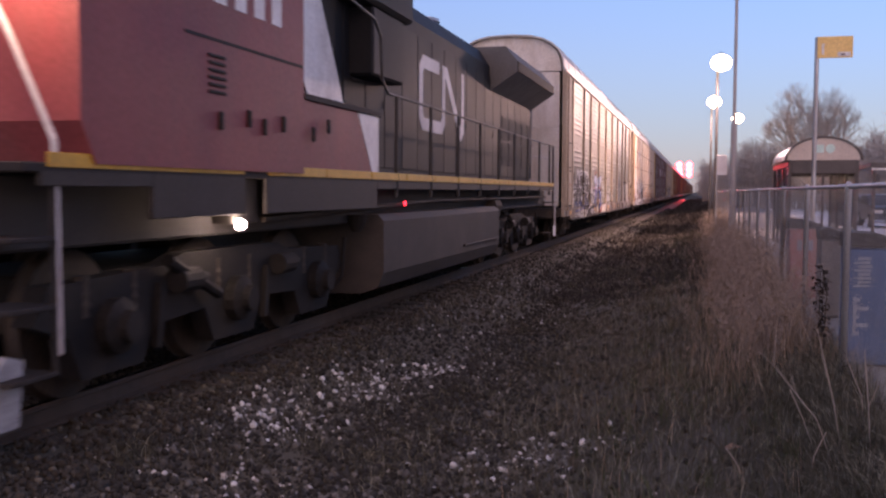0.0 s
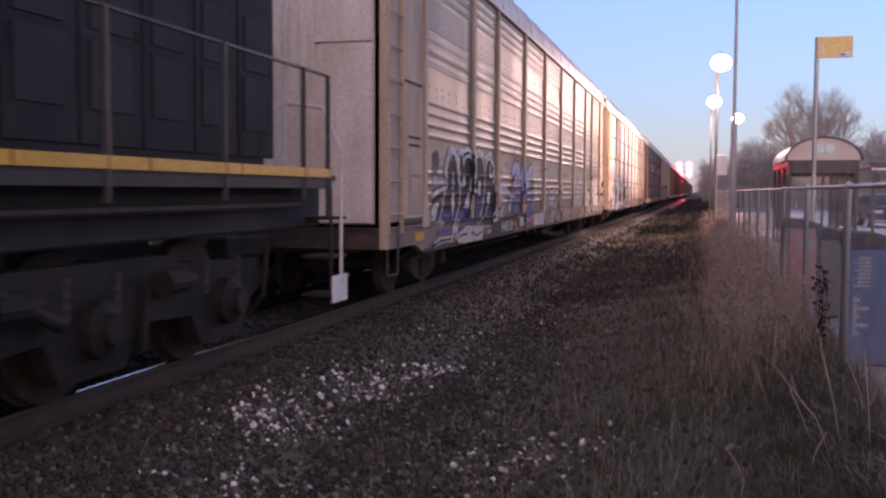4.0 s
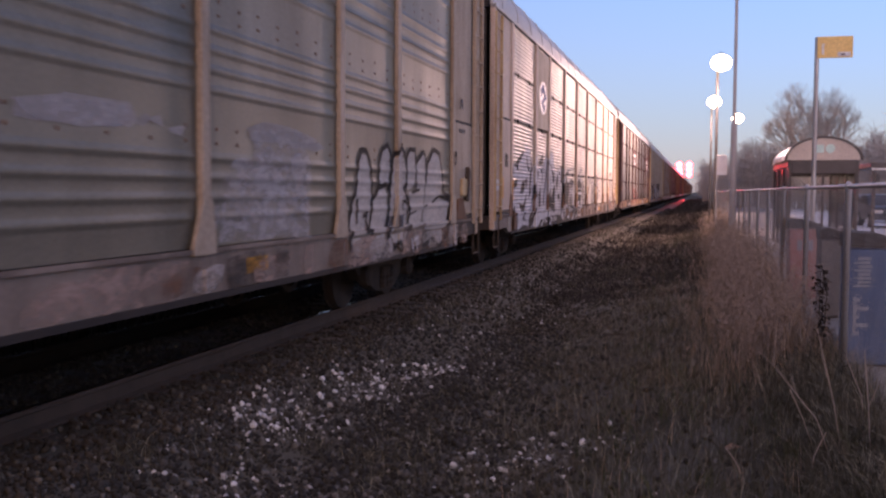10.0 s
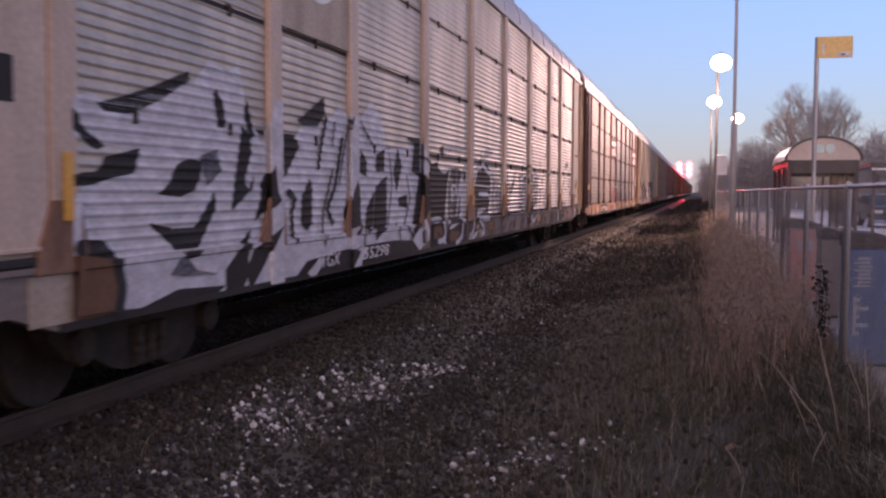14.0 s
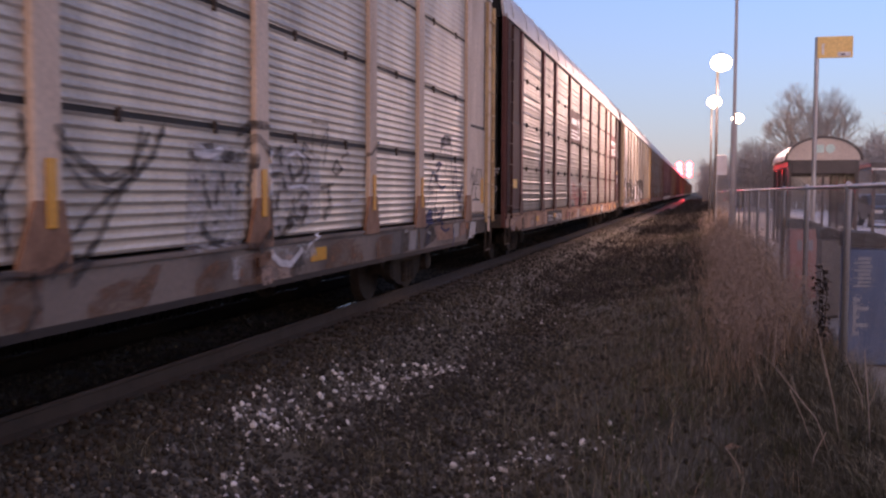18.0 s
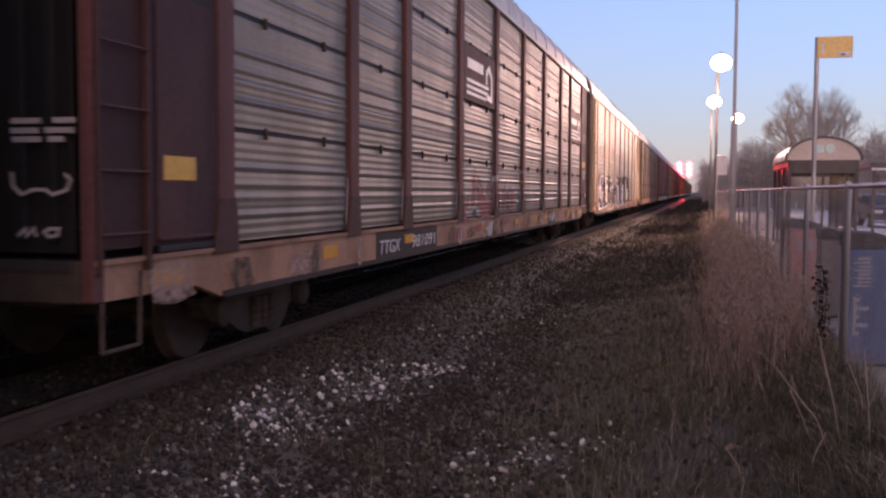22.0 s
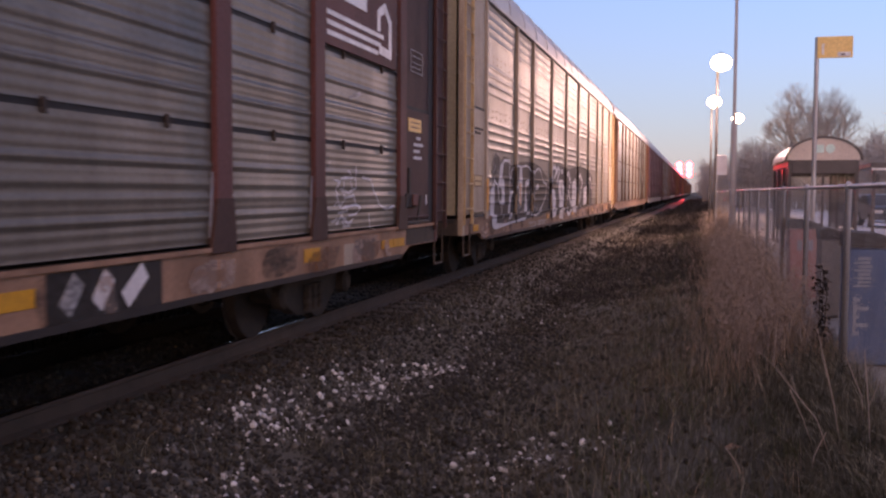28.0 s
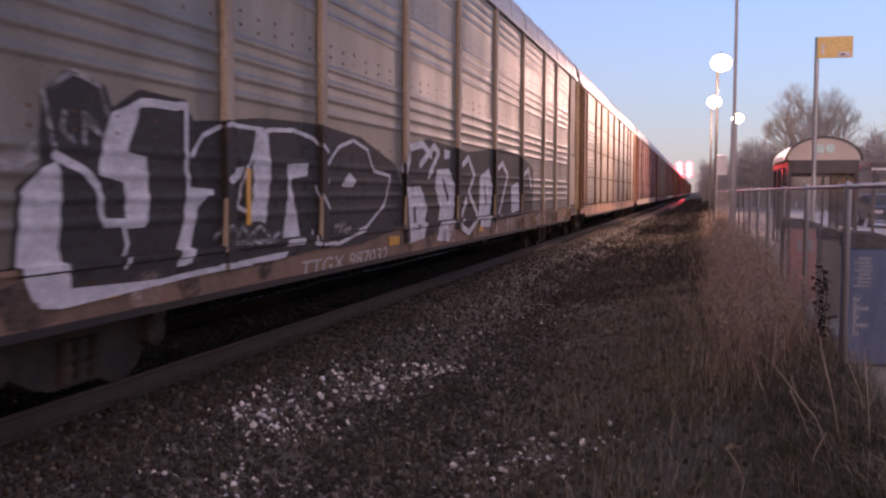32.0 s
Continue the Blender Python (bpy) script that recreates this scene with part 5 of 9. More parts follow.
for y, lean in ((19.08, 0.07), (19.4, 0.07), (19.76, 0.12)):
    part("logo_bar", ribbon([(y - lean, 0.77), (y + lean, 0.95)], 0.13, OUT - 0.016), WHITE, car_3, "white slanted block")
plate(car_3, "placard", YELLOW, 0.85, 1.3, 1.55, 1.72, OUT - 0.008, "yellow placard")
plate(car_3, "placard", YELLOW, 26.05, 26.63, 2.24, 2.41, OUT - 0.008, "yellow placard")
for z in (2.29, 2.35):
    plate(car_3, "placard_line", RUST, 26.15, 26.55, z, z + 0.018, OUT - 0.006)
for i, (a, b) in enumerate(((26.3, 26.66), (26.28, 26.56), (26.3, 26.72), (26.42, 26.6))):
    plate(car_3, "stencil_bar", SPRAY_WHITE, a, b, 1.89 + 0.085 * i, 1.93 + 0.085 * i, OUT - 0.008)
for a, b, c, d in ((26.15, 26.71, 3.0, 3.012), (26.15, 26.71, 3.27, 3.282), (26.15, 26.165, 3.0, 3.28), (26.695, 26.71, 3.0, 3.28), (26.22, 26.62, 3.2, 3.212), (26.22, 26.64, 3.12, 3.132), (26.22, 26.6, 3.06, 3.072)):
    plate(car_3, "stencil_bar", SPRAY_GREY, a, b, c, d, OUT - 0.008)
latch = part("latch_box", Shape().box(OUT - 0.03, OUT + 0.02, 25.86, 26.34, 1.27, 1.45, 0.01), BLACK, car_3)
part("latch_cover", Shape().box(OUT + 0.02, OUT + 0.045, 26.1, 26.32, 1.29, 1.44, 0.01), BROWN, latch)
part("latch_lever", Shape().box(OUT - 0.02, OUT + 0.01, 26.02, 26.1, 1.44, 1.78, 0.008), BLACK, latch)
part("brace", Shape().prism([(26.44, 1.08), (26.5, 1.08), (26.7, 1.42), (26.6, 1.42)], OUT - 0.02, OUT - 0.004), BLACK, car_3)
plate(car_3, "sticker", WHITE, 26.88, 26.93, 1.3, 1.43, OUT - 0.008)
plate(car_3, "reflector", REFLECT, 24.98, 25.42, 0.8, 0.9, SILL_X + 0.002, "yellow reflective strip")
plate(car_3, "reflector", REFLECT, 25.44, 25.88, 0.8, 0.9, SILL_X + 0.002, "yellow reflective strip")
plate(car_3, "sill_patch", UNDER, 24.06, 24.7, 0.72, 0.94, OUT - 0.014)
plate(car_3, "sill_patch", CREAM, 23.72, 24.03, 0.7, 0.92, OUT - 0.014)
def end_stroke(points, width):
    """A painted stroke on the front door of the third car, given as (x, z)."""
    q = ribbon(points, width, 0.0, 0.004)
    q.v = [(y, 0.02 - x, z) for x, y, z in q.v]
    return q


for z, spans in ((1.905, ((1.0, 1.22), (1.3, 1.46))), (1.845, ((1.0, 1.2), (1.24, 1.45))), (1.79, ((1.01, 1.22), (1.26, 1.38)))):
    for a, b in spans:
        part("stencil_bar", end_stroke([(a, z), (b, z)], 0.035), SPRAY_GREY, car_3, "pale stencilled bar")
for stroke in ([(1.0, 1.59), (1.01, 1.5), (1.07, 1.45), (1.15, 1.48), (1.24, 1.48), (1.29, 1.45), (1.39, 1.48), (1.42, 1.54), (1.38, 1.58)], [(1.04, 1.19), (1.09, 1.24), (1.1, 1.19), (1.15, 1.24), (1.17, 1.19)], [(1.26, 1.24), (1.23, 1.22), (1.26, 1.19), (1.32, 1.2), (1.33, 1.24), (1.26, 1.24)]):
    part("scrawl", end_stroke(stroke, 0.022), SPRAY_GREY, car_3, "pale scrawled stroke")
# fourth car: placards, yellow uprights
plate(car_4, "reflector", REFLECT, BAYS[3] + 0.24, BAYS[3] + 0.32, 1.2, 1.66, OUT + 0.022, "yellow reflective strip")
plate(car_4, "reflector", REFLECT, 1.72, 1.86, 1.15, 1.7, OUT + 0.022, "yellow reflective strip")
plate(car_4, "placard", LADDER_CREAM, 0.83, 1.43, 1.56, 1.75, OUT - 0.009, "yellowed placard with a dark border")
for a, b, c, d in ((0.83, 1.43, 1.56, 1.575), (0.83, 1.43, 1.735, 1.75), (0.83, 0.85, 1.57, 1.74), (1.41, 1.43, 1.57, 1.74), (0.9, 1.35, 1.64, 1.66)):
    plate(car_4, "placard_line", RUST, a, b, c, d, OUT - 0.006)
for i in range(2):
    plate(car_4, "stencil_bar", SPRAY_BLACK, 0.86, 1.5 - 0.2 * i, 2.5 - 0.07 * i, 2.54 - 0.07 * i, OUT - 0.008)
lettering(car_4, "TTGX", 6.15, 0.665, 0.16, SPRAY_SILVER, OUT - 0.013, "pale stencilled letters", 1.2)
lettering(car_4, "987032", 7.45, 0.665, 0.16, SPRAY_SILVER, OUT - 0.013, "pale stencilled digits", 1.36)

tag = Tag(car_1, GREY_CREAM, "black, white and blue graffiti letters")
tag.fill(SPRAY_HAZE, "2.22,1.69 2.50,1.76 2.86,1.70 3.02,1.69 2.97,1.57 2.49,1.52 2.21,1.45")
tag.fill(SPRAY_HAZE, "2.20,1.05 2.48,1.06 2.68,1.14 3.01,1.16 2.96,0.99 2.59,0.95 2.16,0.96")
tag.fill(SPRAY_SLATE, "2.23,1.99 2.37,2.06 2.58,2.04 2.66,1.92 2.63,1.81 2.40,1.71 2.22,1.74")
tag.fill(SPRAY_WHITE, "2.21,1.26 2.54,1.33 2.58,1.29 2.49,1.17 2.39,1.06 2.20,1.07")
tag.fill(SPRAY_WHITE, "2.44,0.99 2.69,0.99 2.70,1.02 2.45,1.01")
tag.fill(SPRAY_BLACK, "2.90,1.73 2.98,1.86 3.12,2.02 3.26,2.13 3.50,2.11 3.69,1.98 3.80,2.07 3.97,2.12 4.19,2.11 4.39,2.16 4.65,2.11 4.81,2.02 4.98,2.11 5.22,2.16 5.60,2.10 5.71,2.03 5.83,2.09 6.16,2.14 6.29,2.02 6.49,1.92 6.54,1.73 6.45,1.63 6.71,1.44 6.88,1.41 6.85,1.13 6.34,0.97 4.74,0.99 3.53,1.02 2.63,1.03 2.77,1.27 2.91,1.50 3.05,1.70")
tag.fill(SPRAY_BLACK, "2.21,1.38 2.49,1.45 2.91,1.49 2.85,1.43 2.56,1.34 2.21,1.27")
tag.fill(SPRAY_BLACK, "2.61,1.36 2.72,1.32 2.56,1.05 2.42,1.03")
tag.fill(SPRAY_BLACK, "2.20,1.13 2.28,1.14 2.28,1.11 2.20,1.10")
tag.line(SPRAY_BLACK, 0.03, "2.30,1.47 2.49,1.51 2.97,1.55")
tag.line(SPRAY_WHITE, 0.03, "2.21,1.40 2.47,1.47 2.91,1.52 3.05,1.54")
tag.fill(SPRAY_NAVY, "2.75,1.21 3.29,1.20 3.27,1.02 2.63,1.02 2.68,1.13")
tag.fill(SPRAY_NAVY, "3.48,1.13 3.71,1.22 3.67,1.09 3.52,1.02 3.37,1.03")
tag.fill(SPRAY_NAVY, "4.19,1.21 4.82,1.20 4.80,0.99 3.66,1.02 3.78,1.17")
tag.fill(SPRAY_NAVY, "4.94,1.33 5.68,1.35 5.56,1.13 5.30,1.01 4.84,1.01 4.92,1.20")
tag.fill(SPRAY_NAVY, "5.68,1.15 6.28,1.15 6.39,1.05 5.66,1.02")
tag.fill(SPRAY_BLUE, "2.79,1.16 3.25,1.15 3.28,1.09 2.75,1.10")
tag.fill(SPRAY_BLUE, "3.84,1.16 4.14,1.17 4.14,1.06 3.77,1.06")
tag.fill(SPRAY_BLUE, "4.98,1.30 5.54,1.30 5.45,1.22 4.98,1.21")
tag.line(SPRAY_WHITE, 0.032, "2.92,1.74 2.98,1.86 3.12,2.02 3.26,2.12 3.50,2.11 3.69,1.98 3.74,1.85")
tag.line(SPRAY_WHITE, 0.032, "3.69,1.98 3.80,2.07 3.97,2.12 4.19,2.11 4.39,2.16 4.65,2.11 4.81,2.02")
tag.line(SPRAY_WHITE, 0.032, "4.81,2.02 4.98,2.11 5.22,2.16 5.60,2.10 5.71,2.03 5.83,2.09 6.19,2.15 6.29,2.02 6.49,1.92 6.54,1.73 6.42,1.64")
tag.line(SPRAY_WHITE, 0.028, "2.97,1.75 3.14,1.93 3.29,2.05 3.38,2.06 3.52,2.04 3.68,1.88 3.72,1.77 3.78,1.62 3.86,1.49 3.82,1.31 3.69,1.13 3.52,1.01 3.45,0.91")
tag.line(SPRAY_WHITE, 0.028, "3.89,2.05 4.03,2.08 4.07,2.01 4.10,1.89 4.15,1.98 4.34,2.04 4.56,2.05 4.77,1.94 4.80,1.84 4.70,1.74 4.61,1.63 4.53,1.53 4.89,1.45 4.94,1.14")
tag.line(SPRAY_WHITE, 0.028, "4.84,1.91 4.94,2.02 5.22,2.09 5.46,2.06 5.64,1.94 5.70,1.66 5.62,1.41 5.47,1.17 5.25,0.99")
tag.line(SPRAY_WHITE, 0.028, "5.75,1.85 5.78,1.98 5.98,2.05 6.18,2.06 6.24,1.97 6.13,1.84 6.10,1.76 6.31,1.74 6.44,1.83")
tag.line(SPRAY_WHITE, 0.022, "2.90,1.72 3.06,1.70 2.91,1.50 2.75,1.24 2.63,1.03")
tag.line(SPRAY_WHITE, 0.022, "4.84,1.89 4.80,1.75 4.68,1.62")
tag.fill(SPRAY_WHITE, "3.33,1.99 3.39,1.98 3.38,1.92 3.32,1.93")
tag.fill(SPRAY_WHITE, "3.35,1.76 3.41,1.75 3.43,1.61 3.38,1.50 3.30,1.48 3.35,1.61")
tag.fill(SPRAY_WHITE, "3.31,1.45 3.43,1.45 3.46,1.25 3.39,1.10 3.39,0.96 3.30,0.96 3.37,1.10 3.29,1.25")
tag.fill(SPRAY_WHITE, "3.68,1.79 3.83,1.80 3.82,1.65 3.73,1.62")
tag.fill(SPRAY_WHITE, "3.71,1.98 3.82,2.01 3.80,1.66 3.90,1.62 3.87,1.58 3.76,1.62 3.72,1.81")
tag.fill(SPRAY_WHITE, "4.03,1.75 4.16,1.70 4.22,1.63 4.08,1.58 4.01,1.59")
tag.fill(SPRAY_WHITE, "4.37,1.46 4.43,1.49 4.46,1.21 4.08,1.22")
tag.fill(SPRAY_WHITE, "4.54,1.42 4.61,1.24 4.67,1.20 4.55,1.20")
tag.fill(SPRAY_WHITE, "5.20,1.66 5.31,1.64 5.28,1.41 5.12,1.41 5.13,1.55")
tag.fill(SPRAY_WHITE, "5.89,1.46 6.10,1.46 6.06,1.34 5.90,1.21 5.85,1.36")
tag.fill(SPRAY_WHITE, "6.08,1.86 6.25,1.72 6.06,1.72")
tag.fill(SPRAY_WHITE, "6.71,1.76 6.93,1.80 7.04,1.59 6.71,1.57")
tag.line(SPRAY_WHITE, 0.02, "5.90,1.22 5.70,1.04")
tag.line(SPRAY_WHITE, 0.02, "3.75,1.61 3.99,1.55 4.16,1.62")
tag.line(SPRAY_WHITE, 0.034, "6.61,1.52 7.20,1.55 7.30,1.64 7.43,1.57 8.04,1.39 8.47,1.39")
tag.line(SPRAY_WHITE, 0.034, "6.74,1.49 6.65,1.15 6.43,1.02")
tag.line(SPRAY_WHITE, 0.024, "6.98,1.47 7.20,1.43 7.01,1.12 6.70,1.12")
tag.line(SPRAY_WHITE, 0.024, "6.25,0.96 6.66,0.97")
tag.line(SPRAY_SILVER, 0.05, "7.33,1.53 7.39,1.18 6.93,1.02")
tag.fill(SPRAY_SILVER, "3.53,0.83 4.13,0.93 5.14,0.89 5.31,0.93 5.37,0.85 5.24,0.62 4.74,0.64 4.12,0.65 3.52,0.70")
tag.fill(SPRAY_SILVER, "2.16,0.77 2.43,0.83 3.20,0.82 3.14,0.73 2.63,0.74 2.15,0.69")
tag.fill(SPRAY_BLUE, "2.34,0.88 2.47,0.93 3.25,0.94 3.24,0.88 2.74,0.87 2.43,0.86")
tag.fill(SPRAY_BLUE, "3.89,0.96 4.69,0.98 4.72,0.93 4.13,0.94 3.56,0.87 3.46,0.88")
tag.line(SPRAY_BLACK, 0.016, "3.67,0.79 3.89,0.81 4.16,0.81")
tag.line(SPRAY_BLACK, 0.016, "4.48,0.82 4.83,0.74 5.27,0.81")
tag.line(SPRAY_BLACK, 0.016, "2.15,0.72 2.53,0.78 2.90,0.77 3.14,0.78")
tag.line(SPRAY_WHITE, 0.03, "3.23,0.95 3.34,0.89 3.46,0.93 3.43,0.77")
tag.line(SPRAY_WHITE, 0.03, "3.14,0.75 3.23,0.88")
tag.line(SPRAY_HAZE, 0.06, "8.23,2.25 8.63,2.22")
tag.line(SPRAY_HAZE, 0.06, "8.52,2.50 8.59,2.28")
tag.done()
tag = Tag(car_1, GREY_CREAM, "blue and white graffiti letters")
tag.fill(SPRAY_HAZE, "7.35,2.02 7.85,2.06 8.15,2.00 8.07,1.92 7.58,1.94")
tag.fill(SPRAY_HAZE, "11.58,2.01 12.07,2.01 12.04,1.89 11.51,1.90")
tag.fill(SPRAY_HAZE, "13.00,2.00 14.16,2.09 15.22,1.99 13.71,1.89")
tag.fill(SPRAY_HAZE, "7.10,1.89 7.37,1.89 7.35,1.83 7.10,1.82")
tag.fill(SPRAY_HAZE, "8.41,2.25 8.56,2.28 8.56,2.15 8.44,2.15")
tag.fill(SPRAY_SLATE, "7.78,1.57 8.33,1.60 8.36,1.45 8.31,1.35 7.83,1.26 7.78,1.40")
tag.fill(SPRAY_SLATE, "8.08,1.68 8.34,1.72 8.38,1.65 8.14,1.61")
tag.fill(SPRAY_WHITE, "7.09,1.62 7.32,1.64 7.37,1.56 7.56,1.47 7.79,1.44 7.93,1.43 7.91,1.38 7.72,1.38 7.46,1.40 7.36,1.30 7.27,1.34 7.17,1.37 7.08,1.43")
tag.fill(SPRAY_WHITE, "7.97,1.20 8.19,1.26 8.16,1.10 8.00,1.09")
tag.line(SPRAY_RED, 0.045, "8.35,1.98 8.48,2.10 8.63,2.16 8.88,2.20 9.12,2.18")
tag.line(SPRAY_RED, 0.045, "8.60,2.15 8.63,2.27")
tag.line(SPRAY_RED, 0.045, "10.16,2.12 10.09,2.21")
tag.line(SPRAY_RED, 0.045, "8.21,1.61 8.40,1.65")
tag.line(SPRAY_HAZE, 0.03, "10.20,2.17 10.29,2.32")
tag.line(SPRAY_HAZE, 0.03, "8.34,1.35 8.54,1.39")
tag.fill(SPRAY_BLACK, "8.17,1.84 8.28,1.96 8.45,2.05 8.66,2.11 8.93,2.12 9.15,2.04 9.28,1.90 9.29,1.64 9.28,1.42 9.14,1.21 8.96,1.11 8.73,0.94 8.48,0.86 8.28,0.89 8.22,1.05 8.33,1.25 8.44,1.58 8.52,1.68 8.30,1.72 8.19,1.75")
tag.fill(SPRAY_SKY, "8.22,1.83 8.30,1.94 8.45,2.02 8.66,2.08 8.91,2.08 9.11,2.02 9.22,1.90 9.23,1.71 9.20,1.58 8.46,1.57 8.56,1.70 8.72,1.86 8.47,1.78 8.30,1.75")
tag.fill(SPRAY_BLUE, "8.46,1.57 9.20,1.58 9.23,1.43 9.10,1.22 8.89,1.12 8.67,0.96 8.48,0.89 8.34,0.92 8.45,1.05 8.26,1.07 8.37,1.25 8.44,1.43")
tag.fill(SPRAY_RED, "8.78,1.74 8.89,1.81 8.99,1.73 8.97,1.58 8.83,1.50 8.75,1.42 8.65,1.27 8.57,1.23 8.64,1.43 8.75,1.59")
tag.line(SPRAY_BLACK, 0.02, "8.23,1.84 8.28,1.75 8.44,1.77 8.71,1.86 8.85,1.94")
tag.line(SPRAY_BLACK, 0.02, "8.80,1.78 8.90,1.83 9.01,1.74")
tag.line(SPRAY_BLACK, 0.02, "9.19,1.54 9.23,1.42 9.05,1.21 8.82,1.10 8.49,0.89")
tag.line(SPRAY_BLACK, 0.02, "8.49,1.24 8.53,1.09")
tag.line(SPRAY_WHITE, 0.011, "9.14,1.51 9.06,1.30 8.91,1.19 8.65,1.04")
tag.line(SPRAY_WHITE, 0.011, "8.83,1.70 8.85,1.63")
tag.fill(SPRAY_SKY, "9.25,1.86 9.43,1.96 9.56,2.02 9.81,2.05 9.84,1.92 9.78,1.65 9.64,1.51 9.42,1.49 9.32,1.64")
tag.fill(SPRAY_BLACK, "9.74,1.91 9.80,1.96 9.82,1.65 9.68,1.51 9.72,1.73")
tag.fill(SPRAY_BLUE, "9.40,1.50 9.80,1.55 9.83,1.41 9.64,1.21 9.40,1.22")
tag.fill(SPRAY_RED, "9.53,1.64 9.65,1.69 9.60,1.55 9.51,1.51")
tag.fill(SPRAY_RED, "9.31,1.17 9.56,1.19 9.46,1.03 9.27,1.00")
tag.line(SPRAY_WHITE, 0.02, "9.46,1.80 9.52,1.64 9.47,1.50")
tag.line(SPRAY_WHITE, 0.02, "9.57,1.94 9.70,1.82 9.64,1.64")
tag.fill(SPRAY_BLACK, "10.22,2.06 10.80,2.12 10.77,1.95 10.60,1.78 10.85,1.67 10.84,1.35 10.71,1.10 10.38,0.91 10.01,0.84 9.50,0.85 9.54,1.03 9.79,1.18 9.78,1.49 9.92,1.56 9.90,1.79 10.07,1.94")
tag.fill(SPRAY_SKY, "10.26,2.03 10.74,2.09 10.70,1.97 10.53,1.78 10.41,1.65 10.08,1.51 9.95,1.56 9.95,1.78 10.10,1.93")
tag.fill(SPRAY_BLACK, "10.26,1.74 10.42,1.84 10.39,1.71 10.25,1.65")
tag.fill(SPRAY_RED, "10.08,1.60 10.41,1.66 10.67,1.66 10.41,1.56")
tag.fill(SPRAY_BLUE, "9.83,1.49 10.74,1.50 10.78,1.37 10.64,1.12 10.34,0.94 10.01,0.87 9.76,0.89 9.53,0.87 9.57,1.03 9.82,1.19")
tag.fill(SPRAY_BLACK, "9.96,1.37 10.34,1.37 10.34,1.32 9.98,1.33")
tag.fill(SPRAY_RED, "9.99,1.30 10.31,1.30 10.18,1.16 10.04,1.15")
tag.line(SPRAY_WHITE, 0.016, "9.95,1.31 10.34,1.31")
tag.line(SPRAY_WHITE, 0.016, "9.88,1.44 10.74,1.46")
tag.line(SPRAY_WHITE, 0.016, "9.59,0.90 10.01,0.85 10.38,0.93")
tag.fill(SPRAY_RED, "10.34,0.93 10.65,0.97 10.70,0.76 10.01,0.72 9.46,0.72 9.50,0.83 10.01,0.80")
tag.fill(SPRAY_SILVER, "8.96,0.96 9.44,0.95 9.39,0.77 8.90,0.76")
tag.fill(SPRAY_SILVER, "10.69,0.96 12.18,1.00 12.22,0.72 10.69,0.72")
tag.line(SPRAY_WHITE, 0.022, "10.84,2.13 11.00,1.95 11.16,1.68 11.24,1.40 11.32,1.30")
tag.line(SPRAY_WHITE, 0.022, "10.96,1.87 11.26,1.62")
tag.line(SPRAY_WHITE, 0.022, "11.76,1.69 11.88,1.46 12.03,1.29 11.97,1.11 11.80,1.01")
tag.line(SPRAY_WHITE, 0.022, "10.76,1.11 10.92,1.26 11.18,1.44")
tag.line(SPRAY_WHITE, 0.012, "11.46,1.44 11.66,1.47 11.46,1.13")
tag.line(SPRAY_WHITE, 0.012, "12.20,1.41 12.07,1.11")
tag.line(SPRAY_WHITE, 0.012, "11.58,1.69 11.91,1.69")
tag.line(SPRAY_BLACK, 0.02, "12.27,1.99 12.40,2.02")
tag.line(SPRAY_BLACK, 0.02, "8.48,0.86 8.30,0.73")
tag.done()
tag = Tag(car_1, GREY_CREAM, "worn grey puffed letters with dark outlines")
tag.fill(SPRAY_GREY, "13.25,1.43 13.33,1.46 13.38,1.45 13.40,1.27 13.37,1.05 13.17,1.04 13.17,1.28")
tag.fill(SPRAY_GREY, "13.49,1.33 13.67,1.41 13.76,1.36 13.78,1.25 13.96,1.29 13.99,1.07 13.46,1.05")
tag.fill(SPRAY_GREY, "14.02,1.36 14.18,1.48 14.29,1.43 14.29,1.09 14.01,1.05")
tag.fill(SPRAY_GREY, "14.38,1.27 14.53,1.33 14.64,1.29 14.72,1.05 14.37,1.04")
tag.fill(SPRAY_GREY, "14.99,1.38 15.16,1.44 15.30,1.34 15.30,1.17 15.08,1.13 15.01,1.22")
tag.fill(SPRAY_GREY, "12.97,0.99 13.20,0.99 13.20,0.80 12.92,0.77")
tag.fill(SPRAY_GREY, "13.40,1.01 13.90,1.02 13.94,0.97 13.45,0.94")
tag.fill(SPRAY_GREY, "14.00,1.00 14.23,1.00 14.19,0.87 14.03,0.78 13.96,0.89")
tag.fill(SPRAY_GREY, "14.36,0.94 14.66,0.97 14.62,0.75 14.29,0.73")
tag.fill(SPRAY_GREY, "14.74,0.82 14.98,0.97 15.15,0.87 15.14,0.74 14.72,0.74")
tag.fill(SPRAY_HAZE, "15.57,1.51 15.73,1.61 15.85,1.51 15.80,1.11 15.41,1.08 15.52,1.42")
tag.fill(SPRAY_HAZE, "15.98,1.98 16.31,2.02 17.19,2.03 17.19,1.89 16.20,1.87")
tag.fill(SPRAY_HAZE, "18.99,2.00 20.05,2.02 20.43,1.92 18.99,1.87")
tag.fill(SPRAY_HAZE, "18.68,1.15 18.80,1.65 19.19,1.85 20.10,1.91 20.24,1.75 20.20,1.08")
tag.fill(SPRAY_HAZE, "14.04,1.95 14.43,2.00 14.73,1.98 14.16,1.88")
tag.line(SPRAY_SLATE, 0.03, "13.12,1.03 13.13,1.28 13.18,1.43 13.28,1.50 13.38,1.48 13.41,1.40")
tag.line(SPRAY_SLATE, 0.03, "13.44,1.27 13.47,1.35 13.61,1.43 13.76,1.40")
tag.line(SPRAY_SLATE, 0.03, "13.99,1.35 14.06,1.46 14.19,1.52 14.32,1.45 14.38,1.35")
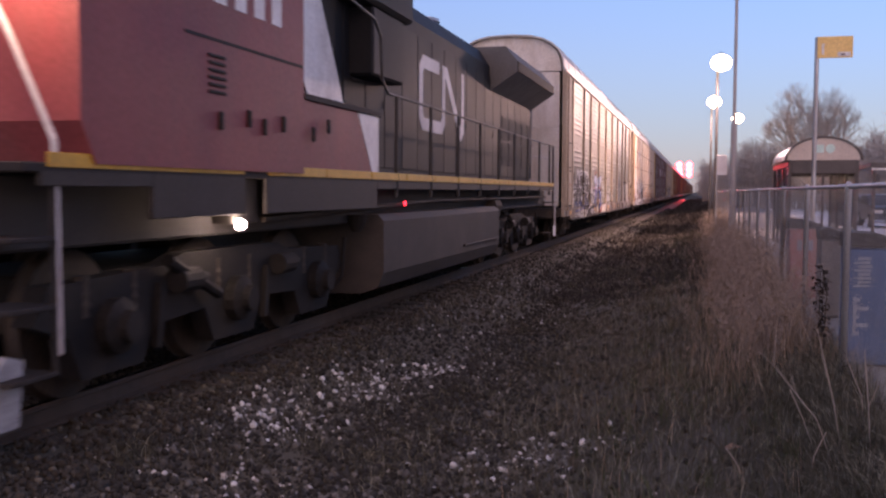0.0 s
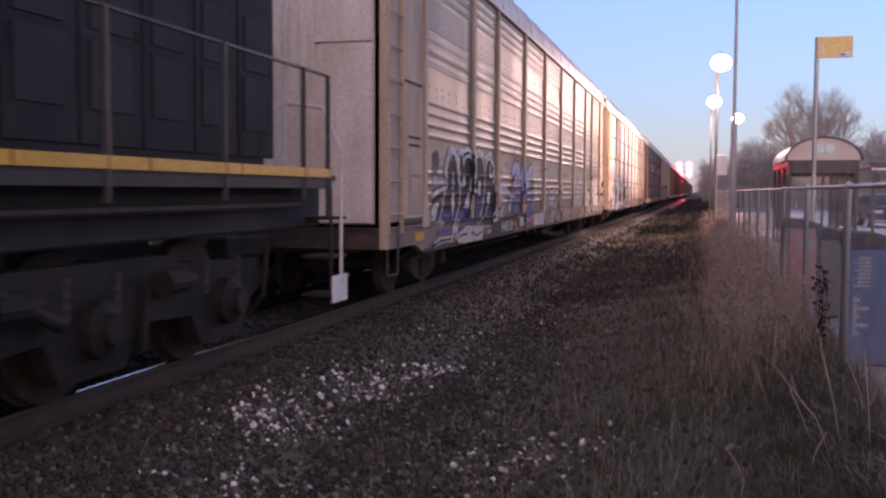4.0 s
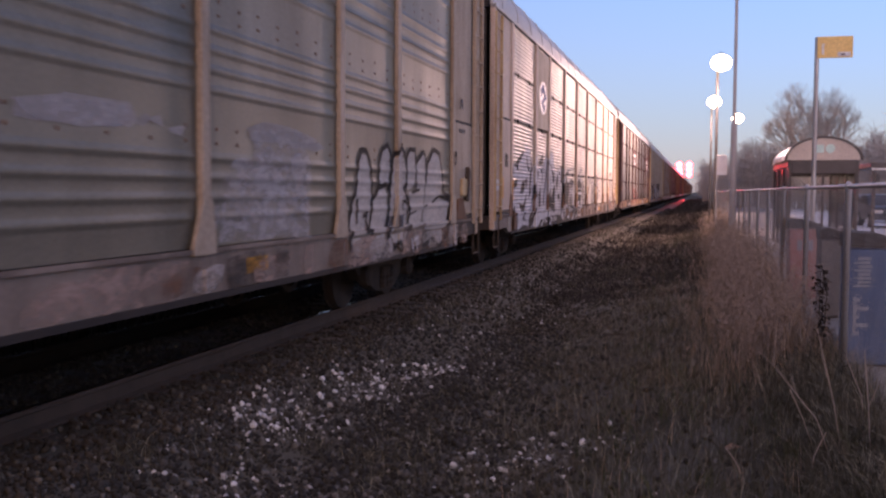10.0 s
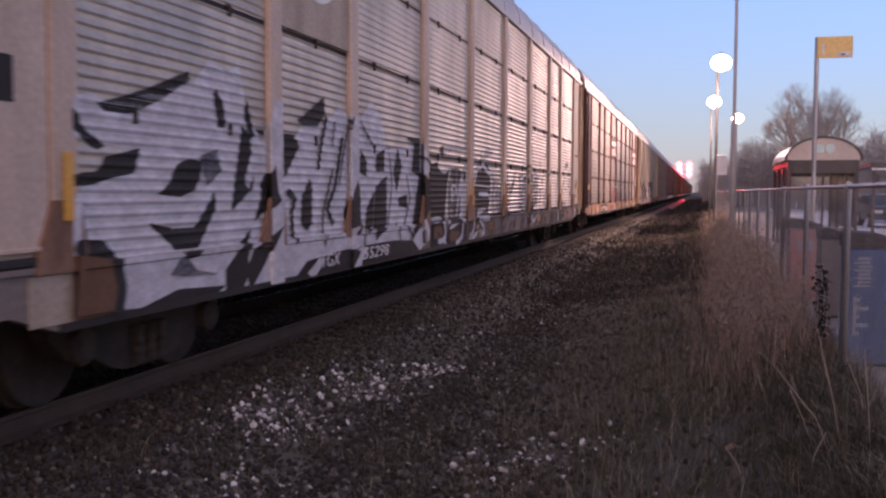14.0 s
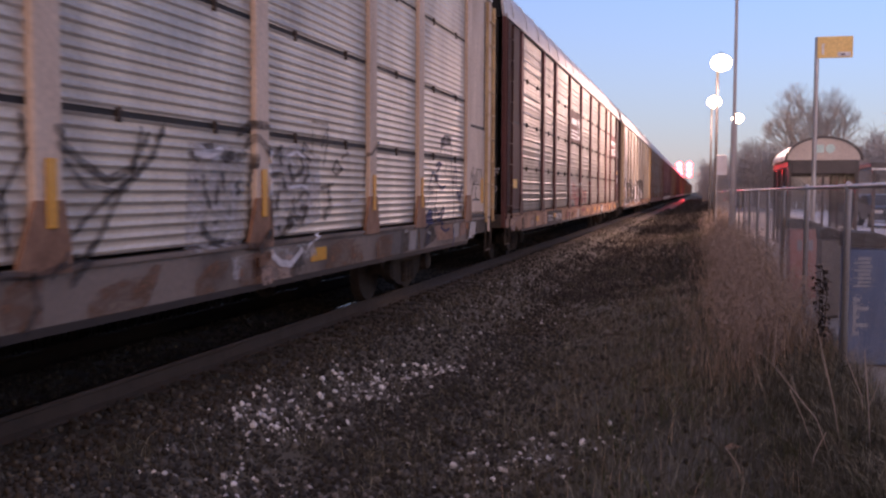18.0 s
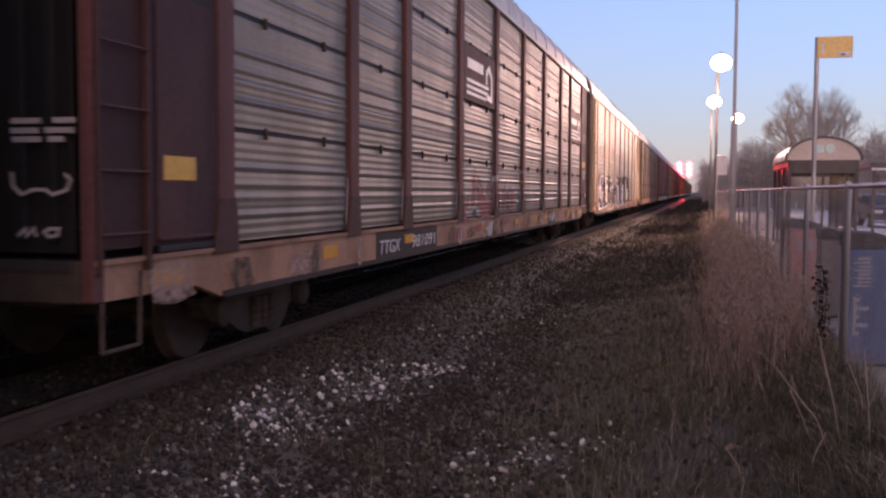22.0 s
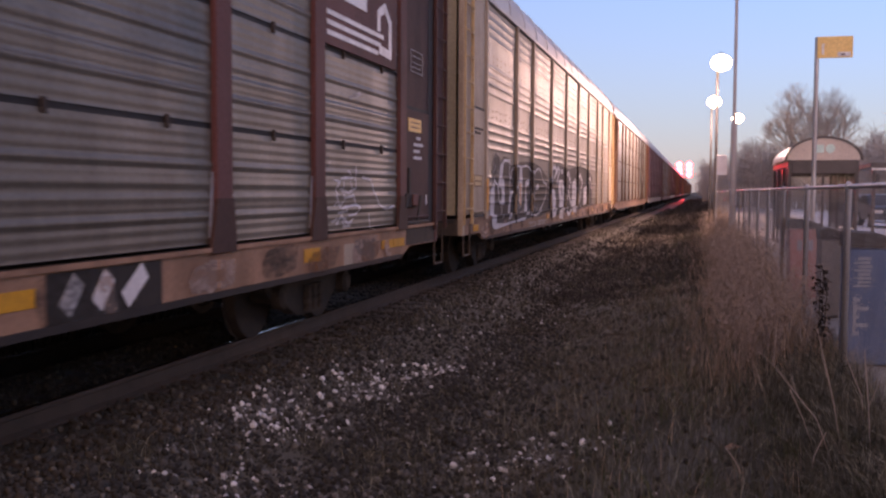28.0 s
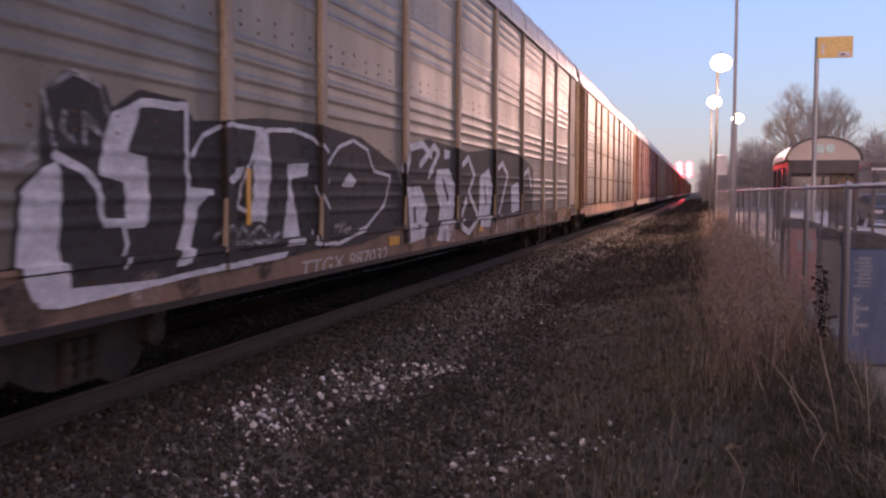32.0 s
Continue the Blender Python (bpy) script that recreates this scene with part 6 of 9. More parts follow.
tag.line(SPRAY_SLATE, 0.03, "14.34,1.05 14.34,1.24 14.42,1.32 14.65,1.35")
tag.line(SPRAY_SLATE, 0.03, "14.64,1.30 14.95,1.44 15.05,1.48")
tag.line(SPRAY_SLATE, 0.03, "15.30,1.12 15.35,1.42 15.21,1.48")
tag.line(SPRAY_SLATE, 0.03, "13.48,1.05 13.51,1.10 13.66,1.12 13.76,1.08")
tag.line(SPRAY_SLATE, 0.03, "14.72,0.75 14.97,0.98")
tag.line(SPRAY_SLATE, 0.03, "15.25,1.00 15.31,0.78")
tag.line(SPRAY_SLATE, 0.05, "14.93,1.13 14.92,0.97 15.08,1.05 15.30,1.13")
tag.line(SPRAY_SLATE, 0.05, "14.29,0.96 14.26,0.76")
tag.line(SPRAY_SLATE, 0.05, "13.13,1.00 13.10,0.79")
tag.line(SPRAY_WHITE, 0.024, "13.16,1.59 13.26,1.56 13.33,1.53 13.21,1.51")
tag.line(SPRAY_WHITE, 0.024, "13.55,1.45 13.73,1.47 13.96,1.46 14.03,1.52")
tag.line(SPRAY_WHITE, 0.024, "14.09,1.54 14.22,1.56 14.33,1.52")
tag.line(SPRAY_WHITE, 0.024, "14.41,1.43 14.64,1.45")
tag.line(SPRAY_WHITE, 0.024, "14.76,1.44 15.04,1.63")
tag.line(SPRAY_WHITE, 0.024, "15.57,1.49 15.71,1.59 15.83,1.55 15.80,1.19")
tag.line(SPRAY_RED, 0.012, "15.14,1.62 15.39,1.62")
tag.done()
tag = Tag(car_1, GREY_CREAM, "bare pale patches on the sheets")
tag.fill(SPRAY_PATCH, "16.03,1.98 16.27,2.02 16.54,2.05 16.94,2.02 17.08,1.98 17.04,1.88 16.59,1.87 16.17,1.87 16.01,1.88")
tag.fill(SPRAY_PATCH, "17.27,1.97 17.37,2.00 17.40,1.95 17.32,1.91 17.27,1.91")
tag.fill(SPRAY_PATCH, "17.63,1.92 17.87,1.95 17.83,1.87 17.67,1.88")
tag.fill(SPRAY_PATCH, "18.89,1.99 19.22,2.07 19.83,2.05 20.38,1.98 20.60,1.90 20.38,1.86 19.57,1.90 18.95,1.89")
tag.fill(SPRAY_PATCH, "13.26,2.04 13.67,2.05 14.52,2.03 14.59,1.96 14.31,1.89 14.02,1.90 13.62,1.87 13.26,1.88")
tag.fill(SPRAY_PATCH, "16.05,1.96 16.47,2.05 17.15,2.05 17.26,1.92 16.63,1.86 16.11,1.89")
tag.fill(SPRAY_PATCH, "13.64,2.85 13.95,2.88 14.43,2.94 14.66,2.91 14.53,2.84 14.13,2.81 13.86,2.83")
tag.fill(SPRAY_PATCH, "17.33,1.96 17.53,2.00 17.56,1.92")
tag.line(SPRAY_HAZE, 0.03, "18.33,1.21 18.38,1.55 18.58,1.57 18.63,1.70 18.99,1.72")
tag.line(SPRAY_HAZE, 0.03, "19.01,1.70 19.05,1.88 19.33,1.86 19.37,1.17")
tag.line(SPRAY_HAZE, 0.03, "19.57,1.67 19.56,1.12")
tag.line(SPRAY_HAZE, 0.03, "19.82,1.73 19.96,1.88 20.09,1.68 20.10,1.04")
tag.line(SPRAY_HAZE, 0.03, "18.58,1.51 18.63,1.11")
tag.line(SPRAY_SLATE, 0.02, "19.21,1.84 19.18,1.08")
tag.fill(SPRAY_HAZE, "18.36,1.07 18.44,1.53 18.63,1.56 18.68,1.69 18.99,1.72 19.06,1.89 19.96,1.88 20.12,1.68 20.20,1.05")
tag.done()
tag = Tag(car_1, GREY_CREAM, "silver bubble graffiti with black outlines")
tag.fill(SPRAY_SILVER, "21.31,0.99 21.36,1.19 21.44,1.38 21.54,1.45 21.59,1.68 21.64,1.81 21.75,1.88 21.90,1.88 21.99,1.73 22.04,1.51 22.02,1.24 21.92,0.98")
tag.fill(SPRAY_SILVER, "21.31,0.97 21.92,0.97 21.83,0.80 21.69,0.74 21.47,0.74 21.34,0.81")
tag.fill(SPRAY_SILVER, "22.32,1.56 22.34,1.79 22.46,1.95 22.64,2.01 22.76,1.95 22.75,1.76 22.68,1.58 22.53,1.55")
tag.fill(SPRAY_SILVER, "22.02,1.23 22.10,1.35 22.31,1.49 22.54,1.55 22.63,1.43 22.65,1.22 22.57,1.10 22.43,1.00 21.96,0.99")
tag.fill(SPRAY_SILVER, "21.96,0.95 22.43,0.98 22.46,0.86 22.30,0.77 22.12,0.74 21.99,0.81")
tag.fill(SPRAY_SILVER, "22.60,1.00 22.78,1.51 22.87,1.81 23.01,1.95 23.16,2.03 23.31,1.94 23.41,1.79 23.45,1.56 23.30,1.51 23.41,1.41 23.57,1.23 23.46,1.04 23.08,1.02")
tag.fill(SPRAY_SILVER, "22.59,0.96 23.39,0.98 23.32,0.82 23.09,0.75 22.82,0.86 22.63,0.84")
tag.fill(SPRAY_SILVER, "23.44,1.50 23.48,1.90 23.56,1.99 23.84,2.01 23.85,1.65 23.72,1.51")
tag.fill(SPRAY_SILVER, "23.52,0.99 23.61,1.28 23.53,1.47 23.88,1.49 23.88,1.71 23.95,1.87 24.27,2.00 24.34,1.92 24.31,1.61 24.23,1.26 24.11,1.04")
tag.fill(SPRAY_SILVER, "24.16,0.96 24.32,1.42 24.36,1.58 24.40,1.78 24.64,1.99 24.92,2.04 25.15,1.91 25.22,1.58 25.13,1.36 25.63,1.32 25.53,1.11 25.29,0.95")
tag.fill(SPRAY_SILVER, "23.58,0.90 24.16,0.93 25.29,0.93 25.05,0.74 24.68,0.80 24.16,0.76 23.61,0.73")
tag.line(SPRAY_BLACK, 0.032, "21.33,0.77 21.27,0.92 21.33,1.19 21.43,1.40 21.53,1.47 21.57,1.68 21.63,1.83 21.72,1.93 21.88,1.93 22.02,1.81 22.07,1.54 22.06,1.30")
tag.line(SPRAY_BLACK, 0.032, "22.31,1.54 22.34,1.81 22.46,1.97 22.66,2.03 22.79,1.93 22.77,1.68 22.69,1.51")
tag.line(SPRAY_BLACK, 0.032, "21.94,0.98 22.04,1.23 22.10,1.39 22.33,1.52 22.59,1.56")
tag.line(SPRAY_BLACK, 0.032, "22.58,0.96 22.69,1.21 22.77,1.59 22.88,1.89 23.14,2.07 23.39,1.95 23.47,1.65 23.33,1.51 23.61,1.23 23.50,1.04 23.49,0.90")
tag.line(SPRAY_BLACK, 0.032, "23.43,1.50 23.46,1.92 23.58,2.01 23.84,2.02 23.86,1.84 24.24,2.01 24.35,1.93 24.36,1.61")
tag.line(SPRAY_BLACK, 0.032, "23.88,1.49 23.88,1.75")
tag.line(SPRAY_BLACK, 0.032, "24.36,1.61 24.43,1.85 24.76,2.06 25.08,2.02 25.25,1.69 25.30,1.46 25.70,1.38")
tag.line(SPRAY_BLACK, 0.032, "21.35,0.77 21.53,0.72 21.79,0.76 21.95,0.89")
tag.line(SPRAY_BLACK, 0.032, "21.99,0.81 22.12,0.73 22.31,0.73 22.49,0.81 22.59,0.96")
tag.line(SPRAY_BLACK, 0.032, "22.63,0.92 22.80,0.78 23.00,0.86 23.09,0.76")
tag.line(SPRAY_BLACK, 0.032, "23.56,0.73 24.16,0.76 24.54,0.83 24.96,0.71 25.45,0.89 25.66,1.34")
tag.fill(SPRAY_BLACK, "21.52,1.40 21.59,1.40 21.58,1.12 21.53,1.12")
tag.fill(SPRAY_BLACK, "23.07,1.92 23.14,1.94 23.15,1.85 23.10,1.84")
tag.line(SPRAY_BLACK, 0.025, "21.77,1.20 21.89,1.24 21.85,1.13 21.93,1.05 21.76,1.02")
tag.line(SPRAY_BLACK, 0.025, "22.67,1.22 22.70,1.17 22.62,1.12")
tag.line(SPRAY_BLACK, 0.02, "24.69,1.33 25.04,1.41 25.70,1.35")
tag.line(SPRAY_BLACK, 0.02, "23.11,1.37 23.38,1.35 23.55,1.23")
tag.line(SPRAY_BLACK, 0.02, "23.07,1.34 23.12,1.19")
tag.line(SPRAY_BLACK, 0.02, "23.66,1.46 24.02,1.50")
tag.line(SPRAY_BLACK, 0.02, "23.55,1.38 23.31,0.88")
tag.fill(SPRAY_SLATE, "22.69,1.17 23.14,1.20 23.10,1.04 22.63,1.03")
tag.line(SPRAY_SLATE, 0.014, "23.57,1.18 23.87,1.22")
tag.line(SPRAY_SLATE, 0.014, "24.23,1.27 24.38,1.29")
tag.line(SPRAY_SLATE, 0.014, "23.59,1.00 23.60,0.85")
tag.line(SPRAY_BLACK, 0.03, "25.77,1.88 25.87,2.06")
tag.line(SPRAY_BLACK, 0.03, "26.01,1.47 26.37,1.53 26.41,1.33 26.04,1.28")
tag.fill(SPRAY_SLATE, "26.30,1.78 26.76,1.85 26.84,1.40 26.49,1.39")
tag.line(SPRAY_WHITE, 0.02, "23.65,0.85 23.81,0.88 23.76,0.74")
tag.line(SPRAY_WHITE, 0.02, "23.52,0.86 23.60,0.72")
tag.done()
tag = Tag(car_2, PALE_CREAM, "white and black wild-style graffiti")
tag.fill(SPRAY_WHITE, "2.25,2.02 3.35,2.26 3.64,2.48 3.88,2.40 4.12,2.49 4.24,2.15 4.54,1.87 4.70,2.28 4.88,2.24 5.02,1.80 5.40,2.09 5.96,2.12 6.41,2.35 6.69,2.28 7.09,2.28 7.43,2.50 7.81,2.34 8.00,1.97 9.51,2.11 9.82,1.76 9.17,1.40 9.88,0.88 8.99,0.57 7.69,0.59 5.56,0.61 4.20,0.61 2.37,0.71 2.29,0.86 2.22,1.06 1.81,1.09 1.82,1.44 2.23,1.56 2.61,1.74 1.83,1.79 1.84,2.02 2.11,2.08")
tag.fill(SPRAY_BLACK, "2.15,2.02 2.35,2.06 2.72,2.16 3.28,2.34 3.33,2.29 2.89,2.09 2.50,1.97 2.24,1.97")
tag.fill(SPRAY_BLACK, "1.84,1.96 2.05,1.84 2.25,1.75 2.14,1.73 2.01,1.78 1.84,1.83")
tag.fill(SPRAY_BLACK, "2.24,1.69 2.64,1.76 2.57,1.59 2.33,1.56 2.09,1.51 1.83,1.50 1.83,1.58 2.14,1.59")
tag.fill(SPRAY_BLACK, "2.84,1.45 3.00,1.52 3.09,1.65 3.27,1.71 3.48,1.70 3.46,1.58 3.37,1.48 3.17,1.43")
tag.fill(SPRAY_BLACK, "2.71,1.26 3.06,1.21 3.36,1.21 3.54,1.35 3.68,1.48 3.70,1.35 3.47,1.11 3.35,0.99 3.20,0.98 2.99,1.11")
tag.fill(SPRAY_BLACK, "2.53,0.69 3.06,0.78 3.40,0.76 3.79,0.74 3.55,0.66 2.81,0.65")
tag.fill(SPRAY_BLACK, "3.78,0.86 4.09,1.05 4.32,1.17 4.18,0.92 4.22,0.83 4.07,0.66 3.78,0.70")
tag.fill(SPRAY_BLACK, "4.01,1.54 4.15,2.01 4.29,1.94 4.33,1.80 4.19,1.55 4.28,1.49 4.37,1.64 4.35,1.50 3.95,1.31")
tag.fill(SPRAY_BLACK, "3.71,2.26 3.83,2.15 3.87,1.97 3.74,1.96 3.66,2.21")
tag.fill(SPRAY_BLACK, "4.23,2.24 4.38,1.94 4.30,1.89 4.18,2.10")
tag.fill(SPRAY_BLACK, "4.49,1.55 4.70,1.70 4.75,1.47 4.81,1.39 4.36,1.22 4.50,1.42")
tag.fill(SPRAY_BLACK, "4.48,1.06 4.86,1.17 4.48,0.84 4.20,0.64 4.15,0.83 4.29,1.00")
tag.fill(SPRAY_BLACK, "4.89,1.96 5.27,1.95 5.35,1.90 4.99,1.59 4.93,1.79")
tag.fill(SPRAY_BLACK, "5.31,2.13 5.97,2.41 5.98,2.22 5.78,2.10 5.40,2.09")
tag.fill(SPRAY_BLACK, "5.58,1.60 5.65,1.52 5.64,1.16 5.51,1.09 5.36,1.18 5.39,1.42")
tag.fill(SPRAY_BLACK, "6.65,1.41 6.82,1.59 7.00,1.35 6.92,1.11 6.59,1.07 6.50,1.25")
tag.fill(SPRAY_BLACK, "7.05,1.94 7.25,1.82 7.25,1.63 6.99,1.69")
tag.fill(SPRAY_BLACK, "7.57,1.89 7.89,1.98 7.89,1.71 7.57,1.70")
tag.fill(SPRAY_BLACK, "7.57,1.53 7.98,1.67 7.98,1.08 7.48,0.91 7.48,1.17")
tag.fill(SPRAY_BLACK, "7.25,1.29 7.52,1.48 7.46,1.09 7.17,0.99")
tag.fill(SPRAY_BLACK, "8.24,1.71 8.41,2.01 8.60,1.80 8.37,1.46")
tag.fill(SPRAY_BLACK, "8.78,2.16 9.41,2.18 9.41,1.67 9.03,1.73 9.14,2.09")
tag.fill(SPRAY_BLACK, "8.43,1.40 8.82,1.44 8.83,1.26 8.45,1.30")
tag.fill(SPRAY_BLACK, "9.41,1.75 9.90,1.54 9.96,1.39 9.42,1.04 8.94,0.84 9.15,1.19")
tag.fill(SPRAY_BLACK, "5.42,0.82 6.36,0.87 8.07,0.89 8.98,0.85 9.47,0.61 8.99,0.53 6.36,0.58 5.07,0.65")
tag.fill(SPRAY_SLATE, "2.93,0.89 3.12,1.02 3.25,0.95 3.31,0.90 3.64,0.84 3.13,0.86")
tag.fill(SPRAY_SLATE, "3.42,1.73 3.70,1.80 3.77,1.63 3.54,1.51")
tag.line(SPRAY_BLACK, 0.035, "6.00,2.20 5.84,1.88 5.79,1.71")
tag.line(SPRAY_BLACK, 0.035, "6.45,2.01 6.24,1.52 6.02,1.30 6.17,1.16")
tag.line(SPRAY_BLACK, 0.035, "5.06,1.47 5.21,1.41 5.13,1.27 5.16,1.03")
tag.line(SPRAY_SLATE, 0.028, "6.67,2.25 6.45,1.79 6.37,1.57")
tag.line(SPRAY_SLATE, 0.028, "8.80,1.66 8.94,1.39 8.69,1.05 8.96,0.90")
tag.line(SPRAY_SLATE, 0.028, "6.23,2.16 6.16,1.95")
tag.line(SPRAY_SLATE, 0.028, "7.04,2.22 7.41,2.01")
tag.line(SPRAY_SLATE, 0.028, "8.06,1.91 8.16,1.53 8.00,1.09")
tag.line(SPRAY_BLACK, 0.02, "9.03,1.74 9.31,1.96 9.90,1.84 9.56,1.54")
tag.line(SPRAY_BLACK, 0.02, "8.33,1.08 8.41,0.88")
tag.line(SPRAY_BLACK, 0.02, "6.16,1.68 5.89,1.26 5.89,0.95")
tag.line(SPRAY_BLACK, 0.02, "6.76,1.02 7.07,1.12 7.08,0.88")
tag.fill(SPRAY_WHITE, "6.51,0.57 6.95,0.89 7.19,0.84 6.76,0.61")
tag.fill(SPRAY_WHITE, "5.56,0.63 5.41,0.71 5.76,0.84 5.87,0.80")
tag.fill(RUST, "1.86,1.11 2.12,1.12 2.25,1.02 2.30,0.86 2.27,0.72 1.81,0.73")
tag.line(SPRAY_BLACK, 0.05, "1.86,1.14 2.16,1.12 2.27,1.03 2.33,0.86 2.29,0.71")
tag.done()
tag = Tag(car_2, PALE_CREAM, "black and white looping graffiti")
tag.fill(SPRAY_HAZE, "10.45,2.06 10.55,2.13 10.95,2.15 12.17,2.19 12.17,2.13 11.24,2.08 10.47,1.96")
tag.fill(SPRAY_SLATE, "11.08,1.83 11.56,1.84 11.81,1.80 11.92,1.63 11.88,0.99 10.96,1.00 10.99,1.50")
tag.fill(SPRAY_SLATE, "10.47,2.10 10.67,2.14 10.72,2.03 10.57,1.95")
tag.fill(SPRAY_BLACK, "9.94,1.85 10.40,1.90 10.54,1.79 10.88,1.76 11.02,1.86 11.09,1.87 11.04,1.71 10.93,1.54 10.87,1.37 10.84,1.20 10.81,0.99 9.88,1.04")
tag.fill(SPRAY_BLACK, "9.88,1.03 10.81,0.99 10.92,0.71 9.87,0.69")
tag.fill(SPRAY_BLACK, "10.81,0.99 12.09,0.96 12.08,0.65 10.86,0.66")
tag.fill(SPRAY_SILVER, "10.83,1.16 11.01,1.16 10.96,1.00 10.79,1.00")
tag.line(SPRAY_WHITE, 0.02, "10.40,1.90 10.42,1.83 10.54,1.79 10.72,1.76 10.88,1.77 11.03,1.85")
tag.line(SPRAY_SILVER, 0.035, "11.07,1.87 11.04,1.71 10.93,1.54 10.87,1.33 10.83,1.13 10.80,1.00")
tag.fill(SPRAY_WHITE, "11.10,1.54 11.26,1.59 11.45,1.58 11.55,1.51 11.55,1.39 11.45,1.45 11.32,1.45 11.25,1.34 11.19,1.30 11.16,1.43")
tag.fill(SPRAY_WHITE, "11.70,1.65 11.85,1.73 11.93,1.67 11.90,0.99 11.74,1.00 11.76,1.35 11.69,1.46 11.58,1.24 11.52,1.07 11.44,1.10 11.51,1.28 11.63,1.51")
tag.fill(SPRAY_WHITE, "12.12,1.71 12.12,1.51 12.01,1.30 11.94,1.39 12.01,1.63")
tag.fill(SPRAY_WHITE, "11.69,1.11 11.88,1.23 11.84,1.08 11.66,1.01")
tag.fill(SPRAY_WHITE, "10.90,0.91 11.04,0.98 11.58,1.00 11.20,0.93")
tag.fill(SPRAY_WHITE, "11.35,0.69 11.56,0.75 11.79,0.75 11.55,0.69")
tag.fill(SPRAY_WHITE, "10.35,0.78 10.65,0.81 10.73,0.72 10.39,0.74")
tag.fill(SPRAY_BLACK, "11.26,1.53 11.43,1.54 11.40,1.48 11.29,1.47")
tag.fill(SPRAY_BLACK, "11.92,1.82 12.09,1.75 12.06,1.63 11.92,1.67")
tag.fill(RUST, "10.04,1.00 10.40,1.01 10.56,0.93 10.44,0.82 10.03,0.81")
tag.fill(RUST, "10.87,0.82 11.04,0.90 11.57,0.86 11.35,0.73 10.98,0.73")
tag.line(SPRAY_WHITE, 0.04, "9.99,1.07 10.44,1.08 10.60,1.03 10.69,0.91 10.66,0.81 10.49,0.77 10.30,0.77")
tag.line(SPRAY_WHITE, 0.04, "11.78,0.96 11.74,0.81 11.56,0.73 11.35,0.69")
tag.line(SPRAY_BLACK, 0.02, "10.04,1.01 10.40,1.02 10.58,0.93 10.45,0.81")
tag.line(SPRAY_BLACK, 0.02, "10.26,0.89 10.35,0.83")
tag.line(SPRAY_BLACK, 0.02, "11.64,1.62 11.70,1.74 11.86,1.80")
tag.line(SPRAY_BLACK, 0.02, "11.48,1.32 11.42,1.10")
tag.line(SPRAY_SLATE, 0.02, "11.23,1.82 11.26,1.61")
tag.line(SPRAY_SLATE, 0.02, "11.39,1.80 11.37,1.61")
tag.line(SPRAY_SLATE, 0.02, "11.56,1.82 11.64,1.62")
tag.done()
tag = Tag(car_2, PALE_CREAM, "black block graffiti with white lines")
tag.fill(SPRAY_BLACK, "12.49,1.70 12.61,1.69 12.69,1.63 12.85,1.77 12.94,1.89 13.14,1.96 13.53,1.97 13.81,1.95 14.03,1.83 14.07,1.63 14.03,1.35 13.94,1.22 13.86,1.07 13.56,0.98 12.99,0.98 12.68,1.00 12.68,1.27 12.55,1.37 12.49,1.56")
tag.fill(SPRAY_BLACK, "12.67,1.00 12.99,1.00 13.19,0.93 13.36,0.85 13.35,0.73 12.89,0.82 12.60,0.77 12.41,0.79 12.55,0.86")
tag.line(SPRAY_WHITE, 0.035, "12.54,1.59 12.66,1.58 12.85,1.70 12.97,1.84 13.17,1.91 13.20,1.84 13.24,1.91 13.43,1.93 13.66,1.86 13.88,1.80 14.04,1.80 14.06,1.89")
tag.fill(SPRAY_WHITE, "13.10,1.47 13.85,1.47 13.88,1.39 13.09,1.40")
tag.fill(SPRAY_WHITE, "13.06,1.15 13.15,1.19 13.62,1.19 13.57,1.13 13.26,1.11 13.44,1.06 13.88,1.07 13.81,0.96 13.20,0.98 13.05,1.05")
tag.fill(SPRAY_WHITE, "12.18,0.71 12.42,0.78 12.78,0.82 13.29,0.82 13.29,0.76 12.89,0.75 12.57,0.71 12.23,0.70")
tag.fill(SPRAY_BLACK, "13.15,1.11 13.52,1.08 13.18,1.06")
tag.fill(SPRAY_BLACK, "12.72,0.74 12.98,0.80 13.04,0.77 12.89,0.73")
tag.fill(SPRAY_BLACK, "13.37,1.16 13.55,1.16 13.51,1.14")
tag.line(SPRAY_WHITE, 0.028, "13.87,1.41 14.01,1.36")
tag.line(SPRAY_WHITE, 0.028, "12.55,1.37 12.63,1.27 12.62,1.11 12.53,0.95 12.43,0.84 12.28,0.78")
tag.line(SPRAY_WHITE, 0.028, "13.03,1.16 12.98,1.02 13.19,0.93 13.33,0.88 13.36,0.79 13.25,0.75")
tag.line(SPRAY_WHITE, 0.014, "12.69,1.59 13.02,1.58 13.95,1.56")
tag.line(SPRAY_WHITE, 0.014, "13.14,1.02 13.81,0.99")
tag.fill(SPRAY_HAZE, "14.11,1.82 14.55,1.82 14.62,1.64 14.80,1.11 14.17,1.09")
tag.fill(SPRAY_HAZE, "13.14,2.13 13.96,2.26 14.20,2.16 13.21,1.96")
tag.line(SPRAY_SMUDGE, 0.024, "14.19,1.76 14.32,1.63 14.18,1.42 14.27,1.21")
tag.line(SPRAY_SMUDGE, 0.024, "14.31,1.63 14.48,1.64")
tag.line(SPRAY_SMUDGE, 0.024, "14.34,1.13 14.23,0.88")
tag.line(SPRAY_SMUDGE, 0.024, "14.55,0.92 14.65,0.76")
tag.line(SPRAY_SMUDGE, 0.024, "14.75,1.03 15.13,1.00 15.55,1.08")
tag.line(SPRAY_SMUDGE, 0.03, "14.62,1.81 14.67,1.63 14.56,1.42 14.71,1.24 14.81,1.06")
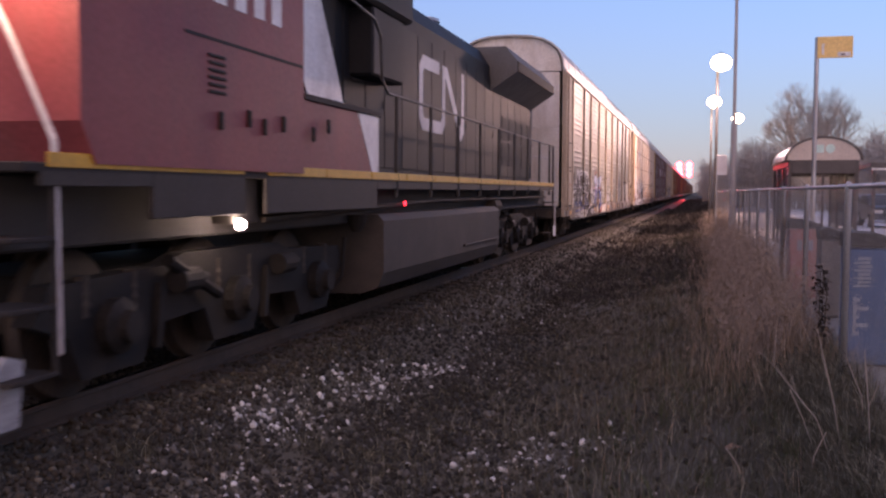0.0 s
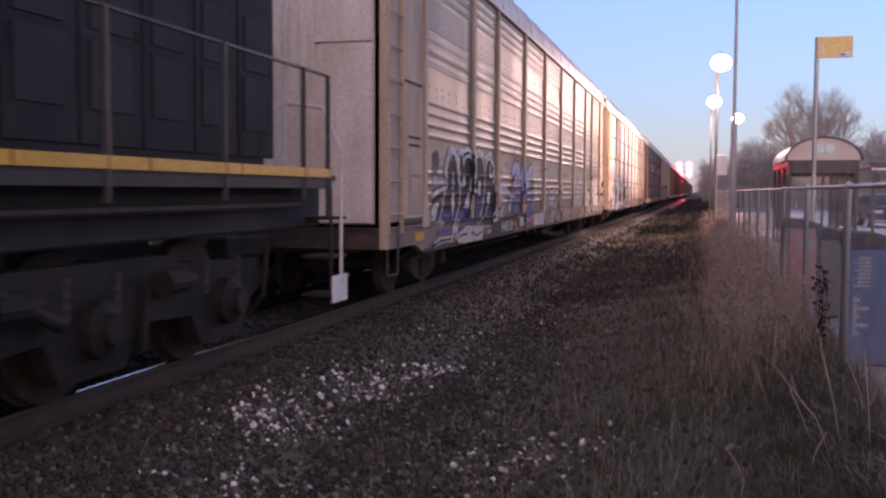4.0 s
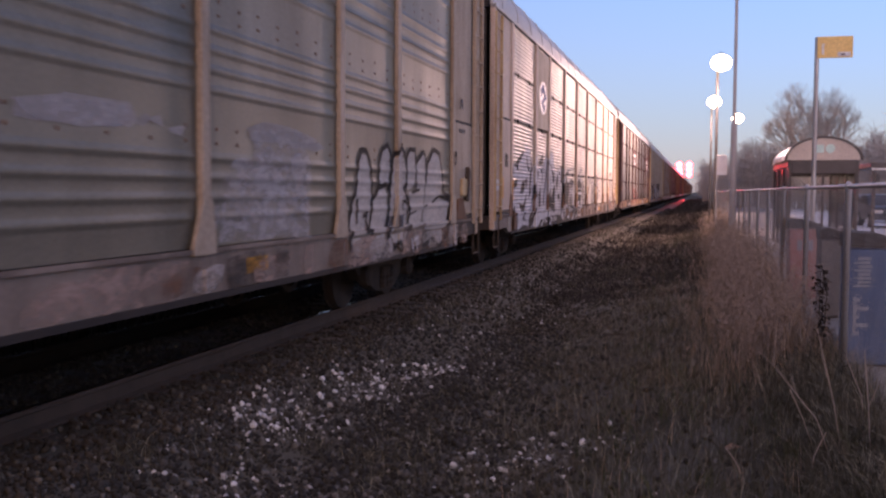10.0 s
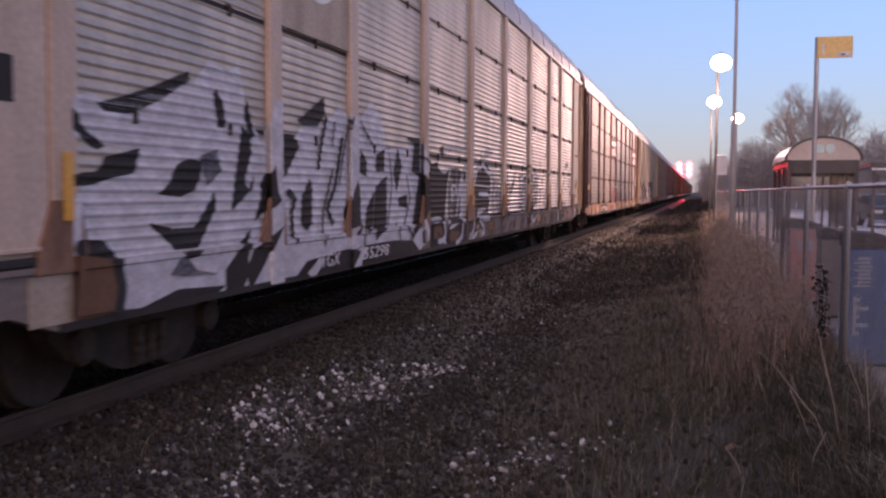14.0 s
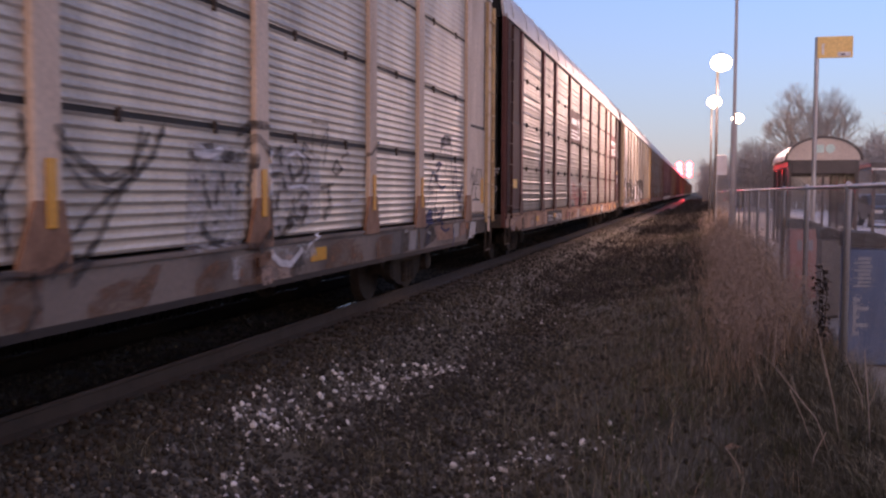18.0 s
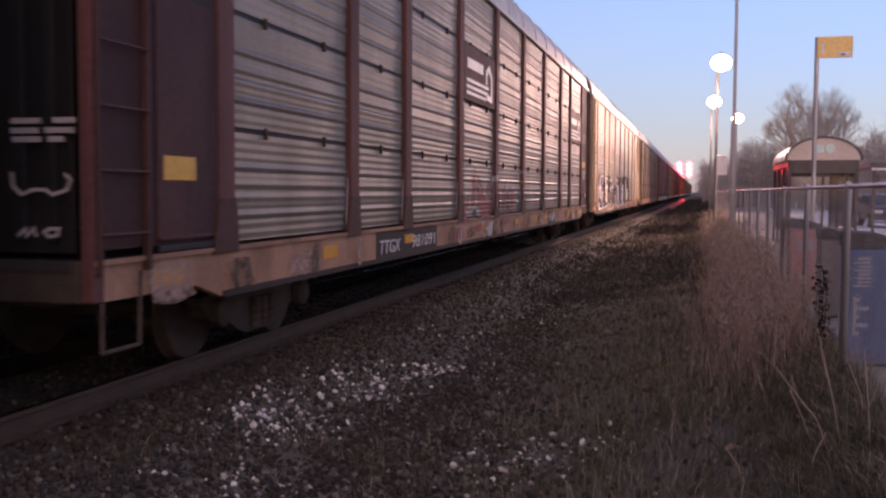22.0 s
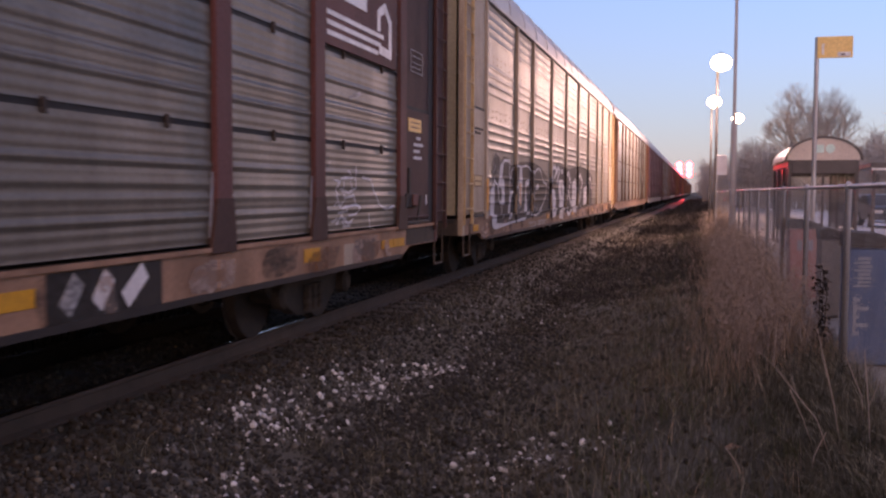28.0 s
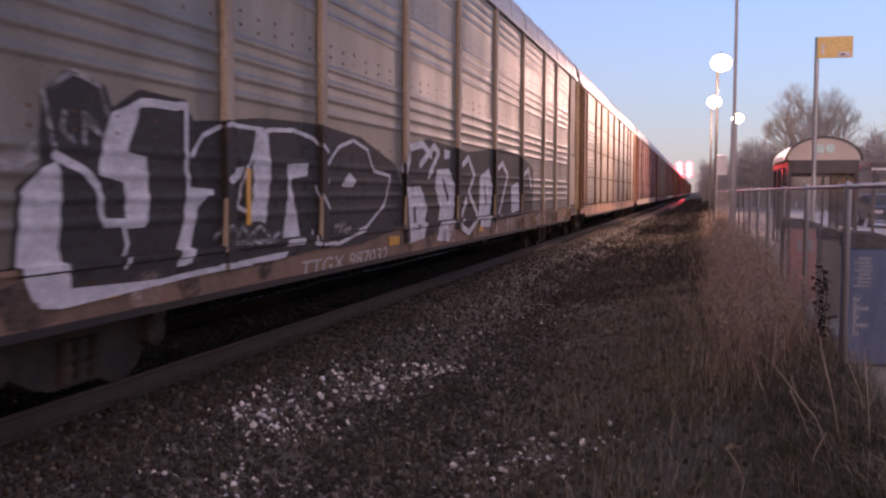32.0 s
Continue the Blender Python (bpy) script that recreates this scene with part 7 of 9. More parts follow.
tag.line(SPRAY_SMUDGE, 0.03, "15.32,1.83 15.61,1.65 15.89,1.54 16.16,1.62 16.36,1.84")
tag.line(SPRAY_SMUDGE, 0.03, "16.56,1.91 16.43,1.72 16.02,1.46 15.76,1.16 15.46,0.93")
tag.line(SPRAY_SMUDGE, 0.02, "14.81,1.87 14.77,1.64 14.91,1.46 14.80,1.19")
tag.line(SPRAY_SMUDGE, 0.02, "15.07,1.88 15.11,1.69 14.91,1.46 14.95,1.14")
tag.line(SPRAY_SMUDGE, 0.02, "15.32,1.74 15.65,1.51 16.02,1.46")
tag.line(SPRAY_SMUDGE, 0.02, "16.28,1.89 16.15,1.56 15.65,1.31 15.24,0.99")
tag.line(SPRAY_SMUDGE, 0.02, "12.81,2.03 12.77,1.96")
tag.line(SPRAY_SMUDGE, 0.02, "15.09,1.05 15.13,0.82 15.03,0.69")
tag.done()
tag = Tag(car_2, PALE_CREAM, "grey and black looping graffiti lines")
tag.fill(SPRAY_HAZE, "16.92,1.84 17.66,1.84 17.85,1.82 17.79,1.05 16.85,1.02")
tag.fill(SPRAY_HAZE, "18.32,1.84 18.97,1.91 19.51,1.82 19.49,1.20 18.63,1.07 18.29,1.09")
tag.fill(SPRAY_HAZE, "17.54,0.96 17.89,0.95 17.86,0.75 17.54,0.77")
tag.fill(SPRAY_HAZE, "18.22,0.98 19.25,1.02 19.34,0.86 18.58,0.80")
tag.fill(SPRAY_SMUDGE, "17.66,1.53 17.74,1.58 17.77,1.45 17.69,1.43")
tag.fill(SPRAY_SMUDGE, "17.53,1.32 17.60,1.39 17.57,1.26")
tag.fill(SPRAY_SMUDGE, "17.12,1.83 17.30,1.85 17.33,1.79 17.19,1.78")
tag.fill(SPRAY_SMUDGE, "17.27,1.24 17.36,1.26 17.36,1.21")
tag.fill(SPRAY_SMUDGE, "17.87,0.90 18.03,0.93 18.19,0.80 17.89,0.75")
tag.fill(SPRAY_SMUDGE, "17.00,1.59 17.04,1.56 17.01,1.50")
tag.fill(SPRAY_SMUDGE, "17.08,1.24 17.18,1.26 17.18,1.15 17.09,1.13")
tag.fill(SPRAY_SMUDGE, "17.39,1.73 17.50,1.77 17.66,1.73 17.49,1.69")
tag.fill(SPRAY_SMUDGE, "18.68,1.25 18.80,1.31 18.83,1.14 18.67,1.11")
tag.line(SPRAY_SMUDGE, 0.03, "17.14,1.58 17.16,1.46 17.23,1.37")
tag.line(SPRAY_SMUDGE, 0.03, "17.36,1.50 17.33,1.40")
tag.line(SPRAY_SMUDGE, 0.03, "17.55,1.77 17.67,1.74 17.85,1.77")
tag.line(SPRAY_SMUDGE, 0.03, "16.96,1.74 17.05,1.71")
tag.line(SPRAY_SMUDGE, 0.03, "17.44,1.60 17.45,1.50")
tag.line(SPRAY_SMUDGE, 0.03, "17.17,1.15 17.27,1.08 17.42,1.09")
tag.line(SPRAY_SMUDGE, 0.03, "18.32,1.50 18.28,1.61 18.58,1.62 18.65,1.50")
tag.line(SPRAY_SMUDGE, 0.03, "18.73,1.70 18.80,1.58 19.06,1.68 19.01,1.76")
tag.line(SPRAY_SMUDGE, 0.03, "18.46,1.81 18.55,1.86 18.54,1.73")
tag.line(SPRAY_SMUDGE, 0.03, "18.49,1.47 18.45,1.34")
tag.line(SPRAY_SMUDGE, 0.03, "18.49,1.15 18.56,1.07 18.65,1.15")
tag.line(SPRAY_SMUDGE, 0.03, "18.64,1.11 18.81,1.18")
tag.line(SPRAY_SMUDGE, 0.035, "17.72,1.94 17.90,2.02 18.17,2.02")
tag.line(SPRAY_SMUDGE, 0.035, "17.84,1.85 17.98,1.92 18.27,1.78")
tag.line(SPRAY_SMUDGE, 0.035, "17.97,1.75 17.89,1.50 17.92,1.18 17.79,1.04 17.96,1.00 18.25,1.16 18.26,1.50")
tag.line(SPRAY_SMUDGE, 0.035, "18.80,1.39 18.84,1.26 19.01,1.19 19.14,1.30 19.00,1.33")
tag.line(SPRAY_SMUDGE, 0.05, "19.70,1.51 19.75,1.32 19.60,1.23")
tag.line(SPRAY_SMUDGE, 0.05, "18.01,1.00 18.27,1.13")
tag.line(SPRAY_SMUDGE, 0.02, "18.88,1.38 19.06,1.47 19.19,1.44")
tag.line(SPRAY_SMUDGE, 0.02, "19.50,1.51 19.82,1.54")
tag.line(SPRAY_SMUDGE, 0.02, "19.28,2.05 19.27,1.85 19.06,1.92 19.01,1.83 19.24,1.76")
tag.line(SPRAY_SMUDGE, 0.02, "19.28,2.14 19.67,2.14 19.66,1.95 19.55,1.73")
tag.line(SPRAY_SMUDGE, 0.02, "19.80,1.69 19.91,1.79 20.08,1.70 19.90,1.64 19.80,1.69")
tag.line(SPRAY_SMUDGE, 0.02, "20.08,1.82 20.25,1.88")
tag.line(SPRAY_SMUDGE, 0.02, "19.14,1.72 19.17,1.63 18.96,1.51")
tag.line(SPRAY_SMUDGE, 0.02, "19.51,1.91 19.56,2.02")
tag.line(SPRAY_SMUDGE, 0.02, "21.20,2.06 20.85,1.87 20.74,1.52")
tag.line(SPRAY_WHITE, 0.03, "18.23,0.94 18.44,0.84 18.66,0.82 18.91,0.93")
tag.line(SPRAY_WHITE, 0.03, "17.00,1.76 17.19,1.75 17.39,1.79")
tag.line(SPRAY_WHITE, 0.03, "18.22,1.80 18.28,1.66 18.21,1.47")
tag.line(SPRAY_WHITE, 0.015, "18.65,1.78 18.89,1.84 19.05,1.79")
tag.line(SPRAY_WHITE, 0.015, "18.72,1.51 19.01,1.53 19.13,1.51")
tag.line(SPRAY_WHITE, 0.015, "19.07,0.96 19.26,1.03 19.41,1.07")
tag.line(SPRAY_WHITE, 0.015, "19.80,1.33 20.01,1.34")
tag.line(SPRAY_WHITE, 0.015, "20.35,1.37 20.59,1.38")
tag.fill(SPRAY_SMUDGE, "18.65,0.78 18.90,0.89 18.99,0.79")
tag.done()
tag = Tag(car_2, PALE_CREAM, "dark blue scrawled graffiti")
tag.fill(SPRAY_SLATE, "24.17,2.22 24.47,2.31 24.81,2.31 24.79,2.18 24.18,2.10")
tag.fill(SPRAY_SLATE, "23.86,1.68 24.02,1.68 24.01,1.62 23.89,1.61")
tag.fill(SPRAY_SLATE, "25.27,1.24 25.51,1.24 25.44,1.16")
tag.fill(SPRAY_NAVY, "23.37,1.15 23.58,1.24 23.75,1.21 23.75,1.06 23.47,1.01 23.23,0.95 23.34,1.05")
tag.fill(SPRAY_NAVY, "23.20,0.72 23.36,0.94 23.56,0.96 23.46,0.76")
tag.line(SPRAY_SLATE, 0.014, "24.18,2.09 24.18,1.85")
tag.line(SPRAY_SLATE, 0.014, "24.79,2.16 24.82,1.84 24.87,1.63 24.91,1.46")
tag.line(SPRAY_SLATE, 0.014, "24.41,2.10 24.45,1.90 24.53,1.83 24.37,1.78 24.49,1.70")
tag.line(SPRAY_SLATE, 0.014, "24.83,1.63 25.10,1.59")
tag.line(SPRAY_SLATE, 0.014, "24.91,1.46 25.00,1.37 24.94,1.11 24.83,0.99")
tag.line(SPRAY_SLATE, 0.014, "23.92,1.54 23.96,1.35 23.82,1.24 23.85,1.09")
tag.line(SPRAY_SLATE, 0.014, "23.56,1.50 23.66,1.54 23.79,1.50")
tag.line(SPRAY_SLATE, 0.014, "23.72,1.48 23.76,1.42")
tag.line(SPRAY_SLATE, 0.014, "23.59,1.43 23.50,1.36 23.40,1.25 23.44,1.19")
tag.line(SPRAY_SLATE, 0.014, "23.53,1.57 23.47,1.50")
tag.line(SPRAY_SLATE, 0.014, "23.65,1.50 23.66,1.40")
tag.line(SPRAY_NAVY, 0.02, "23.93,1.84 24.04,1.89 24.19,1.87 23.96,1.76 24.01,1.66")
tag.line(SPRAY_NAVY, 0.02, "23.59,1.60 23.69,1.72 23.76,1.75 23.93,1.65 24.00,1.57")
tag.line(SPRAY_NAVY, 0.02, "24.06,1.56 24.21,1.52 24.41,1.55")
tag.line(SPRAY_NAVY, 0.02, "24.92,1.59 25.01,1.86 25.11,1.77 25.08,1.55")
tag.line(SPRAY_NAVY, 0.02, "23.84,1.20 23.92,1.08 24.13,1.08 24.28,1.14 24.37,1.22")
tag.line(SPRAY_NAVY, 0.02, "23.87,1.24 24.05,1.14 24.21,1.19 24.29,1.26")
tag.line(SPRAY_NAVY, 0.02, "24.07,0.96 24.30,0.90 24.55,0.93")
tag.line(SPRAY_NAVY, 0.02, "25.14,1.46 25.34,1.32")
tag.line(SPRAY_NAVY, 0.02, "24.79,0.91 24.84,0.77 24.71,0.66")
tag.line(SPRAY_NAVY, 0.026, "25.23,1.46 25.33,1.37 25.47,1.57")
tag.line(SPRAY_NAVY, 0.026, "23.94,1.07 24.11,1.00")
tag.fill(SPRAY_BLACK, "23.47,0.97 23.67,0.99 23.69,0.88 23.50,0.86")
tag.fill(SPRAY_SILVER, "25.80,0.99 26.33,0.98 26.25,0.77 25.71,0.75")
tag.done()
tag = Tag(car_3, DARK_BROWN, "faded red graffiti with worn pale outlines")
tag.fill(SPRAY_RED, "9.78,1.33 10.09,1.36 10.37,1.35 10.33,1.24 9.99,1.19 9.77,1.26")
tag.fill(SPRAY_RED, "10.45,1.28 10.53,1.50 10.57,1.74 10.78,1.78 10.82,1.62 10.81,1.23 10.49,1.24")
tag.fill(SPRAY_RED, "10.92,1.77 11.15,1.71 11.36,1.55 11.62,1.33 12.05,1.33 12.16,1.51 12.15,1.18 11.39,1.17 10.91,1.22")
tag.fill(SPRAY_RED, "11.22,1.21 12.05,1.20 11.94,1.01 11.25,1.01")
tag.fill(SPRAY_RED, "9.76,1.20 10.00,1.23 10.30,1.21 10.12,1.01 9.67,1.02")
tag.fill(SPRAY_RED, "11.62,1.55 11.85,1.65 12.06,1.60 12.00,1.41 11.66,1.42")
tag.fill(SPRAY_RED, "12.63,1.72 12.83,1.67 12.83,1.41 12.63,1.17 12.51,1.12 12.58,1.47")
tag.fill(SPRAY_RED, "13.16,1.51 13.46,1.63 13.56,1.47 13.47,1.14 13.11,1.12")
tag.fill(SPRAY_RED, "13.86,1.52 14.32,1.53 14.32,1.11 13.95,1.09")
tag.fill(SPRAY_RED, "12.25,1.42 12.42,1.27 12.25,1.09 12.14,1.18")
tag.fill(SPRAY_RED, "9.20,0.91 9.68,0.92 9.68,0.75 9.19,0.72")
tag.fill(SPRAY_RED, "10.76,0.92 11.18,0.94 11.10,0.81 10.85,0.83")
tag.fill(SPRAY_RED, "12.86,0.97 13.67,0.98 13.66,0.87 12.92,0.85")
tag.fill(SPRAY_SLATE, "10.62,1.19 10.88,1.18 10.94,1.03 10.50,1.04")
tag.fill(SPRAY_SLATE, "12.69,1.42 12.87,1.44 12.93,1.17 12.74,1.15")
tag.fill(SPRAY_SLATE, "13.57,1.47 13.77,1.50 13.77,1.14 13.60,1.12")
tag.fill(SPRAY_SILVER, "11.78,0.94 12.10,0.96 11.98,0.69 11.59,0.68")
tag.fill(SPRAY_SILVER, "9.47,0.90 9.58,0.90 9.52,0.67 9.41,0.68")
tag.fill(SPRAY_SILVER, "12.05,1.74 12.42,1.78 12.36,1.66 12.10,1.61")
tag.line(SPRAY_HAZE, 0.028, "10.57,1.75 10.78,1.86 10.89,1.78 11.24,1.67 11.41,1.51 11.58,1.34")
tag.line(SPRAY_HAZE, 0.028, "9.90,1.80 9.93,1.60 9.98,1.43 10.27,1.41 10.31,1.50")
tag.line(SPRAY_HAZE, 0.028, "10.28,1.61 10.24,1.43")
tag.line(SPRAY_HAZE, 0.028, "11.58,1.37 11.48,1.59 11.86,1.69 12.16,1.61")
tag.line(SPRAY_HAZE, 0.028, "10.49,1.28 10.69,1.32 10.99,1.27 11.16,1.14")
tag.line(SPRAY_HAZE, 0.028, "10.48,1.09 10.62,1.20 10.91,1.19 11.02,1.02")
tag.line(SPRAY_HAZE, 0.028, "12.41,1.71 12.94,1.67 13.07,1.46 13.54,1.74 13.74,1.52 14.57,1.59")
tag.line(SPRAY_HAZE, 0.028, "14.52,1.75 14.89,1.91 15.30,1.85 15.09,1.64")
tag.line(SPRAY_HAZE, 0.028, "12.51,1.47 12.70,1.31 12.62,1.13")
tag.line(SPRAY_HAZE, 0.028, "13.18,1.35 13.27,1.14")
tag.line(SPRAY_HAZE, 0.028, "13.74,1.40 13.74,1.13")
tag.line(SPRAY_HAZE, 0.028, "9.88,1.13 10.00,1.16 10.30,1.10")
tag.line(SPRAY_HAZE, 0.028, "9.72,1.14 9.78,1.27 9.86,1.33")
tag.line(SPRAY_HAZE, 0.028, "10.06,1.67 10.09,1.50 10.18,1.43")
tag.line(SPRAY_HAZE, 0.028, "14.71,1.77 14.62,1.47 14.37,1.12")
tag.line(SPRAY_SILVER, 0.018, "11.41,0.83 11.79,0.88 11.32,0.71")
tag.line(SPRAY_SILVER, 0.018, "10.92,1.59 11.15,1.51")
tag.line(SPRAY_SILVER, 0.018, "11.10,0.94 11.29,0.96")
tag.done()
tag = Tag(car_3, DARK_BROWN, "small white scrawled letters")
tag.line(SPRAY_WHITE, 0.013, "23.52,1.59 23.68,1.58 23.55,1.50 23.62,1.43")
tag.line(SPRAY_WHITE, 0.013, "23.71,1.61 23.90,1.62 24.09,1.62")
tag.line(SPRAY_WHITE, 0.013, "23.55,1.43 23.67,1.32 23.77,1.36")
tag.line(SPRAY_WHITE, 0.013, "23.67,1.50 23.93,1.46 24.12,1.50")
tag.line(SPRAY_WHITE, 0.013, "23.84,1.41 24.07,1.43 24.15,1.35")
tag.line(SPRAY_WHITE, 0.013, "23.70,1.30 24.15,1.33 24.29,1.31 24.18,1.23 23.93,1.22")
tag.line(SPRAY_WHITE, 0.013, "23.57,1.14 23.71,1.22 23.93,1.13 24.08,1.18")
tag.line(SPRAY_WHITE, 0.013, "23.73,1.24 23.77,1.10 24.00,1.11")
tag.line(SPRAY_WHITE, 0.013, "24.14,1.50 24.17,1.74")
tag.line(SPRAY_WHITE, 0.013, "24.37,1.63 24.65,1.61 24.78,1.46 25.00,1.31 25.23,1.26 25.53,1.30")
tag.line(SPRAY_WHITE, 0.013, "24.60,1.21 24.64,1.05")
tag.line(SPRAY_WHITE, 0.013, "23.91,1.69 23.98,1.65")
tag.line(SPRAY_WHITE, 0.013, "23.61,1.25 23.86,1.27")
tag.line(SPRAY_WHITE, 0.013, "23.77,1.57 23.74,1.45 23.81,1.39")
tag.line(SPRAY_WHITE, 0.013, "23.97,1.58 24.00,1.51")
tag.line(SPRAY_WHITE, 0.013, "23.43,1.16 23.56,1.19")
tag.line(SPRAY_WHITE, 0.013, "23.83,1.19 23.81,1.13")
tag.line(SPRAY_WHITE, 0.013, "23.55,1.36 23.50,1.33")
tag.fill(SPRAY_HAZE, "23.23,1.73 23.38,1.78 23.39,1.73 23.27,1.70")
tag.fill(SPRAY_HAZE, "23.86,2.46 24.31,2.57 24.31,2.52 23.96,2.44")
tag.done()
tag = Tag(car_4, DARK_ORANGE, "black graffiti letters with white outlines")
tag.fill(SPRAY_HAZE, "2.14,1.68 2.42,1.75 2.47,1.65 2.22,1.58 2.13,1.58")
tag.fill(SPRAY_HAZE, "2.57,2.05 2.79,2.14 3.01,2.06 3.01,1.95 2.67,1.96")
tag.fill(SPRAY_WORN, "2.47,1.74 2.52,2.04 2.73,2.19 3.13,2.14 3.20,2.00 3.52,2.15 4.12,2.13 4.25,1.99 4.59,2.02 5.47,2.10 6.63,2.13 7.95,2.07 9.21,1.81 9.49,1.54 9.50,1.03 7.86,0.90 6.54,0.91 5.16,0.85 3.96,0.86 2.93,0.84 2.35,0.93 2.21,1.03 2.27,1.49 2.49,1.63")
tag.fill(SPRAY_WHITE, "2.31,1.47 2.48,1.60 2.64,1.65 2.67,1.50 2.63,1.14 2.69,0.97 2.71,0.83 2.35,0.85 2.25,1.03")
tag.fill(SPRAY_WHITE, "3.03,1.57 3.09,1.78 3.19,1.97 3.53,2.07 3.49,1.95 3.35,1.72 3.59,1.71 3.62,1.35 3.58,1.26 3.33,1.28 3.32,1.53")
tag.fill(SPRAY_WHITE, "4.11,1.46 4.50,1.49 4.28,1.34 4.23,1.21 4.13,0.95 3.91,0.94 4.06,1.22")
tag.fill(SPRAY_WHITE, "5.30,1.99 5.53,2.01 5.59,1.65 5.47,1.22 5.17,1.22 5.24,1.52 5.24,1.80")
tag.fill(SPRAY_WHITE, "5.94,1.72 6.42,1.74 6.42,1.62 6.00,1.59 6.07,1.41 6.27,0.98 5.85,0.98 5.86,1.15 5.95,1.47")
tag.fill(SPRAY_WHITE, "4.68,1.57 4.84,1.65 5.09,1.68 4.98,1.58 4.73,1.53")
tag.fill(SPRAY_WHITE, "7.33,1.55 7.59,1.68 7.78,1.59 7.69,1.52 7.38,1.52")
tag.fill(SPRAY_WHITE, "2.35,0.90 2.71,0.90 3.65,0.87 4.04,0.89 5.88,0.94 5.81,0.88 4.12,0.85 3.65,0.83 2.60,0.79 2.40,0.81")
tag.line(SPRAY_WHITE, 0.03, "2.61,1.68 2.88,1.60 3.03,1.50 3.06,1.32 3.09,1.27 3.54,1.26")
tag.line(SPRAY_WHITE, 0.03, "3.38,2.00 3.56,2.07 4.13,2.08 4.12,1.62 4.16,1.46 4.50,1.47")
tag.line(SPRAY_WHITE, 0.03, "4.15,1.50 4.04,0.97")
tag.line(SPRAY_WHITE, 0.02, "4.19,1.73 4.37,1.89 4.73,2.00 5.14,2.00 5.42,2.00 5.24,1.79 5.02,1.55 4.92,1.35 5.45,1.22")
tag.line(SPRAY_WHITE, 0.02, "5.52,2.00 6.07,2.03 6.57,1.98 6.86,1.85 6.94,1.57 6.86,1.23")
tag.line(SPRAY_WHITE, 0.02, "6.93,1.74 7.25,1.93 7.69,2.02 8.16,1.94 8.36,1.71 9.00,1.66")
tag.line(SPRAY_WHITE, 0.02, "9.00,1.67 8.78,1.33 8.14,1.08 7.16,0.94 6.54,0.97 6.53,1.09")
tag.line(SPRAY_WHITE, 0.02, "6.62,1.52 6.71,1.40 6.94,1.23")
tag.line(SPRAY_WHITE, 0.02, "3.30,1.24 3.34,1.13 3.26,0.99")
tag.line(SPRAY_HAZE, 0.02, "2.70,1.93 2.67,1.83 2.78,1.78")
tag.line(SPRAY_HAZE, 0.02, "2.89,1.77 2.89,1.94 3.01,1.88 2.89,1.89 3.10,1.81")
tag.line(SPRAY_HAZE, 0.02, "2.50,2.04 2.57,1.82 2.59,1.72")
tag.line(SPRAY_HAZE, 0.02, "2.57,2.08 2.79,2.18 3.05,2.13 3.13,1.96")
tag.line(SPRAY_HAZE, 0.02, "4.53,1.12 4.72,1.20 4.92,1.10 5.03,1.19 5.13,1.09 5.35,1.18 5.58,1.07 5.82,1.12")
tag.line(SPRAY_HAZE, 0.02, "4.72,1.06 5.59,1.05")
tag.line(SPRAY_HAZE, 0.02, "7.08,1.11 7.41,1.14 7.24,1.05 7.59,1.08")
tag.done()
tag = Tag(car_4, DARK_ORANGE, "small white graffiti letters")
tag.fill(SPRAY_WORN, "9.49,1.75 9.74,2.07 10.77,2.20 13.18,2.11 16.02,2.30 18.54,2.17 19.67,1.98 19.55,1.03 15.39,0.93 11.29,0.89 9.50,0.82")
tag.fill(SPRAY_WHITE, "9.57,1.53 10.38,1.54 10.70,1.24 10.45,0.85 9.72,0.81 9.62,1.18")
tag.fill(SPRAY_WHITE, "11.20,1.79 11.92,1.81 12.28,1.56 12.22,1.11 11.83,0.74 11.11,0.78 11.40,1.21 11.11,1.55")
tag.fill(SPRAY_WHITE, "11.65,2.09 11.99,2.08 11.92,1.96 11.62,1.95")
tag.fill(SPRAY_WHITE, "14.05,1.74 14.79,1.88 15.10,1.57 14.83,0.85 13.98,0.88")
tag.fill(SPRAY_WHITE, "16.93,1.58 17.74,1.68 17.91,1.10 17.01,1.04")
tag.line(SPRAY_WHITE, 0.05, "9.54,1.75 9.79,2.03 10.48,2.11 10.89,1.97")
tag.line(SPRAY_WHITE, 0.05, "10.35,1.83 11.07,2.11 11.32,2.03 10.78,1.69")
tag.line(SPRAY_WHITE, 0.05, "12.80,1.90 13.19,2.02 13.61,1.75 13.20,1.46 13.93,1.07 13.09,0.82 12.58,0.93 13.05,1.36")
tag.line(SPRAY_WHITE, 0.05, "15.50,1.87 16.03,2.01 16.56,1.80 15.70,1.03")
tag.line(SPRAY_WHITE, 0.05, "18.42,1.83 18.98,1.96 19.31,1.60")
tag.line(SPRAY_WORN, 0.05, "11.56,1.62 11.83,1.37")
tag.line(SPRAY_WORN, 0.05, "10.06,1.23 10.14,1.01")
tag.line(SPRAY_WORN, 0.05, "14.42,1.57 14.52,1.27")
tag.done()
tag = Tag(car_2, PALE_CREAM, "painted-over patches along the grimy sill")
tag.fill(SPRAY_DULL, "21.50,0.99 22.15,0.98 22.14,0.71 21.49,0.71")
tag.fill(SPRAY_WORN, "22.15,0.98 22.26,0.99 22.18,0.70 22.08,0.70")
tag.fill(SPRAY_UMBER, "22.26,0.95 22.48,0.98 22.43,0.72 22.18,0.71")
tag.fill(SPRAY_PATCH, "22.27,1.00 22.43,1.00 22.43,0.95 22.27,0.95")
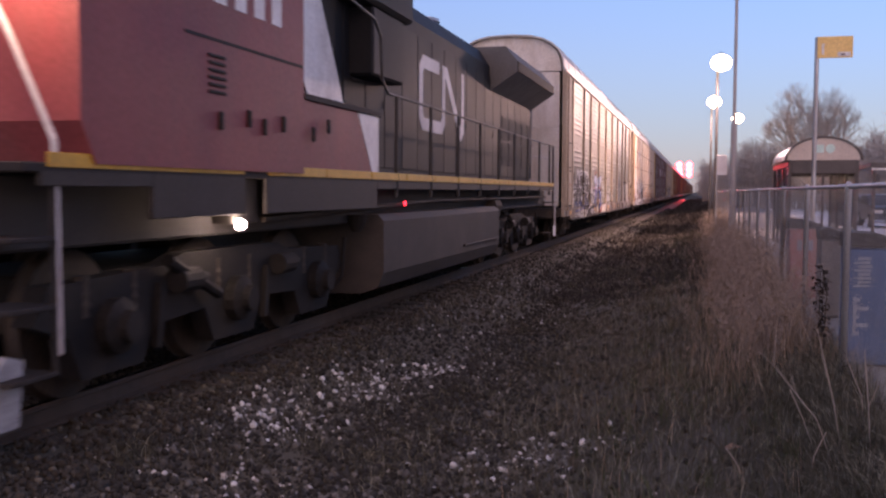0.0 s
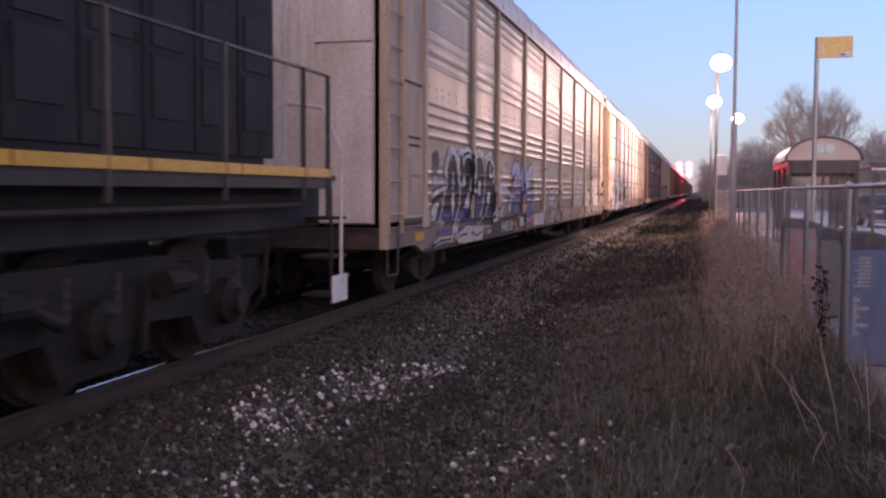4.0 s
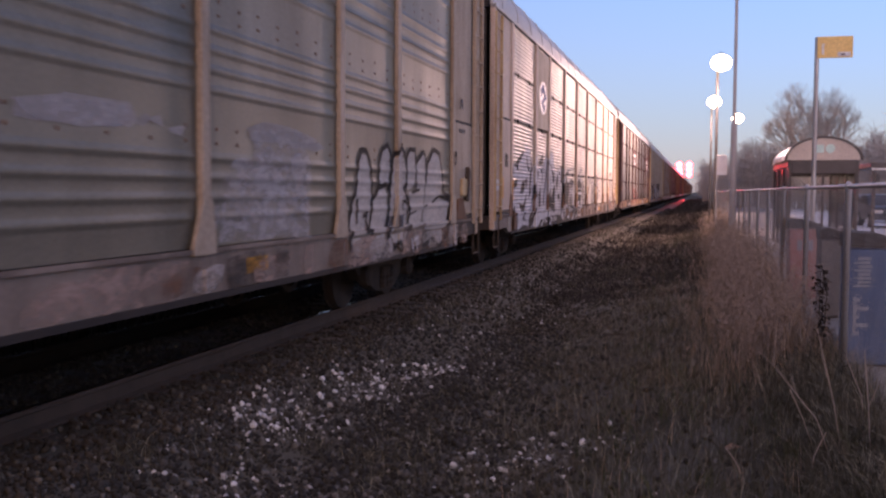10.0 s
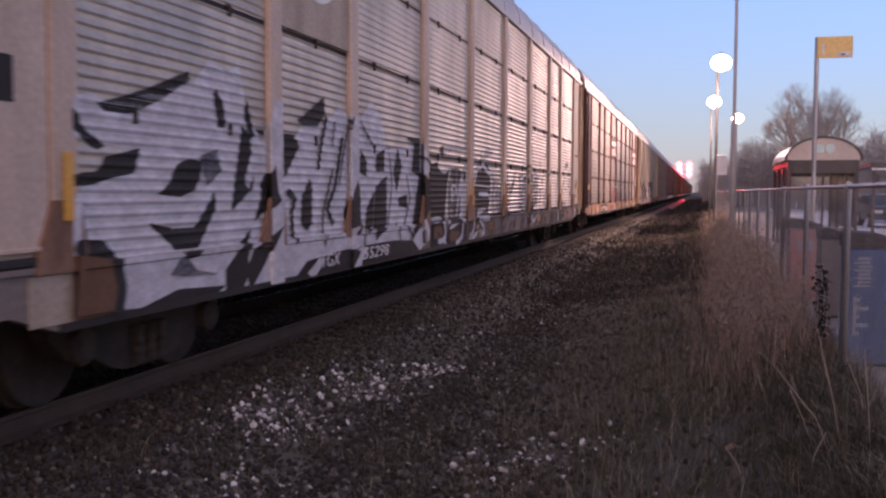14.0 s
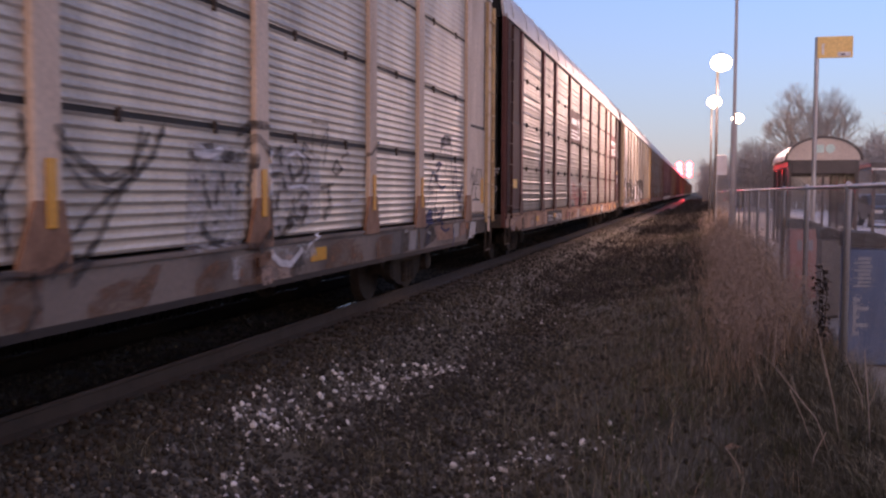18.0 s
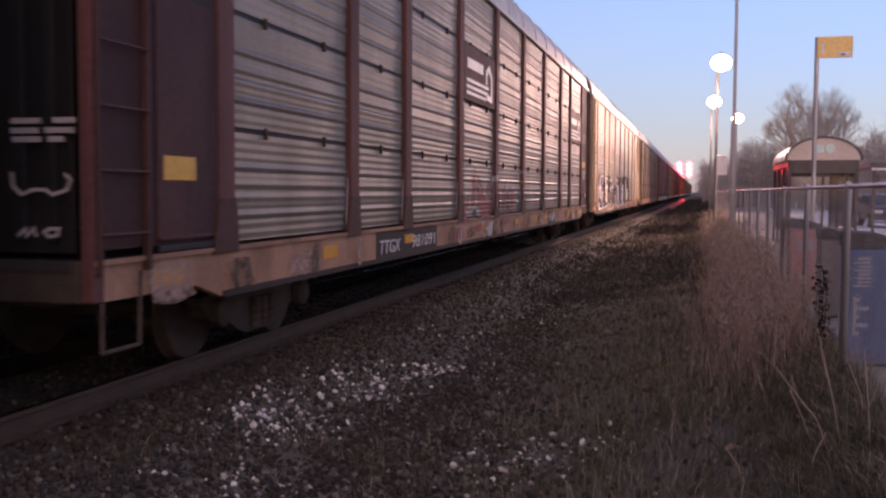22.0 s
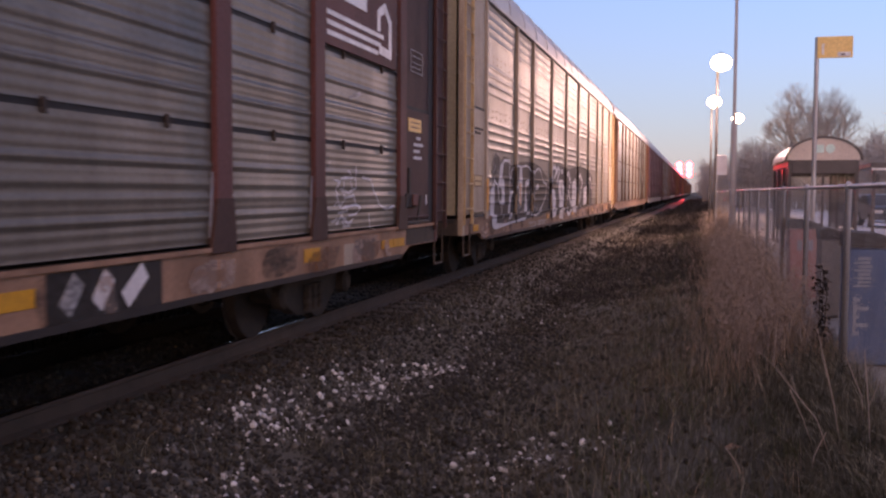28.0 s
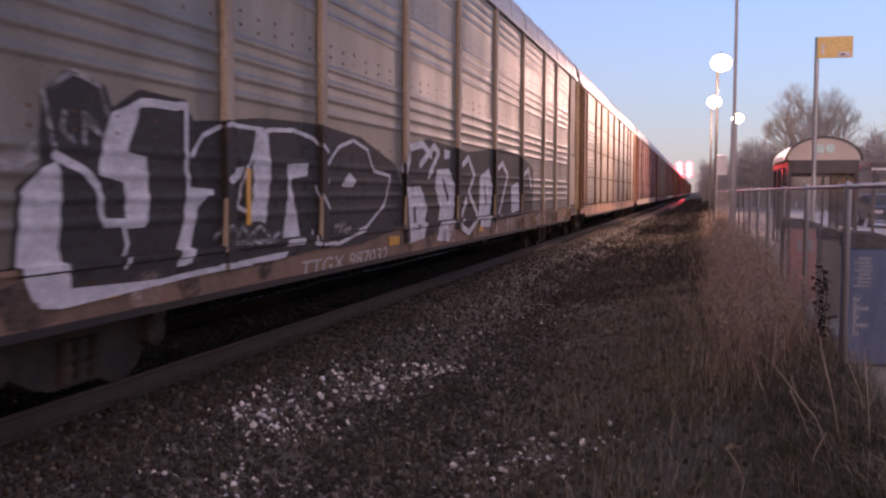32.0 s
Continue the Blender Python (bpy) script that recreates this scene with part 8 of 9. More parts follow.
tag.fill(SPRAY_PATCH, "22.52,0.97 22.85,0.98 22.77,0.72 22.45,0.73")
tag.fill(SPRAY_DULL, "22.85,0.98 23.17,0.98 23.08,0.72 22.78,0.72")
tag.fill(SPRAY_SMUDGE, "23.22,1.00 23.66,1.00 23.87,0.84 23.53,0.76 23.08,0.72")
tag.line(SPRAY_PATCH, 0.02, "23.38,0.92 23.50,0.90 23.65,0.91")
tag.fill(SPRAY_ROSE, "23.70,1.00 24.76,1.00 24.78,0.77 23.88,0.78")
tag.fill(SPRAY_PATCH, "24.80,1.00 25.17,1.00 25.14,0.79 24.80,0.78")
tag.line(SPRAY_WORN, 0.012, "24.79,1.00 24.77,0.78")
tag.fill(SPRAY_ROSE, "25.26,1.00 25.76,1.00 25.62,0.81 25.22,0.78")
tag.done()


def sill_smears(car, st, y0, y1, count, paints, seed):
    """Slanting smears of old paint and grime along a side sill."""
    rnd = random.Random(seed)
    smear = Tag(car, st, "smeared old paint on the sill")
    for i in range(count):
        y = y0 + (y1 - y0) * (i + rnd.uniform(0.1, 0.9)) / count
        w, lean = rnd.uniform(0.12, 0.75), rnd.uniform(-0.12, 0.2)
        low, high = rnd.uniform(0.67, 0.74), rnd.uniform(0.9, 1.0)
        smear.fill(rnd.choice(paints), " ".join("%.2f,%.2f" % q for q in ((y, low), (y + w * 0.5, low - 0.02), (y + w, low + 0.02), (y + w + lean * 0.6, (low + high) / 2), (y + w + lean, high), (y + w * 0.4 + lean, high + 0.01), (y + lean, high - 0.03), (y + lean * 0.3 - 0.04, (low + high) / 2))))
    smear.done()


SMEAR_PINK = spray("faded_pink_smear", (0.5, 0.35, 0.29), low=0.15, high=0.85)
SMEAR_PALE = spray("faded_pale_smear", (0.52, 0.46, 0.42), low=0.15, high=0.85)
SMEAR_RUST = spray("rusty_smear", (0.22, 0.11, 0.07), low=0.1, high=0.85)
SMEAR_DARK = spray("sooty_smear", (0.05, 0.045, 0.042), low=0.1, high=0.8)
sill_smears(car_1, GREY_CREAM, 11.0, 26.4, 30, [SMEAR_PINK, SMEAR_PINK, SMEAR_PALE, SMEAR_RUST, SMEAR_DARK], 41)
sill_smears(car_2, PALE_CREAM, 8.5, 21.2, 19, [SMEAR_PINK, SMEAR_RUST, SMEAR_RUST, SMEAR_DARK], 42)
sill_smears(car_3, DARK_BROWN, 0.6, 4.9, 5, [SMEAR_PINK, SMEAR_RUST, SMEAR_DARK], 43)
sill_smears(car_3, DARK_BROWN, 8.5, 26.0, 18, [SMEAR_PINK, SMEAR_RUST, SMEAR_DARK], 47)
sill_smears(car_4, DARK_ORANGE, 1.0, 5.4, 5, [SMEAR_PINK, SMEAR_RUST, SMEAR_DARK, SMEAR_DARK], 44)
sill_smears(car_4, DARK_ORANGE, 9.2, 26.0, 20, [SMEAR_PINK, SMEAR_RUST, SMEAR_DARK, SMEAR_DARK], 48)
# pale edge strips beside the posts of the third car
for k in range(3, 11):
    part("worn_edge", ribbon([(BAYS[k] - 0.2, 1.12), (BAYS[k] - 0.17, 1.35), (BAYS[k] - 0.15, 1.62)], 0.035, SHEET_X + 0.016, 0.005), SPRAY_GREY, car_3, "pale edge strip")
# ---- loose ground cover ----
rng = np.random.default_rng(11)


def big_mesh(name, verts, faces, m, smooth=False):
    me = bpy.data.meshes.new(name)
    n, k = faces.shape
    me.vertices.add(len(verts))
    me.vertices.foreach_set("co", np.asarray(verts, dtype=np.float32).ravel())
    me.loops.add(n * k)
    me.loops.foreach_set("vertex_index", faces.astype(np.int32).ravel())
    me.polygons.add(n)
    me.polygons.foreach_set("loop_start", np.arange(0, n * k, k, dtype=np.int32))
    me.update(calc_edges=True)
    me.materials.append(m)
    if smooth:
        me.shade_smooth()
    return me


def heights(x, y):
    return np.array([ground_height(float(a), float(b)) for a, b in zip(x, y)])


def patch_noise(x, y, s, seed):
    return np.array([noise.noise((float(a) * s, float(b) * s, seed)) for a, b in zip(x, y)])


# crushed stone: a few broken shapes, turned and scaled
def stone_shapes(count):
    bm = bmesh.new()
    bmesh.ops.create_icosphere(bm, subdivisions=1, radius=1.0)
    v = np.array([p.co[:] for p in bm.verts])
    bm.verts.ensure_lookup_table()
    f = np.array([[q.index for q in p.verts] for p in bm.faces])
    bm.free()
    out = []
    for _ in range(count):
        w = v * (1 + rng.uniform(-0.32, 0.22, (len(v), 1)))
        w *= rng.uniform(0.65, 1.25, 3)
        for _ in range(4):     # flat broken faces
            d = rng.normal(size=3)
            d /= np.linalg.norm(d)
            over = np.maximum(0, w @ d - 0.62)
            w = w - over[:, None] * d
        out.append(w)
    return out, f


STONES, STONE_F = stone_shapes(10)


def turns(n):
    q = rng.normal(size=(n, 4))
    q /= np.linalg.norm(q, axis=1)[:, None]
    a, b, c, d = q.T
    return np.stack([1 - 2 * (c * c + d * d), 2 * (b * c - d * a), 2 * (b * d + c * a), 2 * (b * c + d * a), 1 - 2 * (b * b + d * d), 2 * (c * d - b * a), 2 * (b * d - c * a), 2 * (c * d + b * a), 1 - 2 * (b * b + c * c)], 1).reshape(n, 3, 3)


def scatter_stones(x, y, size, m, name, sink=0.25):
    z = heights(x, y)
    n = len(x)
    kinds = rng.integers(0, len(STONES), n)
    base = np.stack(STONES)[kinds] * size[:, None, None]
    v = np.einsum("nij,nkj->nki", turns(n), base)
    v[:, :, 0] += x[:, None]
    v[:, :, 1] += y[:, None]
    v[:, :, 2] += (z + size * (1 - 2 * sink))[:, None]
    f = STONE_F[None] + (np.arange(n) * v.shape[1])[:, None, None]
    return big_mesh(name, v.reshape(-1, 3), f.reshape(-1, 3), m)


STONE_MIX = islands("crushed_stone", (0.024, 0.023, 0.021), (0.185, 0.182, 0.168), 0.95, (0.054, 0.053, 0.048))
# Brown stone past 13 m, its colour lowered to offset the lamps' light.
STONE_BROWN = islands("dimmed_brown_stone", (0.023, 0.020, 0.016), (0.138, 0.116, 0.094), 0.95, (0.057, 0.050, 0.039))
STONE_DARK = islands("oily_crushed_stone", (0.034, 0.029, 0.023), (0.165, 0.148, 0.115), 0.95, (0.072, 0.063, 0.051))
STONE_PALE = islands("pale_crushed_stone", (0.064, 0.065, 0.058), (0.66, 0.67, 0.66), 0.95, (0.17, 0.17, 0.16))
STONE_ONE = material("pale_loose_stone", (0.74, 0.76, 0.75), 0.95, dirt=(0.36, 0.36, 0.34), amount=0.7, scale=20, grain=90, bump=0.3, vary=0.35, spec=0.2)

ballast = thing("ballast", "grey crushed stone ballast strewn beside the track", "ballast", 0, 0, 0, kind="structure")
n = 34000
y = 2.5 * (60 / 2.5) ** rng.uniform(0, 1, n)
x = np.where(rng.uniform(0, 1, n) < 0.62, rng.uniform(-6.6, -2.6, n), -2.6 + rng.exponential(0.8, n))
x = np.minimum(x, 0.9 - 0.2 * rng.uniform(0, 1, n))
size = rng.uniform(0.014, 0.034, n)
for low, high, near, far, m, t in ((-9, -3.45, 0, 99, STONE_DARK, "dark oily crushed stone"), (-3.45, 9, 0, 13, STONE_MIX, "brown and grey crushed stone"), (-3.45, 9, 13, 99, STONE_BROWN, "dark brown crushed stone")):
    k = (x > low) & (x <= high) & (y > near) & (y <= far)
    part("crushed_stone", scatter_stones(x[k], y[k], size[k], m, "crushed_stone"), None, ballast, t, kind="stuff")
# pale gravel spilled in drifts: middle, half length along and across, lean
DRIFTS = [(-3.15, 7.1, 0.55, 0.28, 0.1), (-3.0, 8.6, 0.7, 0.3, 0.15), (-2.65, 10.2, 0.9, 0.28, 0.2), (-1.15, 6.7, 0.5, 0.4, 0.2), (-2.5, 5.7, 0.35, 0.8, 0.0), (-3.2, 13.5, 2.0, 0.25, 0.05), (-2.2, 15.5, 1.6, 0.3, 0.1), (-3.35, 18.5, 3.0, 0.3, 0.0)]


def drift(count, weights, spread):
    k = rng.choice(len(DRIFTS), count, p=np.array(weights) / sum(weights))
    d = np.array(DRIFTS)[k]
    u, v = rng.normal(size=count) * 0.55 * spread, rng.normal(size=count) * 0.55 * spread
    return d[:, 0] + v * d[:, 3] + u * d[:, 2] * d[:, 4], d[:, 1] + u * d[:, 2]


x, y = drift(9000, (3.2, 3.0, 2.6, 2.6, 1.8, 1.3, 0.9, 1.2), 1.3)
keep = patch_noise(x, y, 2.6, 2.0) + rng.uniform(-0.5, 0.35, len(x)) > -0.1
x, y = x[keep], y[keep]
size = 0.006 + 0.018 * rng.uniform(0, 1, len(x)) ** 1.8
part("crushed_stone", scatter_stones(x, y, size, STONE_PALE, "pale_crushed_stone"), None, ballast, "pale crushed stone", kind="stuff")
n = 5000
y = 3.0 * (40 / 3.0) ** rng.uniform(0, 1, n)
x = rng.uniform(-3.3, 0.2, n)
keep = (patch_noise(x, y, 0.9, 2.0) + 0.4 * patch_noise(x, y, 2.6, 5.0) - 0.15 * (x + 1.5) + rng.uniform(-0.5, 0.15, n) > 0.0)
x, y = x[keep], y[keep]
part("crushed_stone", scatter_stones(x, y, 0.006 + 0.018 * rng.uniform(0, 1, len(x)) ** 1.6, STONE_PALE, "pale_crushed_stone"), None, ballast, "pale crushed stone", kind="stuff")
# grit between the stones
n = 24000
y = 4.0 * (14 / 4.0) ** rng.uniform(0, 1, n)
x = rng.uniform(-3.9, -0.9, n)
keep = rng.uniform(0, 1, n) < np.clip((-0.7 - x) / 1.4, 0.15, 1)
x, y = x[keep], y[keep]
part("grit", scatter_stones(x, y, rng.uniform(0.006, 0.014, len(x)), STONE_MIX, "grit"), None, ballast, "fine grey grit", kind="stuff")
# the nearest pale stones, one by one
one = [big_mesh("stone", v, STONE_F, STONE_ONE) for v in STONES]
sx, sy = drift(300, (4, 4, 3, 2.4, 2, 0.3, 0.2, 0.01), 1.15)
for i in range(300):
    r = 0.013 + 0.024 * rng.uniform(0, 1) ** 2
    turn = Euler(rng.uniform(0, 6.28, 3)).to_matrix().to_4x4()
    part("stone", one[i % len(one)], None, ballast, at=Matrix.Translation((sx[i], sy[i], ground_height(sx[i], sy[i]) + 0.5 * r)) @ turn @ Matrix.Diagonal((r, r * rng.uniform(0.8, 1.3), r * rng.uniform(0.6, 1.0), 1)))


def blades(x, y, tall, width, lean, m, name):
    """Dry grass: each blade two strips that bend over."""
    n = len(x)
    z = heights(x, y) - 0.01
    a = rng.uniform(0, 2 * math.pi, n)
    b = rng.uniform(0, 2 * math.pi, n)
    bend = tall * lean * rng.uniform(0.1, 1.4, n) ** 1.5
    dx, dy = np.cos(a), np.sin(a)
    wx, wy = np.cos(b) * width / 2, np.sin(b) * width / 2
    v = np.zeros((n, 6, 3))
    for k, (h, q, w) in enumerate(((0.0, 0.0, 1.0), (0.55, 0.32, 0.8), (1.0, 1.0, 0.25))):
        cx, cy, cz = x + dx * bend * q, y + dy * bend * q, z + tall * h * (1 - 0.3 * np.minimum(lean, 1) * q)
        v[:, 2 * k] = np.stack([cx - wx * w, cy - wy * w, cz], 1)
        v[:, 2 * k + 1] = np.stack([cx + wx * w, cy + wy * w, cz], 1)
    f = np.array([[0, 1, 3, 2], [2, 3, 5, 4]])
    f = f[None] + (np.arange(n) * 6)[:, None, None]
    return big_mesh(name, v.reshape(-1, 3), f.reshape(-1, 4), m)


GRASS_DARK = islands("dead_brown_grass", (0.040, 0.039, 0.029), (0.364, 0.353, 0.270), 0.95, (0.120, 0.116, 0.086))
GRASS_BROWN = islands("matted_brown_grass", (0.096, 0.084, 0.064), (0.454, 0.389, 0.297), 0.95, (0.227, 0.192, 0.146))
GRASS_TAN = islands("dry_tan_grass", (0.172, 0.130, 0.092), (0.673, 0.518, 0.392), 0.95, (0.431, 0.322, 0.237))
GRASS_UMBER = islands("dimmed_umber_weeds", (0.025, 0.022, 0.02), (0.15, 0.128, 0.11), 0.95, (0.06, 0.052, 0.046))
# Undercar shade is put into this near-black grass colour.
GRASS_SHADE = islands("shade_dark_grass", (0.012, 0.011, 0.009), (0.05, 0.046, 0.04), 0.95)
GRASS_GREEN = islands("olive_grass", (0.028, 0.037, 0.018), (0.101, 0.125, 0.059), 0.95)

verge = thing("grass_verge", "dead brown grass and tall dry weeds along the fence", "grass", 0, 0, 0, kind="stuff")


def clumps(count, near, far, x0, x1, size, blades_each):
    """Blades gathered in uneven clumps between two distances, thinned by patches."""
    cy = near * (far / near) ** rng.uniform(0, 1, count)
    cx = rng.uniform(x0, x1, count)
    keep = patch_noise(cx, cy, 0.9, 9.0) + 0.5 * patch_noise(cx, cy, 2.7, 4.0) + rng.uniform(-0.35, 0.55, count) > 0.0
    cx, cy = cx[keep], cy[keep]
    k = np.repeat(np.arange(len(cx)), blades_each)
    s = size * (0.4 + rng.uniform(0, 1, len(cx)) ** 2 * 1.4)[k]
    x, y = cx[k] + s * rng.normal(size=len(k)), cy[k] + 1.3 * s * rng.normal(size=len(k))
    vigour = rng.uniform(0.35, 1.5, len(cx))[k]
    ok = (x < 1.28) & (y > 2.8)
    return x[ok], y[ok], vigour[ok]


# low dark mat
x, y, vg = clumps(3600, 3.0, 70, -2.2, 1.05, 0.07, 14)
keep = rng.uniform(0, 1, len(x)) < np.clip((x + 2.3) / 1.6, 0.12, 1)
x, y, vg = x[keep], y[keep], vg[keep]
tall = np.clip(0.045 + 0.035 * (x + 2.2), 0.03, 0.17) * vg * rng.uniform(0.5, 1.5, len(x))
part("short_grass", blades(x, y, tall, 0.003 + 0.0006 * y ** 0.5, 1.1, GRASS_DARK, "short_grass"), None, verge, "short dead grass", kind="stuff")
n = 52000
y = 3.0 * (16 / 3.0) ** rng.uniform(0, 1, n)
x = rng.uniform(-2.7, 1.28, n)
keep = rng.uniform(-0.2, 1, n) < np.clip((x + 2.9) / 1.9, 0.1, 1) + 0.7 * patch_noise(x, y, 1.4, 12.0)
x, y = x[keep], y[keep]
tall = np.clip(0.05 + 0.022 * (x + 2.4) + 0.05 * patch_noise(x, y, 2.2, 6.0), 0.025, 0.16) * rng.uniform(0.4, 1.5, len(x))
part("short_grass", blades(x, y, tall, 0.0028 + 0.0005 * y ** 0.5, 0.7, GRASS_DARK, "short_grass"), None, verge, "short dead grass", kind="stuff")
# rank dark weeds at the foot of the fence
n = 11000
cx, cy = rng.uniform(0.55, 1.27, 160), rng.uniform(4.2, 9.6, 160)
k = rng.integers(0, 160, n)
x, y = np.minimum(cx[k] + 0.05 * rng.normal(size=n), 1.29), cy[k] + 0.07 * rng.normal(size=n)
part("rank_weeds", blades(x, y, rng.uniform(0.06, 0.26, n) * (1 + 0.7 * np.clip((x - 0.6) / 0.5, 0, 1)), 0.004, 0.9, GRASS_DARK, "rank_weeds"), None, verge, "dark rank weeds under the fence", kind="stuff")
# dark matted weeds that hide the stones farther on; colour lowered against lamp light
n = 52000
y = 17.0 * (110 / 17.0) ** rng.uniform(0, 1, n)
x = rng.uniform(-3.2, 1.0, n)
keep = patch_noise(x, y, 0.8, 17.0) + rng.uniform(-0.3, 0.75, n) > 0
x, y = x[keep], y[keep]
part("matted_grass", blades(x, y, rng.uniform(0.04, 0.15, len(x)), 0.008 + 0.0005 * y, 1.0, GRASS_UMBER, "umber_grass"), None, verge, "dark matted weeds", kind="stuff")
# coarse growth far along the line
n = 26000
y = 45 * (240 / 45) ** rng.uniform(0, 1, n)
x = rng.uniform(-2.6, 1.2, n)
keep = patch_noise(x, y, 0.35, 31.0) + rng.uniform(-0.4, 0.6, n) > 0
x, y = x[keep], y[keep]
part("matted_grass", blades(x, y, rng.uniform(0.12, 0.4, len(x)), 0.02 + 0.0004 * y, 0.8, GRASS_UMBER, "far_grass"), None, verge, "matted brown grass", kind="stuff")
# brown matted strip farther on
x, y, vg = clumps(6500, 7.5, 70, -2.9, 1.05, 0.09, 12)
keep = rng.uniform(0, 1, len(x)) < np.clip((x + 2.9) / 2.2, 0.1, 1) * np.clip((y - 6.5) / 5, 0, 1)
x, y, vg = x[keep], y[keep], vg[keep]
tall = np.clip(0.1 + 0.1 * (x + 1.0), 0.05, 0.3) * vg * rng.uniform(0.5, 1.4, len(x))
# Past 19 m a darker copy offsets the lamps' light on the grass.
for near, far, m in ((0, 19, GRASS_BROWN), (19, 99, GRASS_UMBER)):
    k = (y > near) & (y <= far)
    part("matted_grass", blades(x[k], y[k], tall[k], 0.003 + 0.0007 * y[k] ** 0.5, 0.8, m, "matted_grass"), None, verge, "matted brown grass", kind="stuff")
# tall tan grass at the fence's foot
x, y, vg = clumps(3000, 8.3, 60, -0.9, 1.08, 0.12, 16)
keep = rng.uniform(0, 1, len(x)) < np.clip((x + 0.8) / 1.7, 0.03, 1) ** 1.6 * np.clip((y - 7.6) / 5.5, 0, 1)
x, y, vg = x[keep], y[keep], vg[keep]
tall = np.clip(0.22 + 0.4 * (x - 0.1), 0.09, 0.62) * vg * rng.uniform(0.5, 1.3, len(x))
part("tall_grass", blades(x, y, tall, 0.003 + 0.0007 * y ** 0.5, 0.45, GRASS_TAN, "tall_grass"), None, verge, "tall dry tan grass", kind="stuff")
x, y, vg = clumps(900, 3.5, 40, -0.8, 1.05, 0.09, 12)
part("green_grass", blades(x, y, rng.uniform(0.06, 0.22, len(x)) * vg, 0.0035 + 0.0005 * y ** 0.5, 0.7, GRASS_GREEN, "green_grass"), None, verge, "sparse olive grass", kind="stuff")
# near-black weeds added on the far shoulder stand in for shade under the train
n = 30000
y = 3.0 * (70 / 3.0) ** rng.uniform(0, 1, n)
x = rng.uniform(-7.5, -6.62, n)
part("rank_weeds", blades(x, y, rng.uniform(0.12, 0.5, n), 0.01 + 0.0006 * y, 0.7, GRASS_SHADE, "far_shoulder_weeds"), None, verge, "near-black weeds added on the far shoulder as shade", kind="stuff")
# thin upright straws
n = 900
y = 5.0 * (30 / 4.0) ** rng.uniform(0, 1, n)
x = 1.05 - 2.4 * rng.uniform(0, 1, n) ** 1.4
part("straws", blades(x, y, rng.uniform(0.08, 0.3, n), 0.003, 0.35, GRASS_TAN, "straws"), None, verge, "thin pale straws", kind="stuff")


def weed(x, y, h, rnd, parent):
    """A dead weed: a bent stalk with side twigs and a seed head."""
    z = ground_height(x, y)
    s = Shape()
    a = rnd.uniform(0, 6.28)
    d = Vector((math.cos(a), math.sin(a), 0)) * h * rnd.uniform(0.1, 0.45)
    p = [Vector((x, y, z - 0.02)) + d * k * k + Vector((0, 0, h * k)) for k in (0, 0.35, 0.7, 1.0)]
    r = 0.0035
    for i in range(3):
        s.tube(p[i], p[i + 1], r * (1 - 0.25 * i), r * (0.75 - 0.2 * i), 4, False)
    for i in range(rnd.randint(3, 7)):
        k = rnd.uniform(0.4, 0.98)
        q = Vector((x, y, z)) + d * k * k + Vector((0, 0, h * k))
        b = rnd.uniform(0, 6.28)
        e = q + Vector((math.cos(b), math.sin(b), rnd.uniform(0.5, 1.4))) * h * 0.12
        s.tube(q, e, r * 0.5, r * 0.35, 3, False)
        for j in range(3):
            c = e + Vector((rnd.uniform(-1, 1), rnd.uniform(-1, 1), rnd.uniform(-1, 1))) * 0.014
            s.add([c, c + Vector((0.012, 0.004, 0.006)), c + Vector((0.002, 0.01, 0.014)), c + Vector((-0.004, 0.002, 0.012))], [(0, 1, 2), (0, 2, 3), (0, 3, 1), (1, 3, 2)])
    return s


rnd = random.Random(17)
WEED = material("dead_weed", (0.31, 0.235, 0.19), 0.9, dirt=(0.162, 0.124, 0.085), scale=8, bump=0.1, vary=0.3)
weeds = Shape()
for i in range(1300):
    wy = 9.0 * (45 / 9.0) ** rnd.random()
    wx = min(1.08, rnd.gauss(0.7, 0.3))
    w = weed(wx, wy, rnd.uniform(0.3, 0.95) * min(1.0, 0.35 + wy / 20), rnd, None)
    weeds.add(w.v, w.f)
part("tall_weeds", weeds, WEED, verge, "dry weed stalks with seed heads", kind="stuff")
# bleached stalks that lean by themselves: foot, tip, forks
PALE_STALK = material("bleached_stalk", (0.42, 0.36, 0.31), 0.85, scale=10, bump=0.05, spec=0.2)
STALKS = [(0.78, 5.95, [(-0.1, 0.0, 0.26), (-0.34, 0.03, 0.56)], [((-0.34, 0.03, 0.56), (-0.43, 0.03, 0.64)), ((-0.34, 0.03, 0.56), (-0.33, 0.05, 0.76)), ((-0.22, 0.02, 0.42), (-0.25, 0.02, 0.52))]),
          (0.84, 6.1, [(-0.05, 0.0, 0.3), (-0.15, 0.03, 0.74)], [((-0.09, 0.01, 0.46), (-0.13, 0.0, 0.6))]),
          (0.72, 6.3, [(-0.08, 0.0, 0.2), (-0.16, 0.0, 0.38)], []),
          (0.98, 6.0, [(-0.02, 0.0, 0.3), (-0.05, 0.0, 0.62)], [((-0.02, 0.0, 0.3), (0.05, 0.0, 0.48))]),
          (1.02, 6.5, [(-0.02, 0.0, 0.25), (-0.12, 0.0, 0.5)], []),
          (0.3, 5.9, [(-0.06, 0.0, 0.12), (-0.12, 0.02, 0.2)], []),
          (0.62, 5.7, [(0.02, 0.0, 0.16), (0.08, 0.0, 0.3)], [])]
